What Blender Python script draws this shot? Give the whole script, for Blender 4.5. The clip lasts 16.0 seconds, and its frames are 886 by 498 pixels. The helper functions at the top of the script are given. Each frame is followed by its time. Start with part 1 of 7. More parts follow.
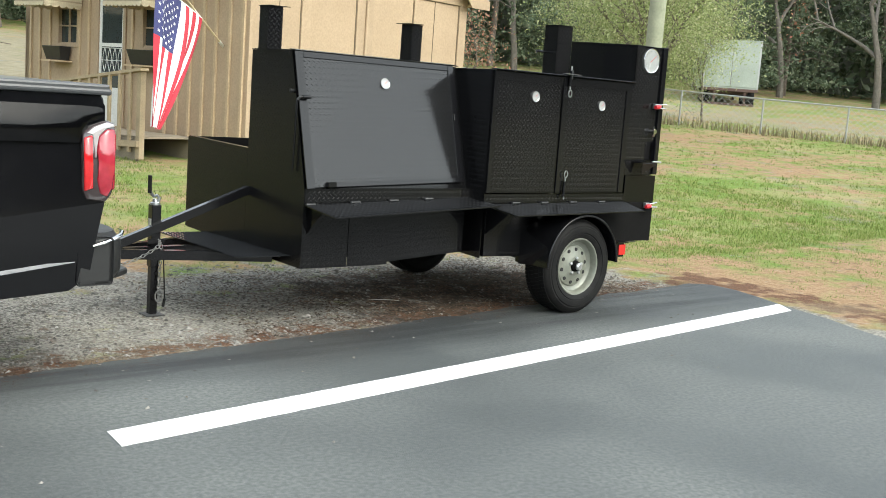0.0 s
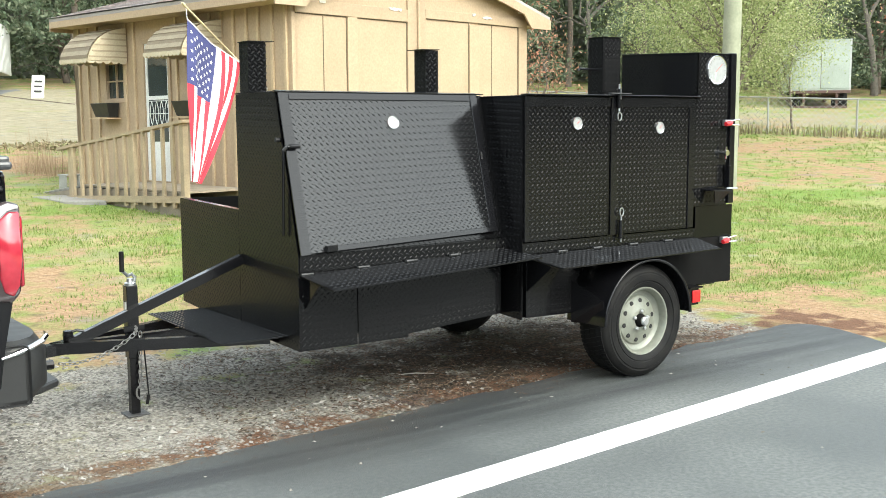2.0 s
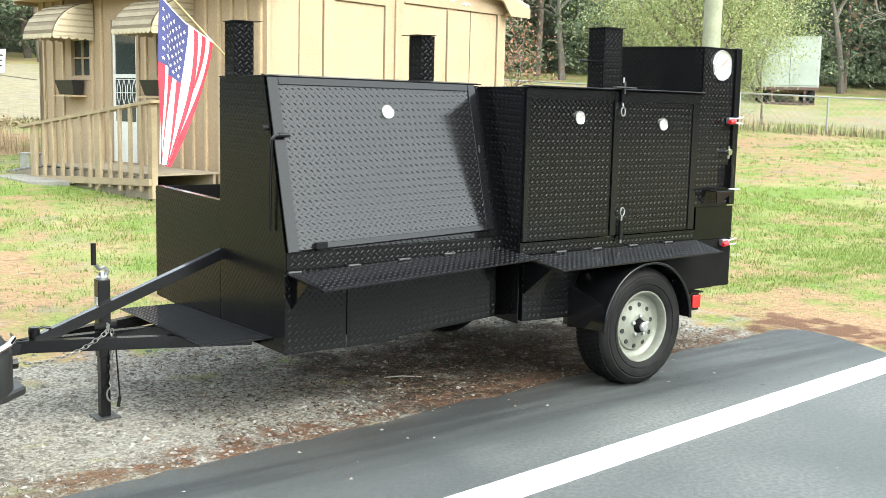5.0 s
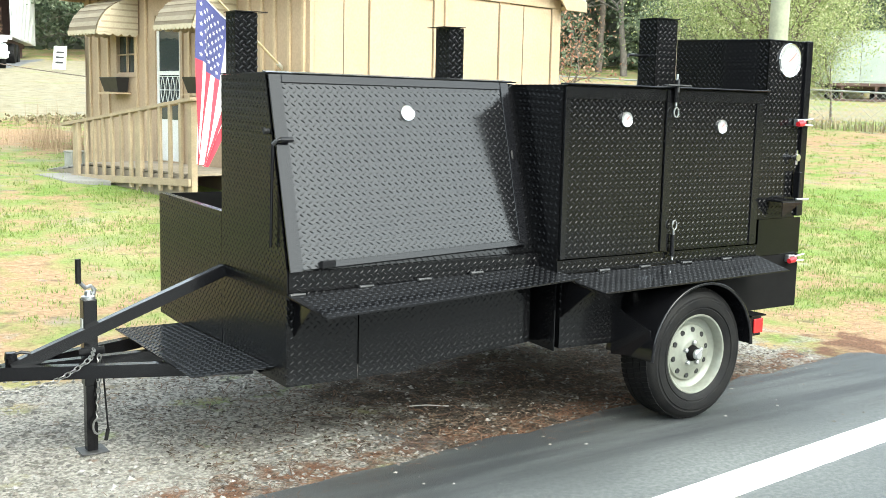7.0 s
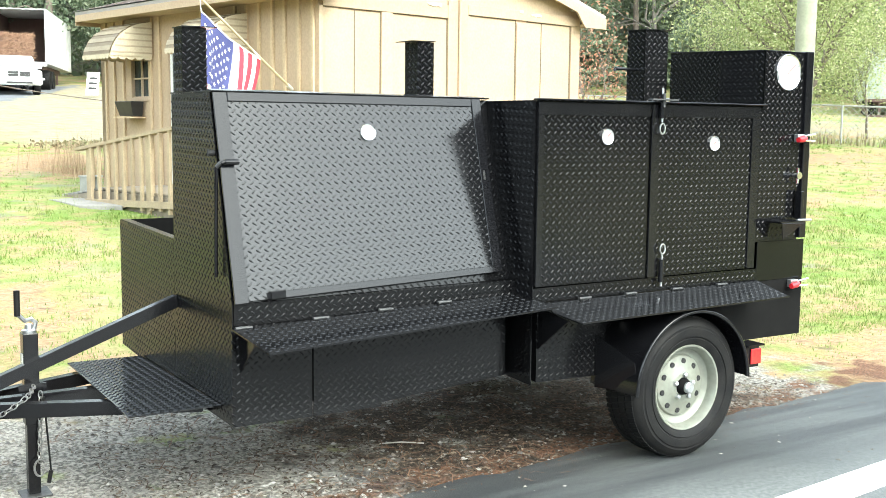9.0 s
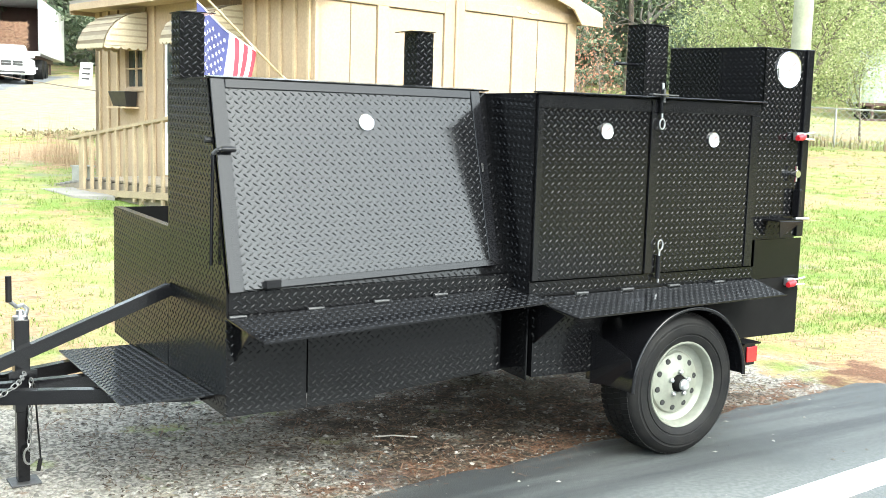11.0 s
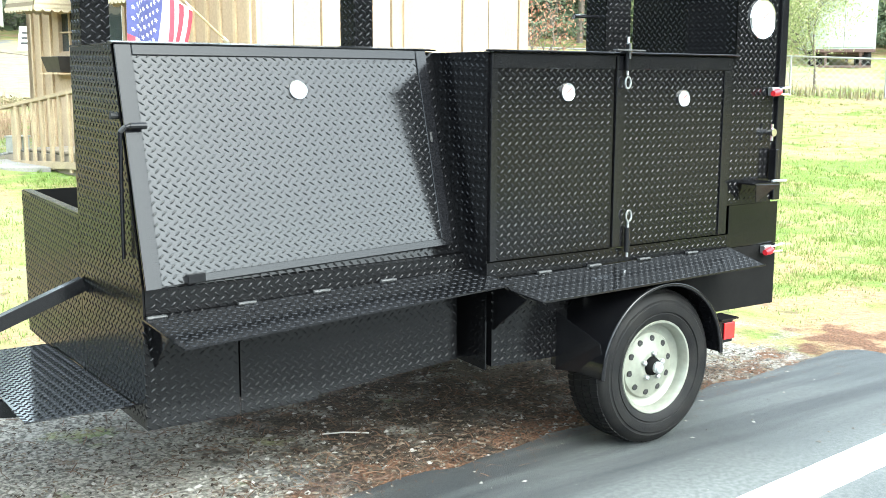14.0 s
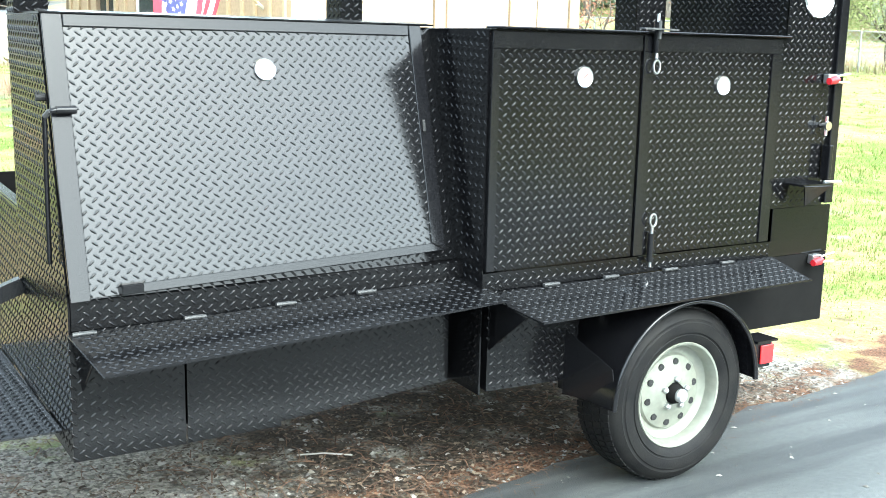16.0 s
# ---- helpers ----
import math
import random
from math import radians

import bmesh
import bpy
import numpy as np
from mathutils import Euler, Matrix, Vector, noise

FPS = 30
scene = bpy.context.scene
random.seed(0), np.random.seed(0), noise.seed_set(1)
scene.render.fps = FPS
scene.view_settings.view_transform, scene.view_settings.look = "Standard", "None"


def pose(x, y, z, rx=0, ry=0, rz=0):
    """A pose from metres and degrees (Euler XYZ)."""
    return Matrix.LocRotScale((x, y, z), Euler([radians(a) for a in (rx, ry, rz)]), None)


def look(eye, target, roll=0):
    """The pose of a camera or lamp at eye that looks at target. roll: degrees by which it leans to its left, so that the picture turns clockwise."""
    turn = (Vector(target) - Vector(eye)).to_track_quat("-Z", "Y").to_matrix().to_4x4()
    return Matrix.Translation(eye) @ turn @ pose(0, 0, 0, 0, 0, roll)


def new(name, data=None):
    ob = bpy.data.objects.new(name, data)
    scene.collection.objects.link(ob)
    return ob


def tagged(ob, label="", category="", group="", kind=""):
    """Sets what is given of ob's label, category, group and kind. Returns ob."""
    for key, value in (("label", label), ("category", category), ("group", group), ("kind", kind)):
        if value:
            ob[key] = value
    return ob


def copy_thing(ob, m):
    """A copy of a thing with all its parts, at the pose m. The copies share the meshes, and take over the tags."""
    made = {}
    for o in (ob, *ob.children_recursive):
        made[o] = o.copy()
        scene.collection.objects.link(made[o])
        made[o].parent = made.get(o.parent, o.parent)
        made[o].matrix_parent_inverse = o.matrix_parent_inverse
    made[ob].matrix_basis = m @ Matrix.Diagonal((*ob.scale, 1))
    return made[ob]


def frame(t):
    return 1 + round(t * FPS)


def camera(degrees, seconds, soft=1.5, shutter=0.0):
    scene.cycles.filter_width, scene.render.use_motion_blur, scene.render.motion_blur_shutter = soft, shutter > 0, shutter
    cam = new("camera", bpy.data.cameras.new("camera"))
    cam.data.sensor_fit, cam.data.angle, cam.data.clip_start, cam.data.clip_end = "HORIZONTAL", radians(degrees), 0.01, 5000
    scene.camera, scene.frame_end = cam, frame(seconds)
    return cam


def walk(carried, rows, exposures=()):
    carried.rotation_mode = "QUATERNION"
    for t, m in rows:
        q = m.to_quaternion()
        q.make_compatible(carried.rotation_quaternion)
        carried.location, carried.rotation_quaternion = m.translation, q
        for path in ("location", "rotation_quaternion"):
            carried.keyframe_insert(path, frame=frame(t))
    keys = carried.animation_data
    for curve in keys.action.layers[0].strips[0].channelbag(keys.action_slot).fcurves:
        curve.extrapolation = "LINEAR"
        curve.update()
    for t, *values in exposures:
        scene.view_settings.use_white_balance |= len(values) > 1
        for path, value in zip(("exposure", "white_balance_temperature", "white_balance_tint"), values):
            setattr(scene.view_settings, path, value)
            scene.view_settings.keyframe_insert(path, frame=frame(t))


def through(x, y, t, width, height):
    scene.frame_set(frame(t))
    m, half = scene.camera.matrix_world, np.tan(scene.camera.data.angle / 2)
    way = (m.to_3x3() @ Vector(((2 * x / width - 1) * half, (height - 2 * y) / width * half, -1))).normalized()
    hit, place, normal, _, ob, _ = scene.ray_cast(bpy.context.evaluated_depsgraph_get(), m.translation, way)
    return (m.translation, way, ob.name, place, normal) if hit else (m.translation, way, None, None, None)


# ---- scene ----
# ---------------------------------------------------------------- camera
cam = camera(45.0, 16.0, soft=0.85)
EXPOSURES = [(0.0, 1.88, 6650, 2), (1.0, 2.17, 6700, 1), (2.0, 2.34, 6700, 1), (2.6, 2.52, 6700, 1), (5.5, 2.55, 6600, 0), (7.5, 2.72, 6500, -1), (8.5, 2.86, 6450, -1), (11.0, 3.02, 6450, 0), (12.5, 2.77, 6400, -1), (14.0, 3.14, 6200, -2), (15.0, 3.20, 6120, -2), (16.0, 3.34, 6050, -3)]
PATH = [
    (0, (-0.115, 0.103, 1.457), (1.186, 1.596, 1.178), 4.1),
    (0.5, (0.148, 0.299, 1.462), (1.417, 1.829, 1.24), 0.1),
    (1, (0.381, 0.53, 1.465), (1.679, 2.033, 1.229), 0.4),
    (1.5, (0.651, 0.664, 1.463), (1.882, 2.213, 1.17), 0.7),
    (2, (0.909, 0.762, 1.52), (2.075, 2.37, 1.285), -0.3),
    (2.5, (0.909, 0.875, 1.517), (2.059, 2.504, 1.362), 0.9),
    (3, (0.888, 1.022, 1.504), (2.077, 2.62, 1.33), -0.4),
    (3.2, (0.891, 1.058, 1.497), (2.1, 2.64, 1.306), 1.3),
    (5.3, (1.019, 1.141, 1.553), (2.239, 2.704, 1.292), 1.2),
    (5.5, (1.119, 1.152, 1.56), (2.324, 2.73, 1.316), 1.1),
    (6, (1.343, 1.207, 1.579), (2.497, 2.827, 1.368), 2.4),
    (6.5, (1.438, 1.315, 1.556), (2.549, 2.961, 1.321), 1.3),
    (7, (1.476, 1.524, 1.567), (2.605, 3.153, 1.298), 1.3),
    (7.5, (1.666, 1.549, 1.576), (2.838, 3.146, 1.302), 1.1),
    (8, (1.873, 1.557, 1.592), (2.981, 3.204, 1.352), 2.4),
    (8.5, (1.894, 1.619, 1.592), (2.97, 3.29, 1.368), 0.6),
    (8.7, (1.919, 1.612, 1.572), (2.987, 3.287, 1.344), 0.6),
    (10.8, (1.928, 1.635, 1.533), (3.046, 3.275, 1.287), 1.0),
    (11, (1.92, 1.653, 1.532), (3.005, 3.317, 1.296), 1.6),
    (11.5, (1.896, 1.689, 1.521), (2.876, 3.417, 1.288), 1.8),
    (12, (1.881, 1.668, 1.539), (2.763, 3.444, 1.28), 1.5),
    (12.5, (1.916, 1.685, 1.541), (2.799, 3.465, 1.313), 0.9),
    (13, (1.928, 1.846, 1.522), (2.833, 3.614, 1.284), 3.2),
    (13.5, (1.97, 1.992, 1.528), (2.973, 3.702, 1.263), 2.4),
    (14, (2.22, 2.034, 1.565), (3.364, 3.644, 1.25), 0.2),
    (14.5, (2.462, 2.053, 1.615), (3.597, 3.667, 1.291), 3.1),
    (15, (2.566, 2.105, 1.597), (3.701, 3.722, 1.282), 0.9),
    (15.5, (2.608, 2.271, 1.599), (3.749, 3.879, 1.263), 2.6),
    (16, (2.743, 2.378, 1.612), (3.794, 4.037, 1.237), 1.3),
]
walk(cam, [(t, look(eye, target, roll)) for t, eye, target, roll in PATH], EXPOSURES)

# ---------------------------------------------------------------- light
world = bpy.data.worlds.new("overcast_sky")
scene.world = world
world.use_nodes = True
_wn, _wl = world.node_tree.nodes, world.node_tree.links
_sky = _wn.new("ShaderNodeTexSky")
_sky.sky_type = "NISHITA"
_sky.sun_disc = False
_sky.sun_elevation, _sky.sun_rotation = radians(45), radians(172)
_sky.air_density, _sky.dust_density, _sky.ozone_density = 1.0, 2.2, 1.0
_hsv = _wn.new("ShaderNodeHueSaturation")
_hsv.inputs["Saturation"].default_value = 0.38
_wl.new(_sky.outputs[0], _hsv.inputs["Color"])
_wl.new(_hsv.outputs[0], _wn["Background"].inputs["Color"])
_wn["Background"].inputs["Strength"].default_value = 0.15
sun = new("sun", bpy.data.lights.new("sun", "SUN"))
sun.data.energy, sun.data.angle, sun.data.color = 0.12, radians(25), (1.0, 0.99, 0.97)
sun.matrix_world = look((3.94, -28.0, 28.3), (0, 0, 0))


# ---------------------------------------------------------------- building helpers
ORIGIN = {}


def thing(name, at=(0, 0, 0), turn=0.0, local=False, **tags):
    """An Empty at its base. Parts are given in world places, or in the thing's own when local."""
    ob = new(name)
    ob.empty_display_size = 0.1
    ob.matrix_world = pose(*at, 0, 0, turn)
    ORIGIN[ob] = Vector((0, 0, 0)) if local else Vector(at)
    return tagged(ob, **tags)


def to_mesh(name, bm, material, smooth=None):
    me = bpy.data.meshes.new(name)
    bm.normal_update()
    bm.to_mesh(me)
    bm.free()
    for m in material if isinstance(material, (list, tuple)) else [material]:
        me.materials.append(m)
    if smooth is not None:
        me.shade_smooth()
        me.set_sharp_from_angle(angle=radians(smooth))
    return me


def part(name, bm, material, parent=None, label="", smooth=None, kind=""):
    """Links a bmesh as one mesh object under a thing or a part, with its origin in its middle."""
    me = to_mesh(name, bm, material, smooth)
    n = len(me.vertices)
    co = np.empty(n * 3)
    me.vertices.foreach_get("co", co)
    co = co.reshape(-1, 3)
    mid = Vector((co.min(0) + co.max(0)) / 2)
    me.transform(Matrix.Translation(-mid))
    ob = new(name, me)
    if parent is not None:
        ob.parent = parent
        ob.location = mid - ORIGIN[parent]
    else:
        ob.location = mid
    ORIGIN[ob] = mid
    return tagged(ob, label=label, kind=kind)


def raw(name, verts, faces, material, parent=None, label="", kind="", smooth=False):
    """A mesh from arrays that code has filled."""
    me = bpy.data.meshes.new(name)
    me.from_pydata([tuple(v) for v in verts], [], [tuple(f) for f in faces])
    me.materials.append(material)
    if smooth:
        me.shade_smooth()
    ob = new(name, me)
    if parent is not None:
        ob.parent = parent
        ob.location = -ORIGIN[parent]
    ORIGIN[ob] = Vector((0, 0, 0))
    return tagged(ob, label=label, kind=kind)


def box(bm, x0, x1, y0, y1, z0, z1, bevel=0.0):
    vs = [bm.verts.new((x, y, z)) for z in (z0, z1) for x, y in ((x0, y0), (x1, y0), (x1, y1), (x0, y1))]
    fs = [bm.faces.new([vs[i] for i in q]) for q in ((3, 2, 1, 0), (4, 5, 6, 7), (0, 1, 5, 4), (1, 2, 6, 5), (2, 3, 7, 6), (3, 0, 4, 7))]
    if bevel:
        bmesh.ops.bevel(bm, geom=list({e for f in fs for e in f.edges}), offset=bevel, segments=2, affect="EDGES", profile=0.5)
    return bm


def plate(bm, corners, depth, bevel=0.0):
    """A slab from the corners of its face, in order; depth goes in behind the face's normal."""
    c = [Vector(p) for p in corners]
    n = (c[1] - c[0]).cross(c[2] - c[0]).normalized()
    a = [bm.verts.new(p) for p in c]
    b = [bm.verts.new(p - n * depth) for p in c]
    k = len(c)
    fs = [bm.faces.new(a), bm.faces.new(b[::-1])]
    fs += [bm.faces.new((a[i], b[i], b[(i + 1) % k], a[(i + 1) % k])) for i in range(k)]
    if bevel:
        bmesh.ops.bevel(bm, geom=list({e for f in fs for e in f.edges}), offset=bevel, segments=1, affect="EDGES")
    return bm


def bar(bm, p, q, w, h, up=(0, 0, 1), bevel=0.0):
    """A square tube from p to q, w wide and h high."""
    p, q = Vector(p), Vector(q)
    a = (q - p).normalized()
    s = a.cross(Vector(up)).normalized()
    u = s.cross(a)
    ring = [[bm.verts.new(o + s * i * w / 2 + u * j * h / 2) for i, j in ((-1, -1), (1, -1), (1, 1), (-1, 1))] for o in (p, q)]
    fs = [bm.faces.new(ring[0]), bm.faces.new(ring[1][::-1])]
    fs += [bm.faces.new((ring[0][i], ring[1][i], ring[1][(i + 1) % 4], ring[0][(i + 1) % 4])) for i in range(4)]
    bmesh.ops.recalc_face_normals(bm, faces=fs)
    if bevel:
        bmesh.ops.bevel(bm, geom=list({e for f in fs for e in f.edges}), offset=bevel, segments=2, affect="EDGES")
    return bm


def tube(bm, points, radius, seg=8, cap=True, closed=False):
    """A round rod along points; radius may be one number or one a point."""
    pts = [Vector(p) for p in points]
    n = len(pts)
    rad = radius if isinstance(radius, (list, tuple)) else [radius] * n
    rings, side = [], None
    for i, p in enumerate(pts):
        a = pts[(i + 1) % n] - pts[i - 1] if closed else (pts[min(i + 1, n - 1)] - pts[max(i - 1, 0)])
        a.normalize()
        if side is None:
            side = a.orthogonal().normalized()
        side = (side - a * side.dot(a)).normalized()
        other = a.cross(side)
        rings.append([bm.verts.new(p + rad[i] * (math.cos(2 * math.pi * k / seg) * side + math.sin(2 * math.pi * k / seg) * other)) for k in range(seg)])
    for i in range(n if closed else n - 1):
        r0, r1 = rings[i], rings[(i + 1) % n]
        for k in range(seg):
            bm.faces.new((r0[k], r0[(k + 1) % seg], r1[(k + 1) % seg], r1[k]))
    if cap and not closed:
        bm.faces.new(rings[0][::-1])
        bm.faces.new(rings[-1])
    return bm


def lathe(bm, profile, centre, axis="y", seg=48, caps=False):
    """Turns a profile of (radius, along) about an axis through centre."""
    c = Vector(centre)
    rings = []
    for r, a in profile:
        ring = []
        for k in range(seg):
            t = 2 * math.pi * k / seg
            u, v = r * math.cos(t), r * math.sin(t)
            off = {"x": (a, u, v), "y": (u, a, v), "z": (u, v, a)}[axis]
            ring.append(bm.verts.new(c + Vector(off)))
        rings.append(ring)
    fs = []
    for r0, r1 in zip(rings, rings[1:]):
        for k in range(seg):
            fs.append(bm.faces.new((r0[k], r0[(k + 1) % seg], r1[(k + 1) % seg], r1[k])))
    for ring in (rings[0], rings[-1]) if caps else ():
        if (ring[0].co - ring[seg // 2].co).length > 1e-5:
            fs.append(bm.faces.new(ring))
    bmesh.ops.remove_doubles(bm, verts=[v for ring in rings for v in ring], dist=1e-6)
    bmesh.ops.recalc_face_normals(bm, faces=[f for f in fs if f.is_valid])
    return bm


B = bmesh.new


def ground_z(x, y):
    """The height of the ground: level under the lot, rising gently behind the trailer, then more to the far road."""
    a = max(0.0, y - 7.5)
    b = max(0.0, x - 9.0)
    far = max(0.0, y - 18.0)
    return 0.045 * a * a / (a + 1.5) + 0.028 * b * b / (b + 3.0) + 0.022 * far * far / (far + 4.0)


# ---------------------------------------------------------------- materials
def material(name, colour, rough=0.6, metal=0.0, spots=None, scale=8.0, amount=0.5, bump=0.0, bump_scale=40.0, spec=0.5, coat=0.0, per_piece=0.0, rough_spread=0.1, coat_rough=0.04):
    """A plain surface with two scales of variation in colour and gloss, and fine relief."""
    m = bpy.data.materials.new(name)
    m.use_nodes = True
    n, l = m.node_tree.nodes, m.node_tree.links
    b = n["Principled BSDF"]
    co = n.new("ShaderNodeTexCoord")
    big, fine = n.new("ShaderNodeTexNoise"), n.new("ShaderNodeTexNoise")
    big.inputs["Scale"].default_value, big.inputs["Detail"].default_value = scale, 6
    fine.inputs["Scale"].default_value, fine.inputs["Detail"].default_value = bump_scale, 4
    for t in (big, fine):
        l.new(co.outputs["Object"], t.inputs["Vector"])
    ramp = n.new("ShaderNodeMapRange")
    ramp.inputs["From Min"].default_value, ramp.inputs["From Max"].default_value = 0.35, 0.7
    l.new(big.outputs["Fac"], ramp.inputs["Value"])
    mix = n.new("ShaderNodeMix")
    mix.data_type = "RGBA"
    mix.inputs["A"].default_value = (*colour, 1)
    mix.inputs["B"].default_value = (*(spots or [c * 0.75 for c in colour]), 1)
    mul = n.new("ShaderNodeMath")
    mul.operation = "MULTIPLY"
    mul.inputs[1].default_value = amount
    l.new(ramp.outputs[0], mul.inputs[0])
    l.new(mul.outputs[0], mix.inputs["Factor"])
    out = mix.outputs["Result"]
    fmix = n.new("ShaderNodeMix")
    fmix.data_type, fmix.blend_type = "RGBA", "MULTIPLY"
    fmix.inputs["Factor"].default_value = 0.35
    fr = n.new("ShaderNodeMapRange")
    fr.inputs["From Min"].default_value, fr.inputs["From Max"].default_value = 0.25, 0.65
    fr.inputs["To Min"].default_value = 0.45
    l.new(fine.outputs["Fac"], fr.inputs["Value"])
    l.new(out, fmix.inputs["A"])
    l.new(fr.outputs[0], fmix.inputs["B"])
    out = fmix.outputs["Result"]
    if per_piece:
        info, hs = n.new("ShaderNodeObjectInfo"), n.new("ShaderNodeHueSaturation")
        pr = n.new("ShaderNodeMapRange")
        pr.inputs["To Min"].default_value, pr.inputs["To Max"].default_value = 1 - per_piece, 1 + per_piece
        l.new(info.outputs["Random"], pr.inputs["Value"])
        l.new(pr.outputs[0], hs.inputs["Value"])
        l.new(out, hs.inputs["Color"])
        out = hs.outputs[0]
    l.new(out, b.inputs["Base Color"])
    rr = n.new("ShaderNodeMapRange")
    rr.inputs["To Min"].default_value, rr.inputs["To Max"].default_value = max(0.02, rough - rough_spread), min(1, rough + rough_spread)
    l.new(big.outputs["Fac"], rr.inputs["Value"])
    l.new(rr.outputs[0], b.inputs["Roughness"])
    b.inputs["Metallic"].default_value = metal
    b.inputs["Specular IOR Level"].default_value = spec
    b.inputs["Coat Weight"].default_value = coat
    b.inputs["Coat Roughness"].default_value = coat_rough
    if bump:
        bp = n.new("ShaderNodeBump")
        bp.inputs["Strength"].default_value = bump
        bp.inputs["Distance"].default_value = 0.004
        l.new(fine.outputs["Fac"], bp.inputs["Height"])
        l.new(bp.outputs[0], b.inputs["Normal"])
    return m


BLACK = material("black_paint_plate", (0.004, 0.004, 0.0045), 0.14, spots=(0.006, 0.006, 0.0065), scale=5, bump=0.04, bump_scale=70, spec=0.27, rough_spread=0.05)
DULLPLATE = material("dulled_black_plate", (0.0045, 0.0045, 0.005), 0.22, spots=(0.008, 0.0075, 0.007), scale=5, bump=0.05, bump_scale=70, spec=0.17, rough_spread=0.08)
# Same paint as BLACK, with specular raised to brighten plates that face the sky.
BRIGHTPLATE = material("brightened_black_plate", (0.004, 0.004, 0.0045), 0.14, spots=(0.006, 0.006, 0.0065), scale=5, bump=0.04, bump_scale=70, spec=0.52, rough_spread=0.05)
TUBE = material("black_paint_steel", (0.006, 0.006, 0.007), 0.17, spots=(0.008, 0.008, 0.009), scale=9, bump=0.05, bump_scale=90, spec=0.34, rough_spread=0.06)
INSIDE = material("sooty_steel", (0.006, 0.0058, 0.0055), 0.85, scale=7, spec=0.12)
RUBBER = material("tyre_rubber", (0.006, 0.006, 0.0065), 0.62, spots=(0.020, 0.019, 0.017), scale=11, amount=0.6, bump=0.25, bump_scale=120, spec=0.16)
RIM = material("silver_white_rim", (0.20, 0.212, 0.175), 0.38, metal=0.15, spots=(0.19, 0.185, 0.15), scale=16, amount=0.6, bump=0.03)
ZINC = material("zinc_steel", (0.62, 0.63, 0.64), 0.32, metal=0.9, spots=(0.4, 0.4, 0.4), scale=30, bump=0.05)
CHAIN = material("dull_zinc_chain", (0.30, 0.30, 0.29), 0.45, metal=0.7, spots=(0.16, 0.15, 0.14), scale=40, amount=0.7)
DULL = material("dull_worn_steel", (0.06, 0.06, 0.06), 0.55, spots=(0.02, 0.02, 0.02), scale=40, amount=0.8, bump=0.05)
DARKMETAL = material("dark_hole", (0.01, 0.01, 0.01), 0.7)
DIAL = material("white_dial", (0.36, 0.37, 0.36), 0.25, spots=(0.29, 0.30, 0.29), scale=20, amount=0.3, coat=0.6)
CHROME = material("bright_chrome", (0.8, 0.8, 0.8), 0.1, metal=1.0, scale=30, amount=0.2)
RED = material("red_grip", (0.6, 0.02, 0.03), 0.35, scale=20)
REDLENS = material("red_lamp_lens", (0.62, 0.015, 0.02), 0.12, scale=12, amount=0.3, coat=1.0)
PAINT = material("white_line_paint", (0.85, 0.85, 0.84), 0.6, spots=(0.72, 0.72, 0.72), scale=3, amount=0.5, bump=0.25, bump_scale=200)
TAN = material("tan_wood_siding", (0.415, 0.308, 0.202), 0.75, spots=(0.355, 0.262, 0.17), scale=1.5, amount=0.6, bump=0.25, bump_scale=30)
SHINGLE = material("grey_shingle", (0.33, 0.31, 0.295), 0.9, spots=(0.42, 0.39, 0.36), scale=2.5, amount=0.8, bump=0.4, bump_scale=80)


# ---------------------------------------------------------------- ground, lot and what lies on it
def mix_node(n, l, fac, a, b):
    m = n.new("ShaderNodeMix")
    m.data_type = "RGBA"
    for sock, val in (("Factor", fac), ("A", a), ("B", b)):
        if isinstance(val, tuple):
            m.inputs[sock].default_value = (*val, 1)
        elif isinstance(val, float):
            m.inputs[sock].default_value = val
        else:
            l.new(val, m.inputs[sock])
    return m.outputs["Result"]


def noise_node(n, l, co, scale, lo=0.4, hi=0.6, detail=6, stretch=None):
    src = co
    if stretch:
        mp = n.new("ShaderNodeMapping")
        mp.inputs["Scale"].default_value = stretch
        l.new(co, mp.inputs["Vector"])
        src = mp.outputs[0]
    t = n.new("ShaderNodeTexNoise")
    t.inputs["Scale"].default_value, t.inputs["Detail"].default_value = scale, detail
    l.new(src, t.inputs["Vector"])
    r = n.new("ShaderNodeMapRange")
    r.inputs["From Min"].default_value, r.inputs["From Max"].default_value = lo, hi
    l.new(t.outputs["Fac"], r.inputs["Value"])
    return r.outputs[0]


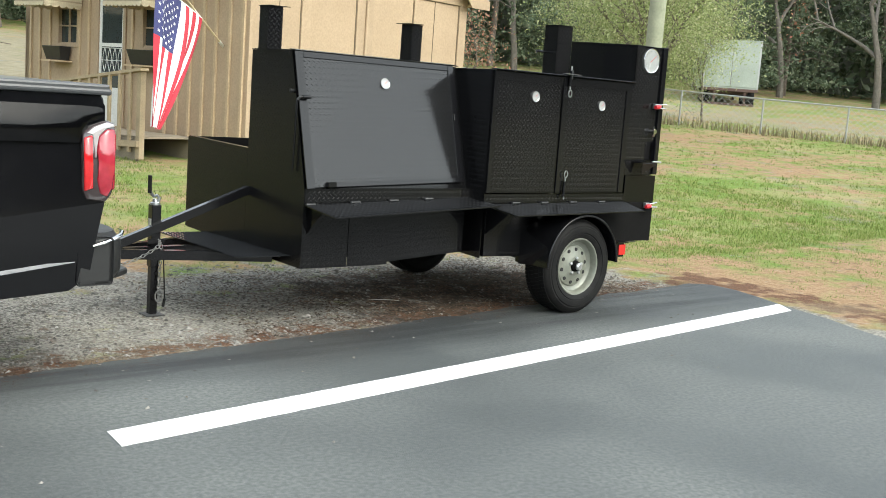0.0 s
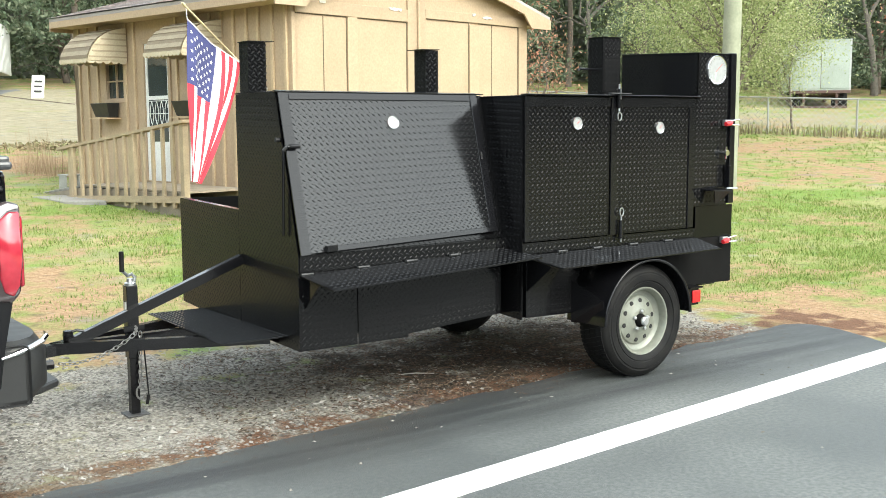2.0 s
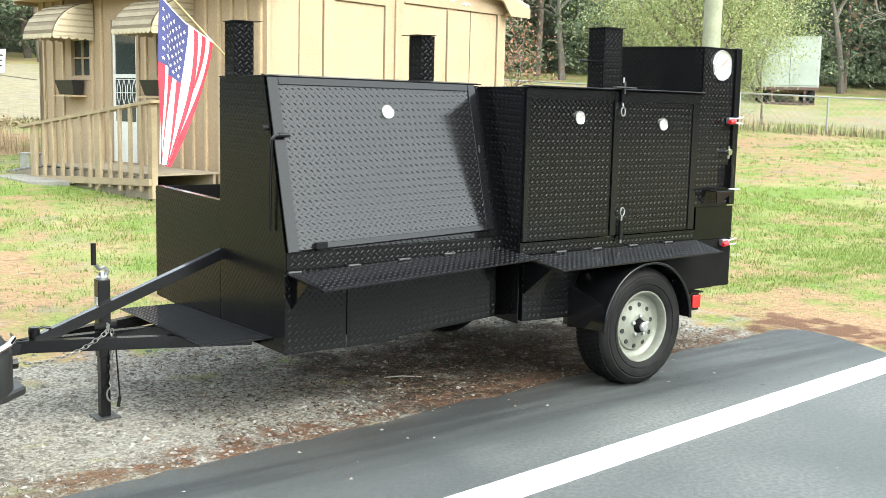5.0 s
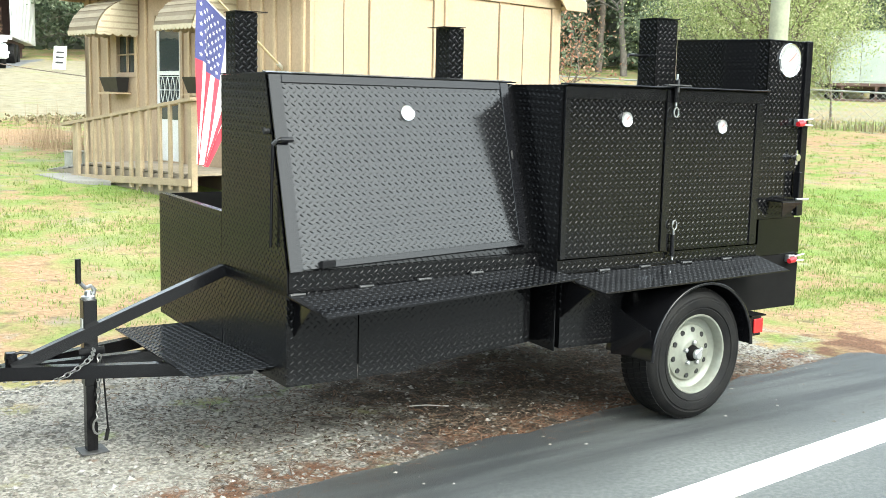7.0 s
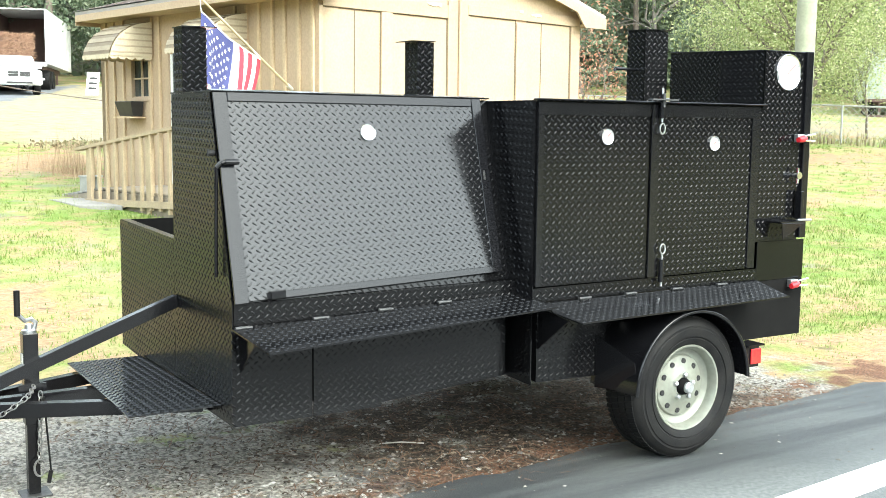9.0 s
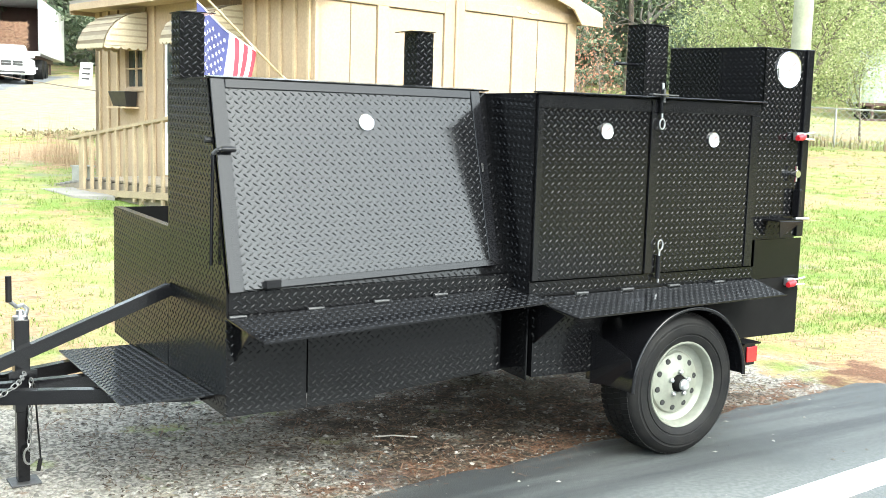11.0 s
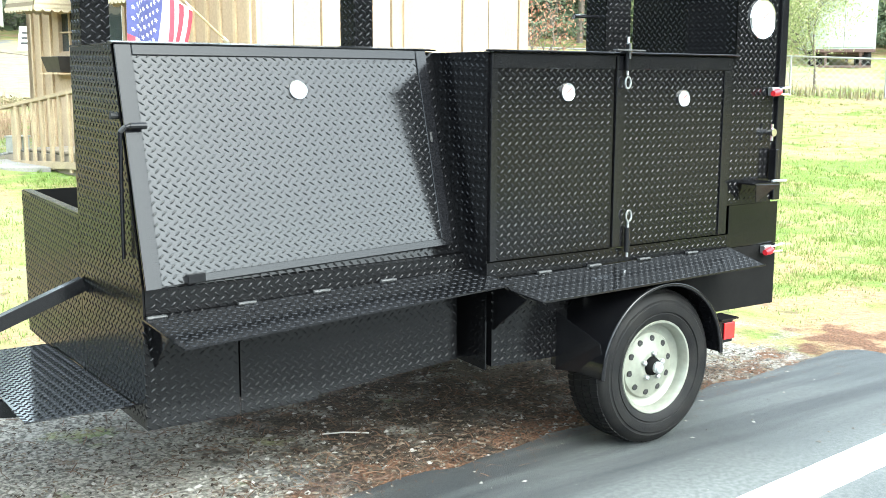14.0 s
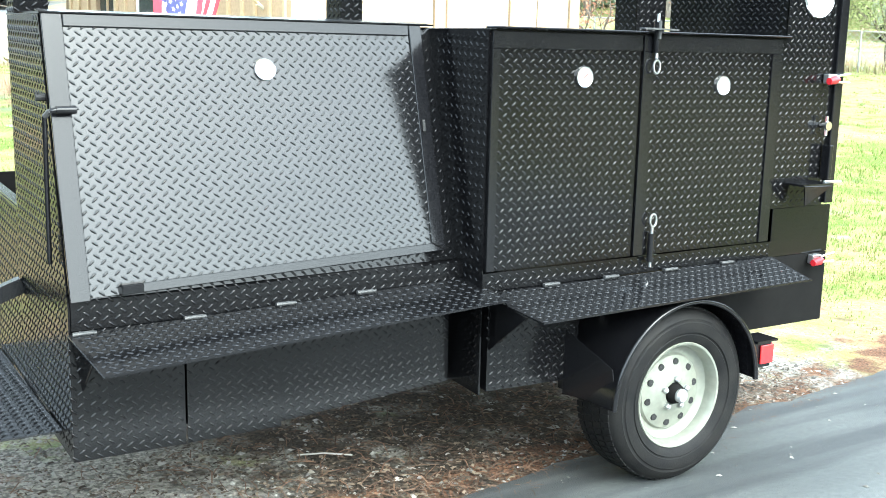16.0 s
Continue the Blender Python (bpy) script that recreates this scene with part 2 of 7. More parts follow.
def ground_material():
    """Lawn, bare soil, gravel, leaf litter with painted shade, and road, laid out by zones and broken up by noise."""
    m = bpy.data.materials.new("lawn_and_gravel")
    m.use_nodes = True
    n, l = m.node_tree.nodes, m.node_tree.links
    b = n["Principled BSDF"]
    co = n.new("ShaderNodeNewGeometry").outputs["Position"]

    def zone(name):
        a = n.new("ShaderNodeAttribute")
        a.attribute_name = name
        return a.outputs["Fac"]

    def sharp(z, scale, width=0.25):
        """The zone's edge, ragged at the given scale."""
        t = noise_node(n, l, co, scale, 0.3, 0.7)
        add = n.new("ShaderNodeMath")
        add.operation = "ADD"
        l.new(z, add.inputs[0])
        l.new(t, add.inputs[1])
        r = n.new("ShaderNodeMapRange")
        r.inputs["From Min"].default_value, r.inputs["From Max"].default_value = 1.0 - width, 1.0 + width
        l.new(add.outputs[0], r.inputs["Value"])
        return r.outputs[0]

    fine = noise_node(n, l, co, 45, 0.3, 0.7)
    green = mix_node(n, l, fine, (0.10, 0.16, 0.03), (0.215, 0.305, 0.068))
    straw = mix_node(n, l, noise_node(n, l, co, 30, 0.35, 0.65), (0.25, 0.23, 0.10), (0.38, 0.335, 0.17))
    soil = mix_node(n, l, noise_node(n, l, co, 25, 0.35, 0.65), (0.265, 0.168, 0.092), (0.38, 0.258, 0.155))
    c = mix_node(n, l, noise_node(n, l, co, 0.55, 0.44, 0.64), green, straw)
    c = mix_node(n, l, sharp(zone("bare"), 2.2, 0.3), c, soil)
    grit = mix_node(n, l, noise_node(n, l, co, 55, 0.40, 0.60, 10), (0.11, 0.104, 0.09), (0.37, 0.35, 0.305))
    grit = mix_node(n, l, noise_node(n, l, co, 1.3, 0.45, 0.85), grit, (0.31, 0.292, 0.252))
    c = mix_node(n, l, sharp(zone("gravel"), 3.5, 0.2), c, grit)
    # Leaf litter colour, darkened further with the shade under the vehicles.
    shaded_litter = mix_node(n, l, noise_node(n, l, co, 60, 0.35, 0.65), (0.024, 0.02, 0.016), (0.075, 0.06, 0.045))
    c = mix_node(n, l, sharp(zone("shaded_litter"), 4.5, 0.25), c, shaded_litter)
    red = mix_node(n, l, noise_node(n, l, co, 80, 0.35, 0.65), (0.08, 0.045, 0.028), (0.21, 0.11, 0.065))
    c = mix_node(n, l, sharp(zone("needles"), 6.0, 0.2), c, red)
    road = mix_node(n, l, noise_node(n, l, co, 3.0, 0.3, 0.7), (0.21, 0.185, 0.115), (0.32, 0.285, 0.20))
    c = mix_node(n, l, sharp(zone("road"), 0.6, 0.3), c, road)
    grey = mix_node(n, l, noise_node(n, l, co, 1.2, 0.3, 0.7), (0.13, 0.138, 0.145), (0.19, 0.198, 0.206))
    c = mix_node(n, l, sharp(zone("tar"), 0.8, 0.2), c, grey)
    l.new(c, b.inputs["Base Color"])
    b.inputs["Roughness"].default_value = 0.95
    b.inputs["Specular IOR Level"].default_value = 0.25
    bp = n.new("ShaderNodeBump")
    bp.inputs["Strength"].default_value, bp.inputs["Distance"].default_value = 0.7, 0.02
    l.new(fine, bp.inputs["Height"])
    l.new(bp.outputs[0], b.inputs["Normal"])
    return m


def asphalt_material():
    m = bpy.data.materials.new("worn_asphalt")
    m.use_nodes = True
    n, l = m.node_tree.nodes, m.node_tree.links
    b = n["Principled BSDF"]
    co = n.new("ShaderNodeNewGeometry").outputs["Position"]
    fine = noise_node(n, l, co, 160, 0.3, 0.7, 3)
    c = mix_node(n, l, fine, (0.054, 0.061, 0.061), (0.145, 0.156, 0.15))
    patch = noise_node(n, l, co, 0.7, 0.38, 0.66)
    c = mix_node(n, l, patch, c, (0.174, 0.184, 0.174))
    streak = noise_node(n, l, co, 3.4, 0.40, 0.60, 8, stretch=(0.16, 2.4, 1))
    lift = n.new("ShaderNodeMapRange")
    lift.inputs["To Min"].default_value = 0.58
    l.new(streak, lift.inputs["Value"])
    streak = lift.outputs[0]
    dark = n.new("ShaderNodeMath")
    dark.operation = "MULTIPLY"
    sep = n.new("ShaderNodeSeparateXYZ")
    l.new(co, sep.inputs[0])
    band = n.new("ShaderNodeMapRange")
    band.inputs["From Min"].default_value, band.inputs["From Max"].default_value = 4.62, 5.0
    l.new(sep.outputs["Y"], band.inputs["Value"])
    half = n.new("ShaderNodeMath")
    half.operation = "MULTIPLY_ADD"
    half.inputs[1].default_value, half.inputs[2].default_value = 0.98, 0.05
    l.new(band.outputs[0], half.inputs[0])
    l.new(streak, dark.inputs[0])
    l.new(half.outputs[0], dark.inputs[1])
    c = mix_node(n, l, dark.outputs[0], c, (0.03, 0.032, 0.033))
    grain = noise_node(n, l, co, 44, 0.36, 0.62, 8)
    shade = n.new("ShaderNodeMath")
    shade.operation, shade.inputs[1].default_value = "MULTIPLY", 0.46
    l.new(grain, shade.inputs[0])
    c = mix_node(n, l, shade.outputs[0], c, (0.035, 0.04, 0.043))
    speck = n.new("ShaderNodeTexVoronoi")
    speck.inputs["Scale"].default_value = 46
    l.new(co, speck.inputs["Vector"])
    sr = n.new("ShaderNodeMapRange")
    sr.inputs["From Min"].default_value, sr.inputs["From Max"].default_value = 0.10, 0.06
    l.new(speck.outputs["Distance"], sr.inputs["Value"])
    sel = noise_node(n, l, co, 9, 0.56, 0.62)
    both = n.new("ShaderNodeMath")
    both.operation = "MULTIPLY"
    l.new(sr.outputs[0], both.inputs[0])
    l.new(sel, both.inputs[1])
    c = mix_node(n, l, both.outputs[0], c, (0.30, 0.29, 0.27))
    l.new(c, b.inputs["Base Color"])
    rr = n.new("ShaderNodeMapRange")
    rr.inputs["To Min"].default_value, rr.inputs["To Max"].default_value = 0.5, 0.75
    l.new(patch, rr.inputs["Value"])
    l.new(rr.outputs[0], b.inputs["Roughness"])
    bp = n.new("ShaderNodeBump")
    bp.inputs["Strength"].default_value, bp.inputs["Distance"].default_value = 0.45, 0.004
    l.new(fine, bp.inputs["Height"])
    l.new(bp.outputs[0], b.inputs["Normal"])
    return m


def island_material(name, colours, rough=0.8, through=0.0):
    """Small loose pieces, each with a colour of its own."""
    m = bpy.data.materials.new(name)
    m.use_nodes = True
    n, l = m.node_tree.nodes, m.node_tree.links
    b = n["Principled BSDF"]
    g = n.new("ShaderNodeNewGeometry")
    ramp = n.new("ShaderNodeValToRGB")
    ramp.color_ramp.elements[0].color = (*colours[0], 1)
    ramp.color_ramp.elements[1].color = (*colours[-1], 1)
    for i, c in enumerate(colours[1:-1]):
        ramp.color_ramp.elements.new((i + 1) / (len(colours) - 1)).color = (*c, 1)
    l.new(g.outputs["Random Per Island"], ramp.inputs["Fac"])
    l.new(ramp.outputs["Color"], b.inputs["Base Color"])
    b.inputs["Roughness"].default_value = rough
    b.inputs["Specular IOR Level"].default_value = 0.3
    if through:
        tr, mx = n.new("ShaderNodeBsdfTranslucent"), n.new("ShaderNodeMixShader")
        l.new(ramp.outputs["Color"], tr.inputs["Color"])
        mx.inputs["Fac"].default_value = through
        l.new(b.outputs[0], mx.inputs[1])
        l.new(tr.outputs[0], mx.inputs[2])
        l.new(mx.outputs[0], n["Material Output"].inputs["Surface"])
    return m


def fbm(x, y, s, seed=0.0):
    return noise.fractal(Vector((x * s + seed, y * s - seed, seed)), 0.8, 2.0, 4)


def lot_edge(x):
    """Where the asphalt ends behind, for each x."""
    return 5.15 + 0.085 * (x - 1.5) + 0.05 * fbm(x, 0, 1.2, 3.0) + 0.025 * fbm(x, 0, 5.0, 9.0)


def smooth01(v, a, b):
    t = min(1.0, max(0.0, (v - a) / (b - a)))
    return t * t * (3 - 2 * t)


def right_way(x, y):
    return 0.85 * (x - 1.1) + 0.53 * (y - 1.15)


def zones(x, y):
    """gravel, litter with painted shade, needles, bare and road at a place, 0 to 1."""
    e = y - lot_edge(min(x, 7.6))
    past = smooth01(x, 6.9, 8.1)
    # This zone holds litter and also paints the shade under trailer and truck.
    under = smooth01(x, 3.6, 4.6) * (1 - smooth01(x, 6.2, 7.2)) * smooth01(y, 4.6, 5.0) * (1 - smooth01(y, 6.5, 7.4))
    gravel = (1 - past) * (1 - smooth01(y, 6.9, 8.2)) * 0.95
    shaded_litter = max(under * 0.82, 0.5 * (1 - smooth01(x, 1.0, 2.4)) * (1 - smooth01(y, 5.8, 6.6)))
    needles = (0.62 * (1 - smooth01(abs(e - 0.10), 0.04, 0.30)) if x < 7.9 else 0.0)
    if 7.2 < x < 9.0:
        needles = max(needles, 0.7 * (1 - smooth01(abs(x - 8.05), 0.1, 0.5)) * (1 - smooth01(y, 5.9, 6.4)))
    bare = 0.36 + 0.55 * fbm(x, y, 0.22, 5.0) + 0.30 * smooth01(fbm(x * 0.3, y, 0.35, 2.0), 0.1, 0.5)
    bare += 0.42 * (1 - smooth01(math.hypot((x - 9.0) * 0.8, y - 5.0), 1.2, 4.6)) + 0.25 * (1 - smooth01(abs(y - 10.2 - 0.15 * x), 0.3, 1.5)) * smooth01(x, 9, 13)
    bare = max(0.0, min(0.9, bare)) * (1 - 0.6 * gravel)
    left = smooth01(y, 26.5, 30.0) * (1 - smooth01(y, 60, 64)) * (1 - smooth01(x, 17, 24))
    s = right_way(x, y)
    right = smooth01(s, 37.5, 40) * (1 - smooth01(s, 46, 49)) * smooth01(x, 14, 18)
    tar = smooth01(y - 31.5 - 2.3 * max(0.0, x - 3.9), 0.0, 1.5) * (1 - smooth01(y, 60, 64)) * (1 - smooth01(x, 17, 24))
    return gravel, shaded_litter, needles, bare, 0.95 * max(left, 0.55 * right), tar


GROUND_M = ground_material()


def build_ground():
    xs = np.concatenate([np.linspace(-400, -40, 10), np.linspace(-34, -4, 16), np.arange(-3, 12, 0.12), np.linspace(12.2, 40, 60), np.linspace(44, 90, 24), np.linspace(110, 500, 9)])
    ys = np.concatenate([np.linspace(-400, -40, 10), np.linspace(-34, 2, 14), np.arange(2.6, 12, 0.12), np.linspace(12.3, 35, 60), np.linspace(36, 80, 34), np.linspace(95, 500, 9)])
    nx, ny = len(xs), len(ys)
    verts, z5 = [], [[], [], [], [], [], []]
    for y in ys:
        for x in xs:
            near = -4 < x < 45 and 4 < y < 45
            lift = 0.02 * fbm(x, y, 0.9, 1.0) * smooth01(y, 7.0, 9.5) if near else 0.0
            lift += 0.006 * fbm(x, y, 4.0, 4.0) * smooth01(y, 5.9, 6.6) if near and y < 14 else 0.0
            verts.append((x, y, min(ground_z(x, y), 4.5 + 0.01 * max(x, y)) - 0.012 + lift))
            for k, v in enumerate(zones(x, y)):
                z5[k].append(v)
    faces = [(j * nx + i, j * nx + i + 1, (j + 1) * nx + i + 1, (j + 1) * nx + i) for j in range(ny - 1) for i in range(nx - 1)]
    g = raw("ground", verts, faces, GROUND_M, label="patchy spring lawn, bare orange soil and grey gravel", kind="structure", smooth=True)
    for name, vals in zip(("gravel", "shaded_litter", "needles", "bare", "road", "tar"), z5):
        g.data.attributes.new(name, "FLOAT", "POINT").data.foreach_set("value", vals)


build_ground()
ASPHALT = asphalt_material()
bm = B()
edge = [(x, lot_edge(x)) for x in np.arange(-30, 7.45, 0.12)]
# Past (6.95, 3.1) the lot widens unseen, added for the cabinet to reflect.
corner = [(7.50, 5.66), (7.62, 5.67), (7.74, 5.62), (7.80, 5.52), (7.78, 5.30), (7.70, 5.05), (7.60, 4.82), (7.50, 4.55), (7.40, 4.22), (7.27, 3.92), (7.13, 3.6), (6.95, 3.1), (7.1, 2.4), (8.2, 1.4), (12.0, 0.2), (34.0, -3.0), (36.0, -42.0), (-30.0, -42.0)]
corner = [(x + 0.02 * fbm(x, y, 6, 7.0), y + 0.02 * fbm(x, y, 6, 8.0)) for x, y in corner]
top = [bm.verts.new((x, y, 0.0)) for x, y in edge + corner]
low = [bm.verts.new((v.co.x * 1.0 + (0.02 if v.co.x > 6 else 0), v.co.y + 0.025, -0.05)) for v in top]
bm.faces.new(top[::-1])
for i in range(len(top)):
    bm.faces.new((top[i], top[(i + 1) % len(top)], low[(i + 1) % len(top)], low[i]))
bmesh.ops.recalc_face_normals(bm, faces=bm.faces[:])
tagged(part("asphalt_lot", bm, ASPHALT), label="dark grey asphalt lot with a ragged edge", kind="structure")


def line_paint():
    """The painted stripe, with slightly wavering edges."""
    bm = B()
    a0, a1, b0, b1 = Vector((1.648, 3.975)), Vector((7.40, 4.525)), Vector((1.672, 4.172)), Vector((7.56, 4.735))
    rows = []
    for i in range(91):
        t = i / 90
        p, q = a0.lerp(a1, t), b0.lerp(b1, t)
        w0, w1 = 0.004 * fbm(t * 60, 0, 1, 2.0), 0.004 * fbm(t * 60, 5, 1, 6.0)
        rows.append([bm.verts.new((p.x, p.y + w0, z)) for z in (0.004, 0.0005)][::-1] + [bm.verts.new((q.x, q.y + w1, z)) for z in (0.004, 0.0005)])
    for r, s in zip(rows, rows[1:]):
        for k in range(3):
            bm.faces.new((r[k], s[k], s[k + 1], r[k + 1]))
    for r in (rows[0], rows[-1]):
        bm.faces.new(r)
    bmesh.ops.recalc_face_normals(bm, faces=bm.faces[:])
    tagged(part("parking_line", bm, PAINT), label="fresh white painted parking line on asphalt", kind="structure")


line_paint()

PEBBLE = island_material("gravel_stone", [(0.085, 0.08, 0.072), (0.15, 0.142, 0.128), (0.24, 0.228, 0.206), (0.33, 0.318, 0.29), (0.15, 0.13, 0.105)], 0.85)
NEEDLE = island_material("pine_straw", [(0.055, 0.036, 0.026), (0.115, 0.066, 0.042), (0.17, 0.105, 0.068), (0.09, 0.064, 0.047)], 0.85)
BLADE = island_material("grass_blade", [(0.10, 0.16, 0.03), (0.15, 0.215, 0.045), (0.205, 0.275, 0.065), (0.25, 0.30, 0.085), (0.34, 0.33, 0.15)], 0.7, 0.25)
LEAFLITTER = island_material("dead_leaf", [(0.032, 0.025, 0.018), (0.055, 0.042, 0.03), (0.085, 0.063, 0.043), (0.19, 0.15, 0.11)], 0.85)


def scatter_stones(count, where, size, name, mat, label, seed):
    rng = np.random.RandomState(seed)
    V, F = [], []
    base = np.array([(1, 0, 0), (0, 1, 0), (-1, 0, 0), (0, -1, 0), (0, 0, 0.8), (0, 0, -0.5)])
    tri = [(0, 1, 4), (1, 2, 4), (2, 3, 4), (3, 0, 4), (1, 0, 5), (2, 1, 5), (3, 2, 5), (0, 3, 5)]
    while len(V) < count * 6:
        x, y = where(rng)
        if x is None:
            continue
        s = size * (0.4 + rng.rand() ** 3 * 2.2)
        a = rng.rand() * 6.28
        r = np.array([[math.cos(a), -math.sin(a), 0], [math.sin(a), math.cos(a), 0], [0, 0, 1]])
        p = (base * (s * (0.6 + 0.8 * rng.rand(6, 1))) * np.array([1.2, 0.8, 0.7])) @ r.T
        z = (0.0 if y < lot_edge(min(x, 7.6)) and x < 7.4 else ground_z(x, y) - 0.012) + 0.15 * s
        k = len(V)
        V += [(q[0] + x, q[1] + y, q[2] + z) for q in p]
        F += [(a + k, b + k, c + k) for a, b, c in tri]
    raw(name, V, F, mat, label=label, kind="stuff")


def on_gravel(rng):
    x, y = rng.uniform(0.2, 7.4), rng.uniform(5.0, 8.3)
    if y < lot_edge(x) or rng.rand() > zones(x, y)[0] * (1.0 - 0.75 * zones(x, y)[1]):
        return None, None
    return x, y


def on_lot(rng):
    x = rng.uniform(0.8, 7.2)
    y = lot_edge(x) - abs(rng.normal(0, 0.55))
    return (x, y) if y > 3.2 else (None, None)


scatter_stones(15000, on_gravel, 0.007, "loose_gravel", PEBBLE, "loose grey and pale gravel stones", 3)
scatter_stones(170, on_lot, 0.006, "chippings", PEBBLE, "a few pale chippings strewn on asphalt", 4)
CHIP = island_material("pale_chip", [(0.30, 0.285, 0.255), (0.44, 0.425, 0.39)], 0.8)
scatter_stones(70, on_gravel, 0.010, "pale_chips", CHIP, "scattered pale stones in gravel", 8)


def straws(count, where, length, width, name, mat, label, seed, curl=0.25):
    """Thin flat pieces lying about: needles, straws, leaves."""
    rng = np.random.RandomState(seed)
    V, F = [], []
    while len(F) < count * 2:
        x, y = where(rng)
        if x is None:
            continue
        a, ln, w = rng.rand() * 6.28, length * (0.5 + rng.rand()), width * (0.6 + 0.8 * rng.rand())
        z = (0.0005 if y < lot_edge(min(x, 7.6)) and x < 7.4 else ground_z(x, y) - 0.012) + 0.004 + 0.01 * rng.rand()
        d, e = np.array([math.cos(a), math.sin(a)]), np.array([-math.sin(a), math.cos(a)])
        k = len(V)
        for s, h in ((-1, 0.3), (0, 1.0), (1, 0.2)):
            p = np.array([x, y]) + d * ln * s / 2 + e * curl * ln * (1 - s * s) * 0.3
            h = z + h * rng.rand() * ln * 0.18
            V += [(p[0] - e[0] * w / 2, p[1] - e[1] * w / 2, h), (p[0] + e[0] * w / 2, p[1] + e[1] * w / 2, h + w * 0.3)]
        F += [(k, k + 2, k + 3, k + 1), (k + 2, k + 4, k + 5, k + 3)]
    raw(name, V, F, mat, label=label, kind="stuff")


def near_edge(rng):
    x = rng.uniform(0.5, 7.9)
    y = lot_edge(min(x, 7.5)) + rng.normal(0.12, 0.12)
    return (x, y) if y < 7 else (None, None)


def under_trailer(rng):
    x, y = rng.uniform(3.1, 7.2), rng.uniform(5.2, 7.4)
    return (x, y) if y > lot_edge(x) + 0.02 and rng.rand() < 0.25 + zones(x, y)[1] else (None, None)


straws(5200, near_edge, 0.04, 0.0017, "pine_straw", NEEDLE, "reddish brown pine straw along the asphalt edge", 5)
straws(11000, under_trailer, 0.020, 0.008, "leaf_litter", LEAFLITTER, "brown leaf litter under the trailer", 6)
straws(1500, under_trailer, 0.10, 0.004, "twigs", NEEDLE, "thin dry twigs and straw", 7)
bm = B()
tube(bm, [(4.415, 6.06, 0.004), (4.51, 6.015, 0.009), (4.605, 5.955, 0.004)], 0.0035, 6)
tagged(part("stick", bm, CHIP, None, "pale dry stick lying on brown litter"), category="stick")


def grass(count, seed):
    """Blades in tufts over the lawn, thick where it is green and thin where the soil is bare."""
    rng = np.random.RandomState(seed)
    V, F = [], []
    tries = 0
    while len(F) < count and tries < count * 6:
        tries += 1
        pick = rng.rand()
        if pick < 0.42:
            x, y = rng.uniform(-3, 16), 6.8 + 9 * rng.rand() ** 1.3
        elif pick < 0.58:
            x, y = rng.uniform(7.9, 16), rng.uniform(0.5, 8)
        else:
            x, y = rng.uniform(-4, 34), rng.uniform(4.0, 27)
        if y < 6.8 and x < 7.9:
            continue
        if 7.0 < (x - 7.9) * 0.98 + (y - 13.9) * 0.19 + 7.9 < 13 and 13.7 < y < 19.5 and x > 6.9:
            continue
        g, li, ne, bare, road, tar = zones(x, y)
        lush = 1.15 - bare * 1.2 - g * 1.1 - road * 1.4 - 0.5 * ne
        lush += 0.35 * fbm(x, y, 0.5, 11.0)
        if rng.rand() > lush:
            continue
        far = 1 + max(0.0, y + x * 0.5 - 12) * 0.05
        for _ in range(7):
            a, h = rng.rand() * 6.28, (0.014 + 0.028 * rng.rand()) * (0.6 + 0.7 * max(0.1, lush)) * min(far, 1.5)
            w = 0.0042 * far
            px, py = x + rng.normal(0, 0.035), y + rng.normal(0, 0.035)
            z = ground_z(px, py) - 0.018
            lx, ly = math.cos(a), math.sin(a)
            k = len(V)
            V += [(px - ly * w, py + lx * w, z), (px + ly * w, py - lx * w, z), (px + lx * h * 0.6, py + ly * h * 0.6, z + h)]
            F.append((k, k + 1, k + 2))
    raw("grass", V, F, BLADE, label="short patchy green and straw-coloured grass", kind="stuff")


grass(220000, 9)


# ---------------------------------------------------------------- the smoker trailer
def inside(poly, a, b):
    hit, n = False, len(poly)
    for i in range(n):
        (x0, y0), (x1, y1) = poly[i], poly[(i + 1) % n]
        if (y0 > b) != (y1 > b) and a < (x1 - x0) * (b - y0) / (y1 - y0) + x0:
            hit = not hit
    return hit


PITCH, ROW, LUG, LUGW, LUGH = 0.0178, 0.0182, 0.0132, 0.0041, 0.0031


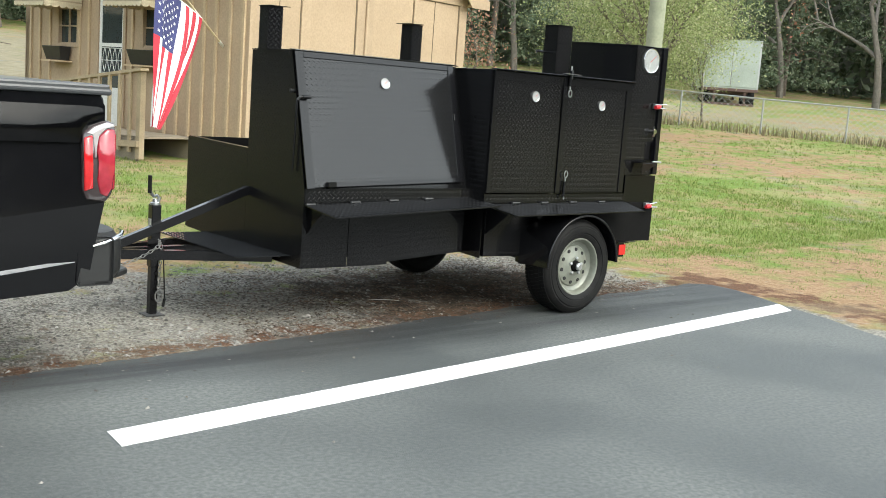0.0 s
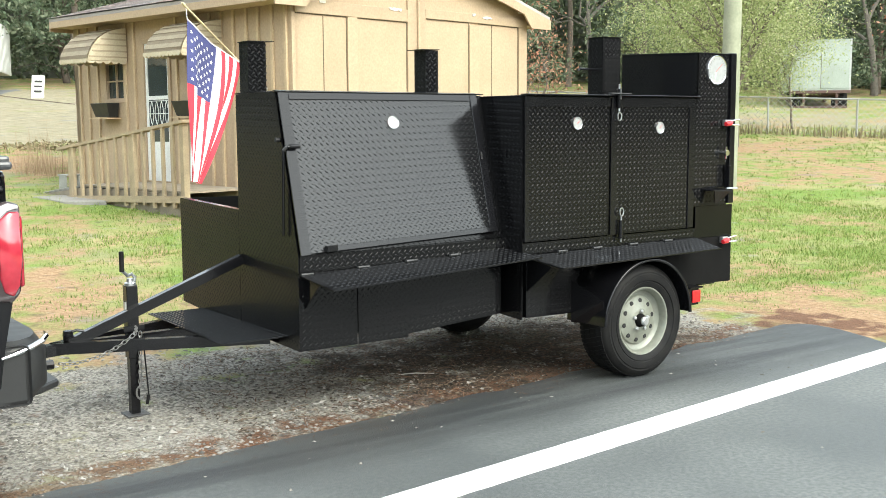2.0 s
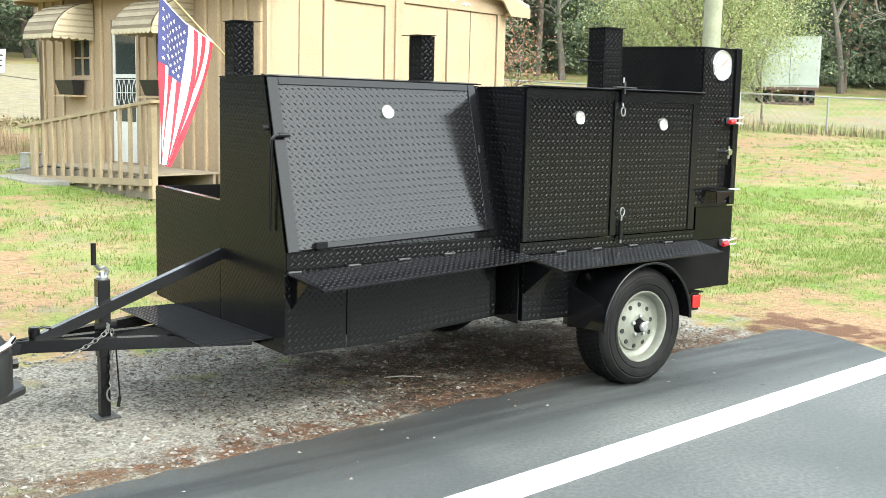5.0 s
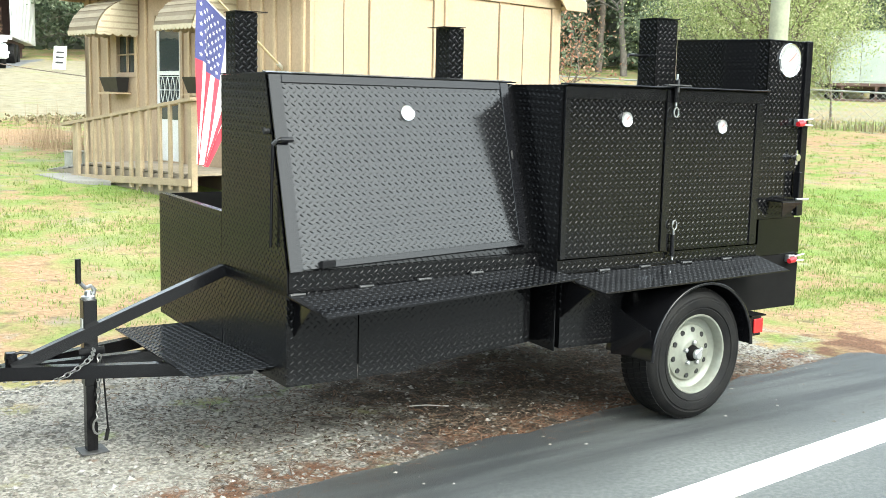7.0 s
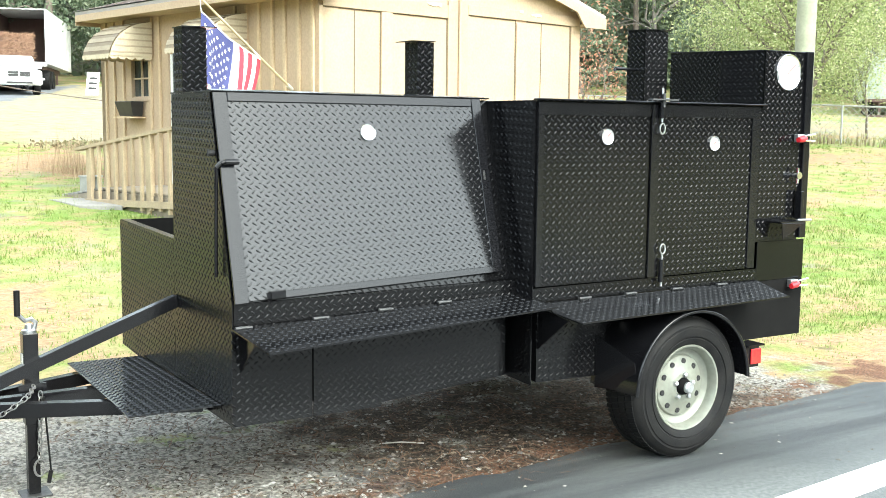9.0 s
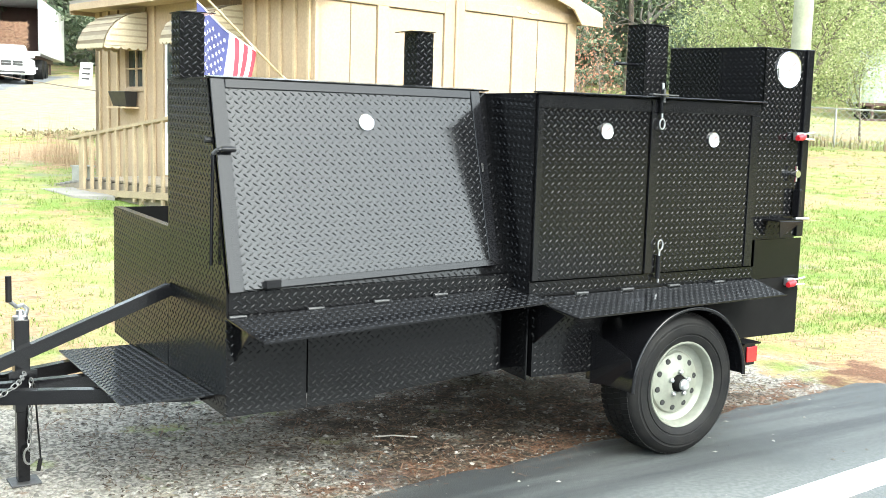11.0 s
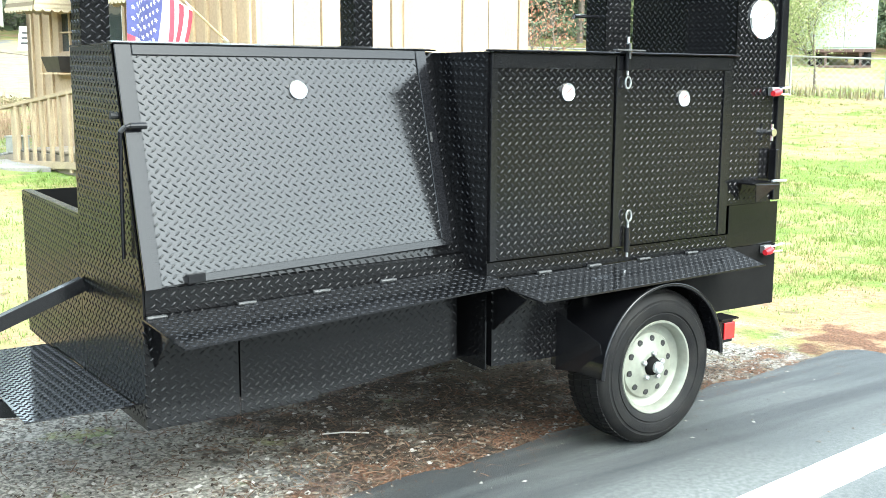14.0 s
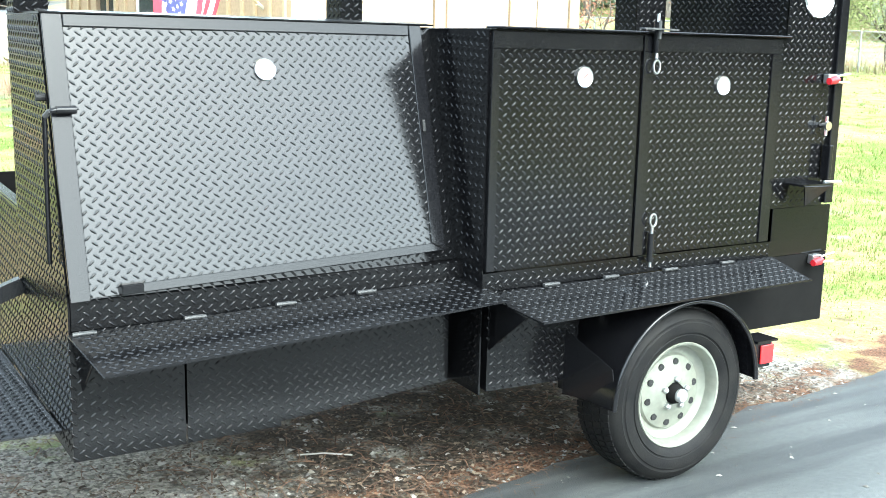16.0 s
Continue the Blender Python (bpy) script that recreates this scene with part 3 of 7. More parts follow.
def tread(name, corners, depth, parent, label="", mat=None, turn=0.0, high=LUGH):
    """A sheet of steel tread plate: a slab whose face carries raised lugs in a basket pattern."""
    c = [np.array(p, float) for p in corners]
    u = c[1] - c[0]
    u /= np.linalg.norm(u)
    n = np.cross(u, c[2] - c[0])
    n /= np.linalg.norm(n)
    v = np.cross(n, u)
    flat = [((p - c[0]) @ u, (p - c[0]) @ v) for p in c]
    k = len(c)
    verts = [*c, *(p - n * depth for p in c)]
    faces = [tuple(range(k)), tuple(range(2 * k - 1, k - 1, -1))] + [(i, k + i, k + (i + 1) % k, (i + 1) % k) for i in range(k)]
    mid = (sum(a for a, _ in flat) / k, sum(b for _, b in flat) / k)
    small = [(mid[0] + (a - mid[0]) * 0.985, mid[1] + (b - mid[1]) * 0.985) for a, b in flat]
    a0, a1, b0, b1 = min(a for a, _ in flat), max(a for a, _ in flat), min(b for _, b in flat), max(b for _, b in flat)
    for i in range(int((a1 - a0) / PITCH) + 1):
        for j in range(int((b1 - b0) / ROW) + 1):
            a, b = a0 + (i + 0.5) * PITCH, b0 + (j + 0.5) * ROW
            if (i + j) % 2 or not inside(small, a, b):
                continue
            t = (1 if j % 2 else -1) * radians(40) + turn
            d = np.array([math.cos(t), math.sin(t)])
            e = np.array([-d[1], d[0]])
            at = np.array([a, b])
            s = len(verts)
            ring = ((-1, 0), (-0.55, -1), (0.55, -1), (1, 0), (0.55, 1), (-0.55, 1))
            for size, h in ((1.0, -0.0003), (0.45, high * 0.8)):
                for g, w in ring:
                    p = at + d * LUG * g * (0.5 + 0.5 * size) + e * LUGW * w * size
                    verts.append(c[0] + u * p[0] + v * p[1] + n * h)
            for g in (-0.45, 0.45):
                p = at + d * LUG * g
                verts.append(c[0] + u * p[0] + v * p[1] + n * high)
            faces += [(s + m, s + (m + 1) % 6, s + 6 + (m + 1) % 6, s + 6 + m) for m in range(6)]
            faces += [(s + 6, s + 7, s + 12), (s + 7, s + 8, s + 13, s + 12), (s + 8, s + 9, s + 13), (s + 9, s + 10, s + 13), (s + 10, s + 11, s + 12, s + 13), (s + 11, s + 6, s + 12)]
    mid3 = sum(c) / k
    me = bpy.data.meshes.new(name)
    me.from_pydata([tuple(p - mid3) for p in verts], [], faces)
    me.materials.append(mat or BLACK)
    me.polygons.foreach_set("use_smooth", [False] * (k + 2) + [True] * (len(faces) - k - 2))
    ob = new(name, me)
    ob.parent = parent
    ob.location = Vector(mid3) - ORIGIN[parent]
    ORIGIN[ob] = Vector(mid3)
    return tagged(ob, label=label)


def slab(name, corners, depth, parent, mat=None, label="", bevel=0.0015):
    bm = B()
    plate(bm, corners, depth, bevel)
    return part(name, bm, mat or TUBE, parent, label)


def gauge(parent, at, normal, r, label):
    """A round dial thermometer: chrome bezel, white face, needle and tick marks."""
    n = Vector(normal).normalized()
    turn = n.to_track_quat("Z", "Y").to_matrix().to_4x4()
    m = Matrix.Translation(at) @ turn
    bm = B()
    lathe(bm, [(r * 0.98, -0.006), (r, 0.002), (r, 0.006), (r * 0.97, 0.010), (r * 0.92, 0.009), (r * 0.91, 0.004)], (0, 0, 0), "z", 40)
    bm.transform(m)
    g = part("thermometer", bm, CHROME, parent, label, smooth=30)
    bm = B()
    bmesh.ops.create_circle(bm, cap_ends=True, radius=r * 0.91, segments=40, matrix=Matrix.Translation((0, 0, 0.007)))
    bm.transform(m)
    part("dial_face", bm, DIAL, g)
    bm = B()
    bar(bm, (-r * 0.15, -r * 0.12, 0.0085), (r * 0.5, r * 0.42, 0.0085), 0.0025, 0.001)
    bm.transform(m)
    part("needle", bm, REDLENS, g)
    bm = B()
    for i in range(21):
        a = radians(-130 + 13 * i + 90)
        bar(bm, (math.cos(a) * r * 0.72, math.sin(a) * r * 0.72, 0.0078), (math.cos(a) * r * 0.84, math.sin(a) * r * 0.84, 0.0078), 0.0016, 0.0006)
    bm.transform(m)
    part("tick_marks", bm, DARKMETAL, g)
    return g


trailer = thing("smoker_trailer", (5.05, 6.15, 0.0), label="black diamond plate barbecue smoker trailer parked beside asphalt", category="trailer")
XF = 3.43
# front wall of the cooking chamber and of the wood box
tread("front_wall", [(XF, 6.14, 0.39), (XF, 5.47, 0.375), (XF, 5.47, 0.86), (XF, 5.68, 1.675), (XF, 6.14, 1.675)], 0.006, trailer, "black diamond plate end wall", DULLPLATE, high=0.0023)
tread("wood_box_front", [(XF, 6.96, 0.44), (XF, 6.146, 0.395), (XF, 6.146, 1.045), (XF, 6.96, 1.07)], 0.006, trailer, "black diamond plate end of the open wood box", DULLPLATE, high=0.0023)
slab("wood_box_wall", [(XF + 0.006, 6.96, 0.44), (4.75, 6.96, 0.44), (4.75, 6.96, 1.07), (XF + 0.006, 6.96, 1.07)][::-1], 0.006, trailer, INSIDE)
slab("wood_box_wall", [(4.75, 6.15, 0.42), (4.75, 6.954, 0.42), (4.75, 6.954, 1.06), (4.75, 6.15, 1.06)], 0.006, trailer, INSIDE)
slab("wood_box_floor", [(XF + 0.006, 6.15, 0.45), (4.744, 6.15, 0.45), (4.744, 6.95, 0.45), (XF + 0.006, 6.95, 0.45)], 0.006, trailer, INSIDE)
bm = B()
box(bm, XF + 0.003, XF + 0.04, 6.15, 6.95, 1.046, 1.052)
for v in bm.verts:
    v.co.z += 0.022 * (v.co.y - 6.15) / 0.8
part("wood_box_rim", bm, TUBE, trailer, "flat steel rim with a worn bright edge")
# seams
bm = B()
bar(bm, (XF - 0.004, 6.143, 0.40), (XF - 0.004, 6.143, 1.67), 0.008, 0.008)
part("seam", bm, INSIDE, trailer)

# cooking chamber
D0, D1 = (5.447, 0.862), (5.66, 1.675)
slope = (D1[0] - D0[0]) / (D1[1] - D0[1])


def on_door(x, s, lift=0.0):
    """A place on the leaning front: x along, s from its foot (0) to its top (1), lift out of it."""
    n = Vector((0, -(D1[1] - D0[1]), D1[0] - D0[0])).normalized()
    along = x - 3.432
    return Vector((3.432 + 1.023 * along, D0[0] + (D1[0] - D0[0]) * s + 0.034 * along, D0[1] + (D1[1] - D0[1]) * s)) + n * lift


tread("chamber_front", [(XF + 0.002, 5.475, 0.862), (4.79, 5.525, 0.862), (4.79, 5.736, 1.672), (XF + 0.002, 5.686, 1.672)], 0.006, trailer)
tread("chamber_roof", [(XF, 5.662, 1.682), (4.79, 5.708, 1.682), (4.79, 6.15, 1.682), (XF, 6.15, 1.682)], 0.006, trailer)
slab("chamber_back", [(4.79, 6.144, 0.42), (XF + 0.01, 6.144, 0.42), (XF + 0.01, 6.144, 1.674), (4.79, 6.144, 1.674)], 0.006, trailer, BLACK)
tread("lower_strip", [(XF + 0.008, 5.468, 0.775), (4.79, 5.468, 0.775), (4.79, 5.468, 0.86), (XF + 0.008, 5.468, 0.86)], 0.075, trailer)
door = tread("cooking_door", [on_door(3.445, 0.01), on_door(4.695, 0.052), on_door(4.70, 0.985), on_door(3.445, 0.985)], 0.012, trailer, "leaning black diamond plate door, specular raised to reflect the pale sky", BRIGHTPLATE, high=0.0036)
L = 0.007


def strip(name, pts, parent=None):
    return slab(name, [on_door(x, s, L) for x, s in pts], 0.008, parent or door, TUBE, bevel=0.002)


strip("frame_strip", [(3.432, 0.0), (3.490, 0.002), (3.490, 1.0), (3.432, 1.0)])
strip("frame_strip", [(4.648, 0.084), (4.70, 0.050), (4.70, 1.0), (4.652, 1.0)])
strip("frame_strip", [(3.4915, 0.956), (4.6475, 0.956), (4.6495, 1.0), (3.4915, 1.0)])
strip("frame_strip", [(3.64, 0.012), (4.698, 0.049), (4.646, 0.083), (3.64, 0.046)])
bm = B()
plate(bm, [on_door(3.425, 1.004, 0.014), on_door(4.715, 1.004, 0.014), (4.744, 5.745, 1.689), (3.425, 5.70, 1.689)], 0.004)
part("drip_lip", bm, TUBE, door)
bm = B()
bar(bm, on_door(3.575, 0.03, 0.006), on_door(3.64, 0.032, 0.006), 0.03, 0.03, bevel=0.003)
part("hinge_block", bm, TUBE, door, "small black hinge block")
nd = (0, -(D1[1] - D0[1]), D1[0] - D0[0])
gauge(door, on_door(4.098, 0.81, 0.0), nd, 0.037, "white round thermometer with a chrome bezel")
# lift handle, bent from a rod that hangs down the end wall
bm = B()
tube(bm, [on_door(3.485, 0.657, 0.032), on_door(3.44, 0.657, 0.032), (3.424, 5.556, 1.401), (3.413, 5.570, 1.385), (3.412, 5.578, 1.20), (3.412, 5.586, 0.955)], 0.0075, 8)
handle = part("lift_handle", bm, TUBE, door, "bent black rod handle", smooth=50)
bm = B()
tube(bm, [on_door(3.442, 0.657, 0.032), on_door(3.497, 0.657, 0.032)], 0.0115, 10)
part("grip", bm, TUBE, handle, "short black sleeve", smooth=50)
bm = B()
tube(bm, [(3.4265, 5.5535, 1.402), (3.423, 5.557, 1.4005), (3.4135, 5.5695, 1.386)], 0.0085, 8)
part("worn_bend", bm, DULL, handle, "scuffed dark bend")
bm = B()
tube(bm, [(3.431, 5.640, 1.437), (3.405, 5.640, 1.437)], 0.011, 8)
tube(bm, [(3.408, 5.640, 1.425), (3.408, 5.640, 1.452)], 0.005, 6)
part("door_stop", bm, DARKMETAL, trailer, "small black stop on the end wall")
bm = B()
bar(bm, on_door(4.665, 0.55, 0.009), on_door(4.667, 0.60, 0.009), 0.010, 0.006)
part("clip", bm, DARKMETAL, door, "small black clip")

# lower near side
tread("lower_panel", [(XF, 5.47, 0.375), (3.77, 5.47, 0.372), (3.77, 5.47, 0.772), (XF, 5.47, 0.772)], 0.006, trailer)
tread("lower_panel", [(3.778, 5.472, 0.372), (4.09, 5.472, 0.372), (4.09, 5.472, 0.772), (3.778, 5.472, 0.772)], 0.006, trailer)
tread("lower_panel", [(4.09, 5.4735, 0.388), (4.735, 5.4735, 0.43), (4.735, 5.4735, 0.772), (4.09, 5.4735, 0.772)], 0.006, trailer)
slab("recess_wall", [(4.735, 5.62, 0.42), (4.82, 5.62, 0.42), (4.82, 5.62, 0.78), (4.735, 5.62, 0.78)], 0.006, trailer, BLACK)
slab("recess_wall", [(4.735, 5.476, 0.45), (4.735, 5.62, 0.45), (4.735, 5.62, 0.775), (4.735, 5.476, 0.775)], 0.006, trailer, BLACK)
slab("floor_plate", [(XF + 0.01, 6.95, 0.43), (6.6, 6.95, 0.43), (6.6, 5.48, 0.43), (XF + 0.01, 5.48, 0.43)], 0.006, trailer, BLACK)

# holding cabinet
tread("cabinet_side", [(4.79, 6.14, 0.44), (4.79, 5.356, 0.40), (4.79, 5.356, 1.662), (4.79, 6.14, 1.662)], 0.006, trailer, "black diamond plate cabinet side")
tread("cabinet_roof", [(4.79, 5.345, 1.668), (6.235, 5.345, 1.668), (6.235, 6.15, 1.668), (4.79, 6.15, 1.668)], 0.006, trailer)
# Bevelled black strip, added so its edge catches the sky as a line.
slab("roof_lip", [(4.786, 5.322, 1.677), (6.24, 5.322, 1.677), (6.24, 5.37, 1.677), (4.786, 5.37, 1.677)], 0.0075, trailer, TUBE, "rolled black edge that catches the sky", bevel=0.003)
slab("cabinet_back", [(6.235, 6.144, 0.42), (4.80, 6.144, 0.42), (4.80, 6.144, 1.66), (6.235, 6.144, 1.66)], 0.006, trailer, BLACK)
tread("cabinet_sill", [(4.79, 5.35, 0.775), (6.24, 5.35, 0.775), (6.24, 5.35, 0.838), (4.79, 5.35, 0.838)], 0.006, trailer)
tread("lower_block", [(4.82, 5.352, 0.41), (5.21, 5.352, 0.40), (5.24, 5.352, 0.72), (5.24, 5.352, 0.772), (4.82, 5.352, 0.772)], 0.006, trailer)
slab("lower_block_side", [(4.82, 5.62, 0.42), (4.82, 5.353, 0.41), (4.82, 5.353, 0.772), (4.82, 5.62, 0.772)], 0.006, trailer, BLACK)


def cabinet_door(x0, x1, free):
    """A cabinet door: tread plate within flat strips; free is the side with the wide closing strip."""
    d = tread("cabinet_door", [(x0, 5.346, 0.845), (x1, 5.346, 0.845), (x1, 5.346, 1.66), (x0, 5.346, 1.66)], 0.01, trailer, "black diamond plate cabinet door with flat strips round it")
    slab("frame_strip", [(x0, 5.338, 1.605), (x1, 5.338, 1.605), (x1, 5.338, 1.662), (x0, 5.338, 1.662)], 0.007, d)
    if free > 0:
        slab("frame_strip", [(x1 - 0.055, 5.338, 0.845), (x1, 5.338, 0.845), (x1, 5.338, 1.604), (x1 - 0.055, 5.338, 1.604)], 0.007, d)
    else:
        slab("frame_strip", [(x0, 5.338, 0.845), (x0 + 0.032, 5.338, 0.845), (x0 + 0.032, 5.338, 1.604), (x0, 5.338, 1.604)], 0.007, d)
    return d


da = cabinet_door(4.797, 5.458, -1)
db = cabinet_door(5.466, 6.205, 1)
slab("frame_strip", [(5.466, 5.338, 0.845), (5.518, 5.338, 0.845), (5.518, 5.338, 1.604), (5.466, 5.338, 1.604)], 0.007, db)
gauge(da, (5.193, 5.346, 1.512), (0, -1, 0), 0.037, "white round thermometer with a chrome bezel")
gauge(db, (5.883, 5.346, 1.482), (0, -1, 0), 0.037, "white round thermometer with a chrome bezel")


def pin_latch(x, z, ring_up):
    """A spring pin latch: a barrel, a pin and a round pull ring."""
    bm = B()
    tube(bm, [(x, 5.325, z - 0.055), (x, 5.325, z + 0.055)], 0.013, 10)
    la = part("pin_latch", bm, TUBE, db, "black spring latch with a bright pull ring", smooth=40)
    bm = B()
    tube(bm, [(x, 5.322, z - 0.075), (x, 5.322, z + 0.085)], 0.0055, 8)
    part("pin", bm, ZINC, la, smooth=40)
    zc = z + (0.105 if ring_up else -0.105)
    bm = B()
    tube(bm, [(x + 0.016 * math.cos(a), 5.318, zc + 0.024 * math.sin(a)) for a in np.linspace(0, 2 * math.pi, 20)[:-1]], 0.0042, 6, closed=True)
    part("pull_ring", bm, ZINC, la, smooth=60)
    return la


la = pin_latch(5.512, 1.655, False)
bm = B()
bar(bm, (5.42, 5.305, 1.686), (5.585, 5.305, 1.684), 0.03, 0.006)
tube(bm, [(5.512, 5.312, 1.65), (5.512, 5.312, 1.715)], 0.006)
part("striker", bm, DULL, la, "worn steel strike plate")
pin_latch(5.54, 0.875, True)

# tall fire chamber
slab("fire_front", [(6.24, 5.352, 0.77), (6.6, 5.352, 0.77), (6.6, 5.352, 0.975), (6.24, 5.352, 0.975)], 0.006, trailer, BLACK)
tread("fire_front", [(6.21, 5.352, 0.976), (6.54, 5.352, 0.976), (6.54, 5.352, 1.945), (6.24, 5.352, 1.945), (6.24, 5.352, 1.66), (6.21, 5.352, 1.66)], 0.006, trailer, "tall black diamond plate fire chamber")
tread("fire_side", [(6.24, 6.022, 1.664), (6.24, 5.354, 1.664), (6.24, 5.354, 1.95), (6.24, 5.90, 1.968), (6.24, 6.022, 1.966)], 0.006, trailer)
slab("fire_roof", [(6.236, 5.348, 1.951), (6.546, 5.348, 1.951), (6.546, 6.026, 1.972), (6.236, 6.026, 1.972)], 0.006, trailer)
slab("fire_back", [(6.54, 6.02, 0.43), (6.24, 6.02, 0.43), (6.24, 6.02, 1.962), (6.54, 6.02, 1.962)], 0.006, trailer, BLACK)
slab("tail_wall", [(6.594, 5.36, 0.46), (6.594, 6.94, 0.46), (6.594, 6.94, 0.97), (6.594, 5.36, 0.97)], 0.006, trailer, BLACK)
bm = B()
box(bm, 6.54, 6.59, 5.335, 6.03, 0.985, 1.955, 0.004)
rear = part("fire_door", bm, TUBE, trailer, "thick black insulated rear door, shut")
gauge(trailer, (6.41, 5.350, 1.845), (0, -1, 0), 0.093, "large white round thermometer")


def toggle(z):
    """A toggle clamp with a red grip that holds the rear door."""
    bm = B()
    box(bm, 6.475, 6.53, 5.318, 5.348, z - 0.02, z + 0.02, 0.004)
    c = part("toggle_clamp", bm, ZINC, trailer, "chrome toggle clamp with a red grip")
    bm = B()
    tube(bm, [(6.51, 5.31, z + 0.012), (6.605, 5.318, z + 0.020)], 0.0055, 8)
    tube(bm, [(6.51, 5.31, z - 0.012), (6.605, 5.318, z - 0.016)], 0.0055, 8)
    part("hook", bm, CHROME, c, smooth=40)
    bm = B()
    tube(bm, [(6.515, 5.305, z), (6.49, 5.298, z - 0.004), (6.448, 5.295, z - 0.008)], [0.012, 0.017, 0.014], 10)
    part("grip", bm, RED, c, "red rubber grip", smooth=50)


toggle(1.508)
toggle(0.746)
bm = B()
tube(bm, [(6.485, 5.35, 1.315), (6.485, 5.315, 1.315)], [0.010, 0.017], 14)
tube(bm, [(6.485, 5.315, 1.315), (6.485, 5.305, 1.315)], 0.019, 14)
tube(bm, [(6.485, 5.32, 1.275), (6.485, 5.32, 1.355)], 0.008, 8)
part("vent_knob", bm, CHROME, trailer, "bright chrome knob", smooth=40)
bm = B()
box(bm, 6.500, 6.522, 5.30, 5.345, 1.09, 1.235, 0.004)
part("pull_bar", bm, TUBE, trailer, "black vertical pull bar")
bm = B()
plate(bm, [(6.295, 5.25, 1.08), (6.46, 5.25, 1.075), (6.363, 5.30, 0.99)], 0.006)
box(bm, 6.29, 6.47, 5.25, 5.35, 1.076, 1.084)
sb = part("side_bracket", bm, TUBE, trailer, "small triangular black bracket")
bm = B()
tube(bm, [(6.44, 5.27, 1.088), (6.545, 5.27, 1.085)], 0.006, 8)
part("rod", bm, ZINC, sb, smooth=40)

# rear lower side
slab("rear_panel", [(5.90, 5.353, 0.47), (6.60, 5.353, 0.465), (6.60, 5.353, 0.768), (5.90, 5.353, 0.768)], 0.006, trailer, INSIDE, "plain black rear side panel")
slab("rear_panel", [(5.20, 5.42, 0.40), (5.95, 5.42, 0.40), (5.95, 5.42, 0.77), (5.20, 5.42, 0.77)], 0.006, trailer, BLACK)


# folding shelves
def shelf(front_left, front_right, back_right, back_left, hinges, extra=()):
    pts = [front_left, front_right, back_right, back_left, *extra]
    fit = np.linalg.lstsq(np.array([(x, y, 1.0) for x, y, _ in pts]), np.array([z for _, _, z in pts]), rcond=None)[0]
    pts = [(x, y, float(fit @ np.array([x, y, 1.0]))) for x, y, _ in pts]
    s = tread("folding_shelf", pts, 0.006, trailer, "black diamond plate folding shelf, let down level, with worn bright edges", BRIGHTPLATE, high=0.0028)
    for x, y, z in hinges:
        bm = B()
        box(bm, x - 0.032, x + 0.032, y - 0.012, y + 0.004, z - 0.006, z + 0.008, 0.003)
        tube(bm, [(x - 0.034, y - 0.012, z + 0.004), (x + 0.034, y - 0.012, z + 0.004)], 0.006, 8)
        part("hinge", bm, DULL, s, "dull steel butt hinge")
    bm = B()
    a, b = Vector(pts[0]), Vector(pts[1])
    bar(bm, a + Vector((0, -0.002, -0.001)), b + Vector((0, -0.002, -0.001)), 0.004, 0.007)
    part("worn_edge", bm, TUBE, s)
    return s


shelf((3.447, 5.155, 0.728), (4.83, 5.225, 0.766), (4.785, 5.462, 0.806), (3.425, 5.455, 0.764), [(x, 5.460, 0.764 + 0.031 * (x - 3.425)) for x in (3.47, 3.80, 4.10, 4.39)])
shelf((4.84, 5.065, 0.722), (6.18, 5.085, 0.737), (6.24, 5.343, 0.775), (4.86, 5.343, 0.770), [(x, 5.343, 0.774) for x in (5.08, 5.36, 5.66, 5.97)], extra=[(4.81, 5.225, 0.752)])
slab("gusset", [(3.462, 5.475, 0.585), (3.462, 5.475, 0.757), (3.462, 5.305, 0.740)][::-1], 0.006, trailer, BLACK)
slab("gusset", [(4.825, 5.352, 0.56), (4.825, 5.352, 0.755), (4.825, 5.14, 0.722)][::-1], 0.006, trailer, BLACK)


# chimneys
def chimney(x0, x1, y0, y1, z0, z1, wing, worn=""):
    s = tread("chimney", [(x0, y0, z0), (x1, y0, z0), (x1, y0, z1), (x0, y0, z1)], 0.004, trailer, worn or "square black diamond plate chimney with a flat cap")
    tread("chimney_side", [(x0, y1, z0), (x0, y0 + 0.001, z0), (x0, y0 + 0.001, z1), (x0, y1, z1)], 0.004, s)
    slab("chimney_side", [(x1, y0, z0), (x1, y1, z0), (x1, y1, z1), (x1, y0, z1)], 0.004, s, BLACK)
    slab("chimney_side", [(x1, y1, z0), (x0, y1, z0), (x0, y1, z1), (x1, y1, z1)], 0.004, s, BLACK)
    bm = B()
    plate(bm, [(x0 - wing[0], y0 - 0.012, z1 + 0.004), (x1 + wing[1], y0 - 0.012, z1 + 0.006), (x1 + wing[1], y1 + 0.012, z1 + 0.006), (x0 - wing[0], y1 + 0.012, z1 + 0.004)], 0.004)
    part("cap", bm, TUBE, s)
    return s


chimney(3.415, 3.518, 5.945, 6.049, 1.68, 1.945, (0.004, 0.045))
chimney(4.514, 4.600, 5.892, 6.010, 1.68, 1.936, (0.045, 0.003))
c3 = chimney(5.812, 5.970, 5.772, 5.906, 1.665, 2.055, (0.006, 0.006))
bm = B()
tube(bm, [(5.812, 5.84, 1.855), (5.69, 5.84, 1.855), (5.672, 5.84, 1.857)], 0.008, 8)
tube(bm, [(5.672, 5.84, 1.857), (5.668, 5.84, 1.84)], 0.008, 8)
part("damper_rod", bm, TUBE, c3, "bent black damper rod", smooth=50)

# wheels, axle and fenders
WX, WY, WZ, WR = 5.565, 5.15, 0.338, 0.338


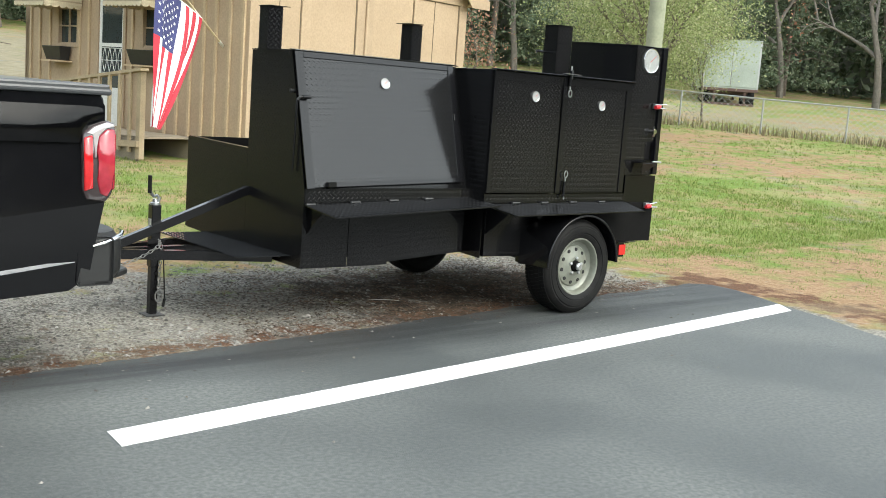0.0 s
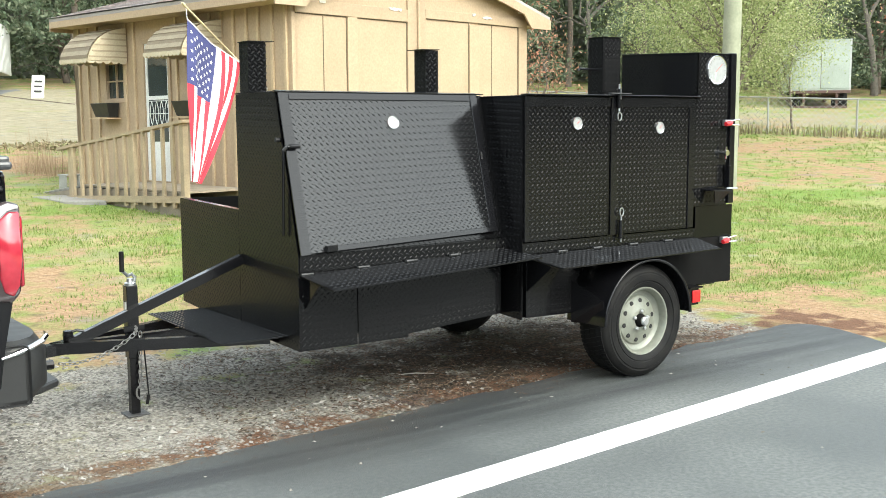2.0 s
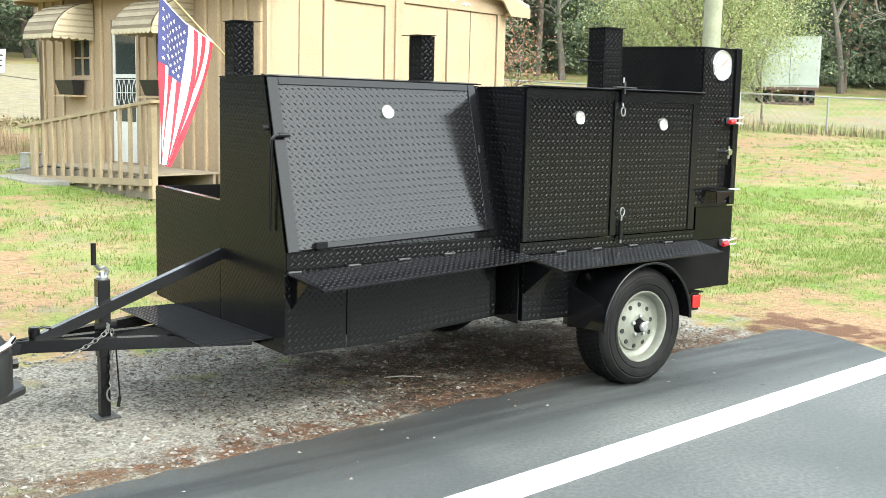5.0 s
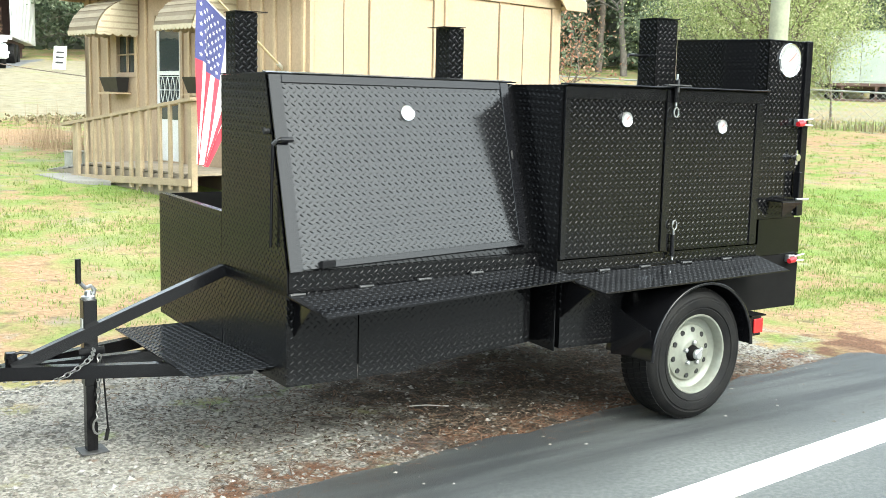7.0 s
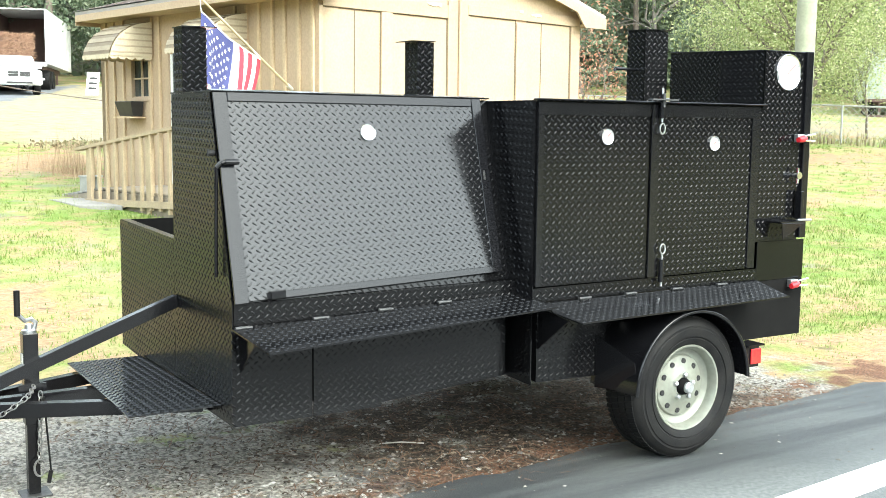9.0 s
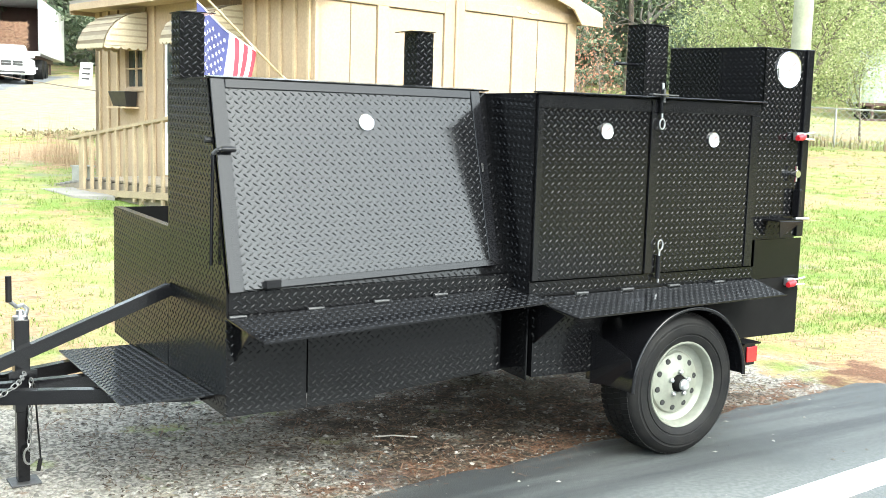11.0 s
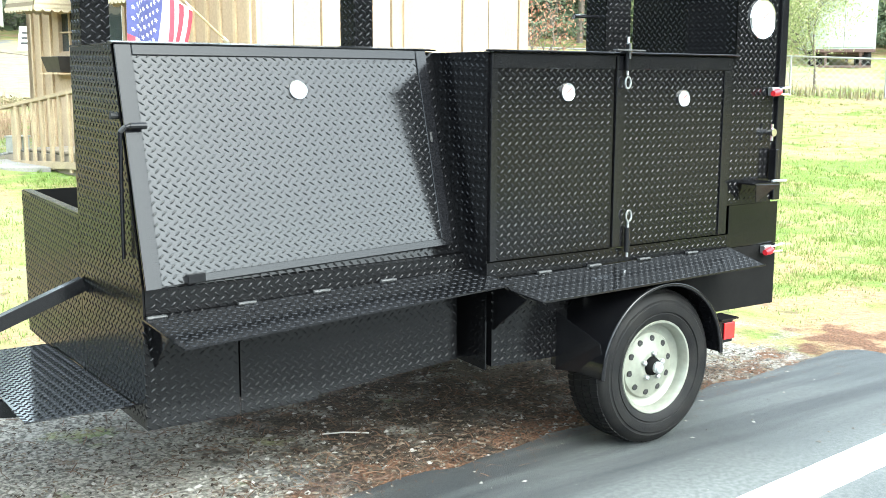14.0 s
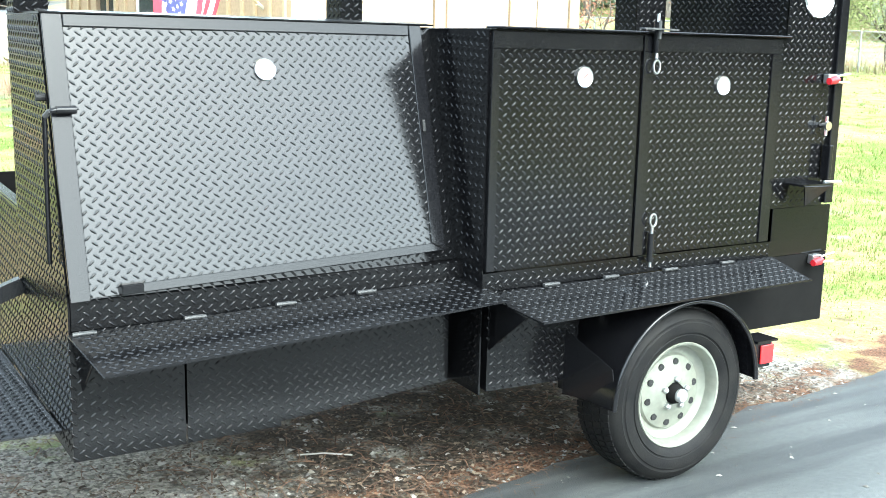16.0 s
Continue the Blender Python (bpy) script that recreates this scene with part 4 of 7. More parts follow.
def wheel(y, out):
    """A road wheel; out is -1 where its face looks towards -y."""
    w = B()
    prof = [(0.205, 0.0), (0.212, -0.006), (0.225, -0.012), (0.236, -0.0165), (0.239, -0.013), (0.243, -0.014), (0.246, -0.019), (0.262, -0.022), (0.283, -0.0205), (0.287, -0.0165), (0.293, -0.0155), (0.297, -0.0165), (0.318, -0.004), (0.330, 0.012), (0.3365, 0.03), (0.338, 0.06), (0.338, 0.15), (0.3365, 0.178), (0.325, 0.20), (0.295, 0.222), (0.24, 0.225), (0.205, 0.205)]
    lathe(w, [(r, -out * a) for r, a in prof], (WX, y, WZ), "y", 72)
    ty = part("tyre", w, RUBBER, trailer, "worn black rubber tyre", smooth=28)
    # tread blocks
    vs, fs = [], []
    for band, (a0, a1, m) in enumerate(((0.016, 0.05, 0.0), (0.058, 0.098, 0.5), (0.106, 0.146, 0.0), (0.154, 0.192, 0.5))):
        for i in range(76):
            t0, t1 = (2 * math.pi * (i + m) / 76, 2 * math.pi * (i + m + 0.74) / 76)
            s = len(vs)
            for r in (0.334, 0.3425):
                for t, a in ((t0, a0), (t1, a0), (t1 + 0.02, a1), (t0 + 0.02, a1)):
                    rr = r - (0.006 if (band == 0 and a == a0) or (band == 3 and a == a1) else 0)
                    vs.append((WX + rr * math.cos(t), y - out * a, WZ + rr * math.sin(t)))
            fs += [(s + 4, s + 5, s + 6, s + 7), (s, s + 1, s + 5, s + 4), (s + 1, s + 2, s + 6, s + 5), (s + 2, s + 3, s + 7, s + 6), (s + 3, s, s + 4, s + 7)]
    raw("tread", vs, fs, RUBBER, ty, kind="stuff")
    bm = B()
    lathe(bm, [(0.2075, -out * 0.004), (0.203, out * 0.004), (0.196, out * 0.002), (0.186, -out * 0.012), (0.182, -out * 0.045), (0.165, -out * 0.06), (0.150, -out * 0.062), (0.142, -out * 0.05), (0.085, -out * 0.036), (0.072, -out * 0.03), (0.062, -out * 0.026), (0.043, -out * 0.026), (0.043, -out * 0.08)], (WX, y, WZ), "y", 64)
    rim = part("rim", bm, RIM, trailer, "dusty silver-white steel wheel with round holes", smooth=35)
    for i in range(10):
        a = 2 * math.pi * (i + 0.3) / 10
        bm = B()
        lathe(bm, [(0.001, out * 0.0035), (0.0135, out * 0.0035), (0.0145, -out * 0.004)], (WX + 0.118 * math.cos(a), y - out * 0.045, WZ + 0.118 * math.sin(a)), "y", 16)
        part("vent_hole", bm, DARKMETAL, rim)
    for i in range(5):
        a = 2 * math.pi * (i + 0.2) / 5
        bm = B()
        c = (WX + 0.057 * math.cos(a), y - out * 0.028, WZ + 0.057 * math.sin(a))
        lathe(bm, [(0.0115, 0), (0.0115, out * 0.016), (0.007, out * 0.02), (0.001, out * 0.02)], c, "y", 6)
        part("lug_nut", bm, ZINC, rim, smooth=20)
    bm = B()
    lathe(bm, [(0.040, -out * 0.06), (0.040, -out * 0.02), (0.034, -out * 0.004), (0.026, out * 0.002), (0.026, out * 0.014), (0.021, out * 0.02), (0.001, out * 0.02)], (WX, y, WZ), "y", 24)
    hub = part("hub", bm, INSIDE, rim, "dark greasy hub", smooth=35)
    bm = B()
    lathe(bm, [(0.0265, out * 0.004), (0.027, out * 0.017), (0.02, out * 0.024), (0.001, out * 0.024)], (WX, y, WZ), "y", 20)
    part("dust_cap", bm, ZINC, hub, smooth=35)


wheel(WY, -1)
wheel(7.08, 1)
bm = B()
box(bm, 5.535, 5.595, 5.30, 6.98, 0.308, 0.368, 0.004)
part("axle", bm, TUBE, trailer)


def fender(y0, y1, lip):
    """A round fender: an arch sheet with a rolled lip on its outer edge."""
    bm = B()
    N, R, cx, cz = 28, 0.366, 5.560, 0.350
    rows = []
    for i in range(N + 1):
        a = radians(180 - 178 * i / N)
        rows.append([bm.verts.new((cx + r * math.cos(a), y, cz + r * math.sin(a))) for r, y in ((R, y0), (R, y1), (R - 0.004, y1), (R - 0.004, y0))])
    for r0, r1 in zip(rows, rows[1:]):
        for k in range(4):
            bm.faces.new((r0[k], r0[(k + 1) % 4], r1[(k + 1) % 4], r1[k]))
    bm.faces.new(rows[0])
    bm.faces.new(rows[-1][::-1])
    bmesh.ops.recalc_face_normals(bm, faces=bm.faces[:])
    fd = part("fender", bm, TUBE, trailer, "rounded black steel fender", smooth=40)
    bm = B()
    tube(bm, [(cx + (R - 0.006) * math.cos(radians(180 - 178 * i / N)), y0 + lip, cz + (R - 0.006) * math.sin(radians(180 - 178 * i / N))) for i in range(N + 1)], 0.0105, 8)
    part("rolled_lip", bm, TUBE, fd, smooth=60)


fender(5.10, 5.415, 0.0)
slab("fender_apron", [(5.165, 5.352, 0.345), (5.225, 5.12, 0.36), (5.20, 5.12, 0.50), (5.165, 5.352, 0.60)], 0.004, trailer, TUBE)
bm = B()
box(bm, 5.925, 6.02, 5.12, 5.20, 0.395, 0.50, 0.004)
box(bm, 5.925, 6.04, 5.105, 5.21, 0.500, 0.508)
tl = part("tail_lamp", bm, TUBE, trailer, "small black lamp box with a red lens")
bm = B()
box(bm, 5.955, 6.025, 5.111, 5.1185, 0.412, 0.487, 0.002)
box(bm, 6.0205, 6.032, 5.125, 5.195, 0.41, 0.488, 0.003)
part("lens", bm, REDLENS, tl, "red lens")

# tongue, jack and hitch
for p, q in (((2.42, 6.20, 0.398), (3.425, 5.79, 0.398)), ((2.42, 6.20, 0.398), (3.425, 6.63, 0.398))):
    bm = B()
    bar(bm, p, q, 0.05, 0.058, bevel=0.003)
    part("tongue_beam", bm, TUBE, trailer, "black square steel tube")
bm = B()
bar(bm, (2.62, 6.2, 0.398), (3.425, 6.2, 0.398), 0.05, 0.055, bevel=0.003)
part("tongue_beam", bm, TUBE, trailer, "black square steel tube")
bm = B()
bar(bm, (2.50, 6.19, 0.415), (3.432, 6.12, 0.785), 0.052, 0.052, bevel=0.003)
part("brace", bm, TUBE, trailer, "black slanting brace tube")
tread("step_plate", [(3.055, 5.575, 0.445), (3.425, 5.58, 0.440), (3.425, 6.64, 0.440), (3.08, 6.63, 0.445)], 0.005, trailer, "black diamond plate step over the tongue", BRIGHTPLATE, high=0.0028)
bm = B()
lathe(bm, [(0.001, 0.045), (0.025, 0.042), (0.036, 0.028), (0.038, 0.0), (0.038, -0.022)], (2.36, 6.2, 0.385), "z", 20)
bar(bm, (2.37, 6.2, 0.39), (2.56, 6.2, 0.40), 0.062, 0.06, bevel=0.006)
cp = part("coupler", bm, TUBE, trailer, "black ball coupler", smooth=40)
bm = B()
lathe(bm, [(0.001, 0.055), (0.024, 0.052), (0.027, 0.03), (0.024, 0.0)], (2.50, 6.2, 0.43), "z", 14)
tube(bm, [(2.50, 6.19, 0.472), (2.54, 6.185, 0.482), (2.575, 6.18, 0.474)], 0.007, 8)
part("latch_lever", bm, TUBE, cp)
jack_parts = B()
box(jack_parts, 2.80, 2.86, 6.17, 6.23, 0.30, 0.685, 0.004)
jk = part("jack", jack_parts, TUBE, trailer, "black square tongue jack standing on a steel foot")
bm = B()
box(bm, 2.806, 2.854, 6.176, 6.224, 0.002, 0.30, 0.003)
part("jack_leg", bm, TUBE, jk)
bm = B()
box(bm, 2.775, 2.895, 6.145, 6.265, -0.008, -0.001, 0.002)
part("jack_foot", bm, DULL, jk, "bare steel foot plate")
bm = B()
lathe(bm, [(0.030, 0.0), (0.030, 0.012), (0.018, 0.018), (0.015, 0.036), (0.001, 0.038)], (2.83, 6.2, 0.684), "z", 18)
tube(bm, [(2.852, 6.2, 0.70), (2.858, 6.2, 0.725), (2.84, 6.198, 0.742), (2.815, 6.19, 0.736), (2.783, 6.18, 0.768)], 0.0095, 8)
crank = part("crank", bm, ZINC, jk, "bright crank arm", smooth=40)
bm = B()
tube(bm, [(2.783, 6.18, 0.76), (2.783, 6.18, 0.866)], 0.0125, 12)
part("crank_grip", bm, RUBBER, crank, "black rubber grip", smooth=40)
bm = B()
box(bm, 2.794, 2.8, 6.18, 6.21, 0.55, 0.60)
part("sticker", bm, DIAL, jk, "small white sticker")
bm = B()
bar(bm, (2.775, 6.165, 0.46), (2.885, 6.165, 0.46), 0.01, 0.03)
part("jack_clamp", bm, TUBE, jk)


def chain(points, owner, name="safety_chain"):
    """Links of a chain laid along a sagging line."""
    pts = [Vector(p) for p in points]
    dense = []
    for a, b in zip(pts, pts[1:]):
        k = max(2, int((b - a).length / 0.002))
        dense += [a.lerp(b, i / k) for i in range(k)]
    step, acc, last, k = 0.024, 0.0, dense[0], 0
    vs_bm = B()
    for p in dense[1:]:
        if (p - last).length >= step:
            a = (p - last).normalized()
            s = a.orthogonal().normalized()
            s = s if k % 2 else a.cross(s)
            c = (p + last) / 2
            tube(vs_bm, [c + a * 0.0165 * math.cos(t) + s * 0.0095 * math.sin(t) for t in np.linspace(0, 2 * math.pi, 11)[:-1]], 0.0027, 5, closed=True)
            last, k = p, k + 1
    return part(name, vs_bm, CHAIN, owner, "zinc safety chain", smooth=60)


def sag(p, q, d, n=14):
    p, q = Vector(p), Vector(q)
    return [p.lerp(q, i / n) - Vector((0, 0, 4 * d * (i / n) * (1 - i / n))) for i in range(n + 1)]


chain([(2.83, 6.13, 0.475), (2.79, 6.03, 0.462)] + sag((2.775, 6.02, 0.455), (2.58, 6.09, 0.345), 0.015) + sag((2.57, 6.095, 0.343), (2.42, 6.14, 0.335), 0.012, 5), trailer)
chain(sag((2.86, 6.16, 0.44), (2.845, 6.15, 0.12), 0.0), trailer)
bm = B()
tube(bm, [(2.845 + 0.022 * math.cos(t), 6.145, 0.12 + 0.035 * math.sin(t)) for t in np.linspace(0.6, 5.6, 14)], 0.005, 6)
part("chain_hook", bm, CHAIN, trailer, smooth=60)
bm = B()
tube(bm, sag((2.87, 6.15, 0.42), (2.89, 6.15, 0.10), 0.0), 0.004, 6)
tube(bm, [(2.89, 6.15, 0.10), (2.88, 6.15, 0.05)], 0.009, 8)
part("lamp_cable", bm, RUBBER, trailer, "black lamp cable with its plug", smooth=60)


# ---------------------------------------------------------------- the cabin with its ramp and flag
TRIM = material("tan_trim", (0.40, 0.297, 0.195), 0.7, spots=(0.35, 0.26, 0.17), scale=3, amount=0.6, bump=0.2, bump_scale=35, per_piece=0.06)
BATTEN = material("brown_tan_batten", (0.50, 0.38, 0.24), 0.75, spots=(0.40, 0.30, 0.19), scale=3, amount=0.6, bump=0.2, bump_scale=35, per_piece=0.08)
DECK = material("weathered_deck", (0.30, 0.25, 0.18), 0.85, spots=(0.22, 0.19, 0.15), scale=4, amount=0.7, bump=0.4, bump_scale=50, per_piece=0.12)
RAIL = material("weathered_rail", (0.42, 0.33, 0.21), 0.82, spots=(0.30, 0.24, 0.16), scale=5, amount=0.7, bump=0.35, bump_scale=50, per_piece=0.1)
CONCRETE = material("pale_concrete", (0.27, 0.258, 0.235), 0.9, spots=(0.20, 0.19, 0.172), scale=2.5, amount=0.8, bump=0.3)
WHITE = material("white_paint", (0.74, 0.74, 0.71), 0.5, spots=(0.62, 0.62, 0.58), scale=5, amount=0.5, bump=0.1)
AWNING = material("cream_awning", (0.54, 0.47, 0.335), 0.5, spots=(0.42, 0.35, 0.24), scale=5, amount=0.6, bump=0.1)
AWNDARK = material("brown_awning_stripe", (0.36, 0.295, 0.205), 0.55, spots=(0.28, 0.225, 0.155), scale=5, amount=0.6)
PLASTIC = material("black_plastic", (0.018, 0.018, 0.018), 0.45, scale=12)
GLASS = material("dark_window_glass", (0.035, 0.045, 0.045), 0.06, scale=3, amount=0.3, spec=0.8)
# The sky's reflection is put into this glass as a pale base colour.
SKYGLASS = material("sky_toned_windscreen", (0.20, 0.215, 0.225), 0.08, spots=(0.12, 0.13, 0.14), scale=2, amount=0.6, spec=0.8)
FOAM = material("flaking_white_filler", (0.66, 0.64, 0.58), 0.8, scale=20, bump=0.4)

W, LEN, EAVE, RIDGE = 5.09, 5.9, 2.955, 3.66
cabin = thing("cabin", (7.9, 13.9, 0.4), 11, local=True, label="small tan board-and-batten cabin with a grey shingle roof", category="building")
OH = 0.42


# walls with their openings
bm = B()
T = 0.12
DY0, DY1, DZ0, DZ1 = 2.98, 3.66, 0.22, 2.38
WY0, WY1, WZ0, WZ1 = 4.28, 4.82, 1.52, 2.12
W2Y0, W2Y1 = 1.95, 2.45
ys = [0, W2Y0, W2Y1, DY0, DY1, WY0, WY1, LEN]
zs = [-0.6, DZ0, WZ0, WZ1, DZ1, EAVE]
for ya, yb in zip(ys, ys[1:]):
    for za, zb in zip(zs, zs[1:]):
        hole = (ya == DY0 and DZ0 <= za < DZ1) or (ya in (W2Y0, WY0) and za == WZ0)
        if not hole:
            box(bm, 0, T, ya, yb, za, zb)
bmesh.ops.remove_doubles(bm, verts=bm.verts[:], dist=1e-5)
seen = {}
for fc in bm.faces[:]:
    key = tuple(sorted((round(v.co.x, 4), round(v.co.y, 4), round(v.co.z, 4)) for v in fc.verts))
    seen.setdefault(key, []).append(fc)
bmesh.ops.delete(bm, geom=[fc for g in seen.values() if len(g) > 1 for fc in g], context="FACES_ONLY")
part("front_wall", bm, TAN, cabin, "tan board wall with dark brown batten shadows")
bm = B()
plate(bm, [(0, 0, -0.6), (W, 0, -0.6), (W, 0, EAVE), (W / 2, 0, RIDGE), (0, 0, EAVE)], T)
part("gable_wall", bm, TAN, cabin, "pale tan panelled gable wall")
bm = B()
plate(bm, [(W, LEN, -0.6), (0, LEN, -0.6), (0, LEN, EAVE), (W / 2, LEN, RIDGE), (W, LEN, EAVE)], T)
part("back_wall", bm, TAN, cabin)
bm = B()
box(bm, W - T, W, T, LEN - T, -0.6, EAVE)
part("far_wall", bm, TAN, cabin)
# battens on the front
y = 0.08
k = 0
while y < LEN:
    if not (DY0 - 0.1 < y < DY1 + 0.1 or W2Y0 - 0.06 < y < W2Y1 + 0.06 or WY0 - 0.06 < y < WY1 + 0.06):
        bm = B()
        box(bm, -0.038, -0.001, y - 0.024, y + 0.024, -0.3, EAVE - 0.02, 0.003)
        part("batten", bm, BATTEN, cabin)
    y += 0.295 + 0.02 * math.sin(k * 2.3)
    k += 1
# stiles and rails on the gable, proud of the panels, with dark strips for dirty joints and painted shade along their
# edges
EDGESHADE = material("dirty_gap_shade", (0.13, 0.098, 0.062), 0.9, spots=(0.08, 0.06, 0.04), scale=6, amount=0.8)
for x0, x1, z0, z1 in ((0.0, 0.06, -0.5, 2.62), (1.02, 1.21, -0.5, 2.62), (2.23, 2.62, -0.5, 3.30), (3.63, 3.86, -0.5, 2.66), (4.88, 5.09, -0.5, 2.70)):
    bm = B()
    box(bm, x0, x1, -0.028, -0.001, z0, z1, 0.004)
    part("stile", bm, TRIM, cabin)
for x0, x1, z0, z1 in ((0.06, 2.227, 2.622, 2.80), (2.623, 5.09, 2.702, 2.84)):
    bm = B()
    box(bm, x0, x1, -0.03, -0.002, z0, z1, 0.003)
    part("trim_board", bm, TRIM, cabin)
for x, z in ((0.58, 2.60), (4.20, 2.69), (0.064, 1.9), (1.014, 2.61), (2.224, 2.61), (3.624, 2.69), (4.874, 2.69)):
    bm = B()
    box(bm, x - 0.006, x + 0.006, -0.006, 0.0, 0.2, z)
    part("panel_joint_shade", bm, EDGESHADE, cabin)
# Dark strips under the rails stand in for their shadow.
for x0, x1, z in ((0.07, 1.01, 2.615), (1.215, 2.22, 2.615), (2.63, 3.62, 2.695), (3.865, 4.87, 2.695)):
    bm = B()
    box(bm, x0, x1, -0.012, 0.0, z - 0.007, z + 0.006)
    part("panel_joint_shade", bm, EDGESHADE, cabin)
bm = B()
box(bm, 2.10, 2.76, -0.035, -0.006, 3.00, 3.03, 0.003)
box(bm, 2.08, 2.11, -0.035, -0.006, 3.00, 3.28, 0.003)
part("vent_trim", bm, TRIM, cabin)
bm = B()
tube(bm, [(2.44, -0.045, -0.3), (2.44, -0.045, 3.38)], 0.022, 8)
conduit = part("conduit", bm, TRIM, cabin, "painted conduit up the gable", smooth=50)
bm = B()
for i in range(5):
    tube(bm, [(2.44, -0.05, 3.40), (2.50 + 0.03 * i, -0.12, 3.46 - 0.05 * i), (2.56 + 0.02 * i, -0.12, 3.25 + 0.03 * i), (2.50, -0.10, 3.16), (2.68, -0.14, 3.02 + 0.04 * i)], 0.007, 5)
part("wire_coil", bm, PLASTIC, conduit, "loose loop of cable", smooth=60)
for x, z, w in ((0.55, 2.80, 0.10), (1.96, 2.79, 0.34), (4.05, 2.80, 0.30), (3.72, 2.83, 0.06), (4.9, 2.95, 0.1)):
    bm = B()
    for i in range(6):
        a = x + w * 0.6 * (i / 5 - 0.5)
        box(bm, a - 0.022, a + 0.022, -0.045, -0.02, z - 0.005 - 0.025 * random.random(), z + 0.004 + 0.016 * random.random(), 0.004)
    part("filler_patch", bm, FOAM, cabin, "flaking white filler")
# rafters, fascia, rake boards and roof
Y0, Y1 = -0.20, LEN + 0.03
bm = B()
for sgn in (-1, 1):
    x_e = W / 2 + sgn * (W / 2 + OH)
    z_e = EAVE - OH * (RIDGE - EAVE) / (W / 2)
    pts = [(x_e, Y0, z_e + 0.05), (W / 2, Y0, RIDGE + 0.05), (W / 2, Y1, RIDGE + 0.05), (x_e, Y1, z_e + 0.05)]
    plate(bm, pts if sgn < 0 else pts[::-1], 0.05)
roof = part("roof", bm, SHINGLE, cabin, "grey shingle roof with brown streaks and a ragged edge")
z_e = EAVE - OH * (RIDGE - EAVE) / (W / 2)
# courses of shingles on the near slope
SHB = material("shingle_course", (0.25, 0.245, 0.24), 0.95, spots=(0.27, 0.175, 0.145), scale=0.7, amount=0.9, bump=0.5, bump_scale=70, per_piece=0.15)
for c in range(18):
    t0, t1 = c / 18, (c + 1.25) / 18
    bm = B()
    for y in np.arange(Y0 - 0.02, Y1, 0.32):
        y1 = min(y + 0.312, Y1 + 0.02)
        lift = 0.004 * random.random()
        d = 0.012 * (random.random() - 0.5)
        f = []
        for t, yy in ((t0 + d * 0.3, y), (t0 + d * 0.3, y1), (t1, y1), (t1, y)):
            x = -OH + (W / 2 + OH) * min(t, 1.0)
            z = z_e + (RIDGE - z_e) * min(t, 1.0) + 0.052
            f.append(Vector((x - 0.02 * (c == 0), yy, z + (0.016 if t < t1 else 0.006) + lift)))
        plate(bm, [f[0], f[3], f[2], f[1]], 0.006)
    part("shingle_course", bm, SHB, roof)
for y in (Y0 + 0.012, Y1 - 0.012):
    for sgn in (-1, 1):
        xe = W / 2 + sgn * (W / 2 + OH)
        bm = B()
        s = (RIDGE - EAVE) / (W / 2)
        pts = [(xe, y, z_e - 0.16), (xe - sgn * 0.52, y, z_e - 0.16), (xe - sgn * 0.72, y, z_e - 0.16 + 0.72 * s + 0.02), (W / 2, y, RIDGE - 0.17), (W / 2, y, RIDGE - 0.004), (xe, y, z_e - 0.004)]
        plate(bm, pts if sgn > 0 else pts[::-1], 0.03)
        part("rake_board", bm, TRIM, roof, "tan rake board with flaking paint")
for xe in (-OH, W + OH):
    bm = B()
    box(bm, xe - 0.02, xe + 0.02, Y0 + 0.05, Y1 - 0.05, z_e - 0.11, z_e - 0.004, 0.003)
    part("fascia", bm, TRIM, roof, "tan fascia board")
    bm = B()
    box(bm, min(xe, xe + (OH if xe < 0 else -OH)) + 0.02, max(xe, xe + (OH if xe < 0 else -OH)) - 0.02, Y0 + 0.06, Y1 - 0.06, z_e - 0.1, z_e - 0.085)
    part("soffit", bm, BATTEN, roof)

# door
bm = B()
for y0, y1, z0, z1 in ((DY0 - 0.07, DY0, DZ0, DZ1 + 0.07), (DY1, DY1 + 0.07, DZ0, DZ1 + 0.07), (DY0, DY1, DZ1, DZ1 + 0.07)):
    box(bm, -0.03, 0.05, y0, y1, z0, z1, 0.004)
dr = part("door", bm, TRIM, cabin, "storm door in a tan frame")
bm = B()
for y0, y1, z0, z1 in ((DY0, DY0 + 0.06, DZ0, DZ1), (DY1 - 0.06, DY1, DZ0, DZ1), (DY0 + 0.06, DY1 - 0.06, DZ1 - 0.07, DZ1), (DY0 + 0.06, DY1 - 0.06, DZ0, DZ0 + 0.62), (DY0 + 0.06, DY1 - 0.06, 1.50, 1.56)):
    box(bm, 0.0, 0.035, y0, y1, z0, z1, 0.003)
part("door_leaf", bm, WHITE, dr, "white storm door leaf")
bm = B()
box(bm, 0.014, 0.02, DY0 + 0.06, DY1 - 0.06, DZ0 + 0.62, 1.50)
box(bm, 0.014, 0.02, DY0 + 0.06, DY1 - 0.06, 1.56, DZ1 - 0.07)
part("pane", bm, GLASS, dr)
bm = B()
for i in range(4):
    y = DY0 + 0.10 + 0.14 * i
    for s in (-1, 1):
        tube(bm, [(0.0, y + s * 0.05 * math.sin(t), 1.10 + 0.38 * t / 3.14) for t in np.linspace(0, 3.14, 9)], 0.006, 5)
for z in (1.08, 1.28, 1.48):
    tube(bm, [(0.0, DY0 + 0.06, z), (0.0, DY1 - 0.06, z)], 0.006, 5)
part("scroll_grille", bm, WHITE, dr, "white scrolled metal grille", smooth=60)


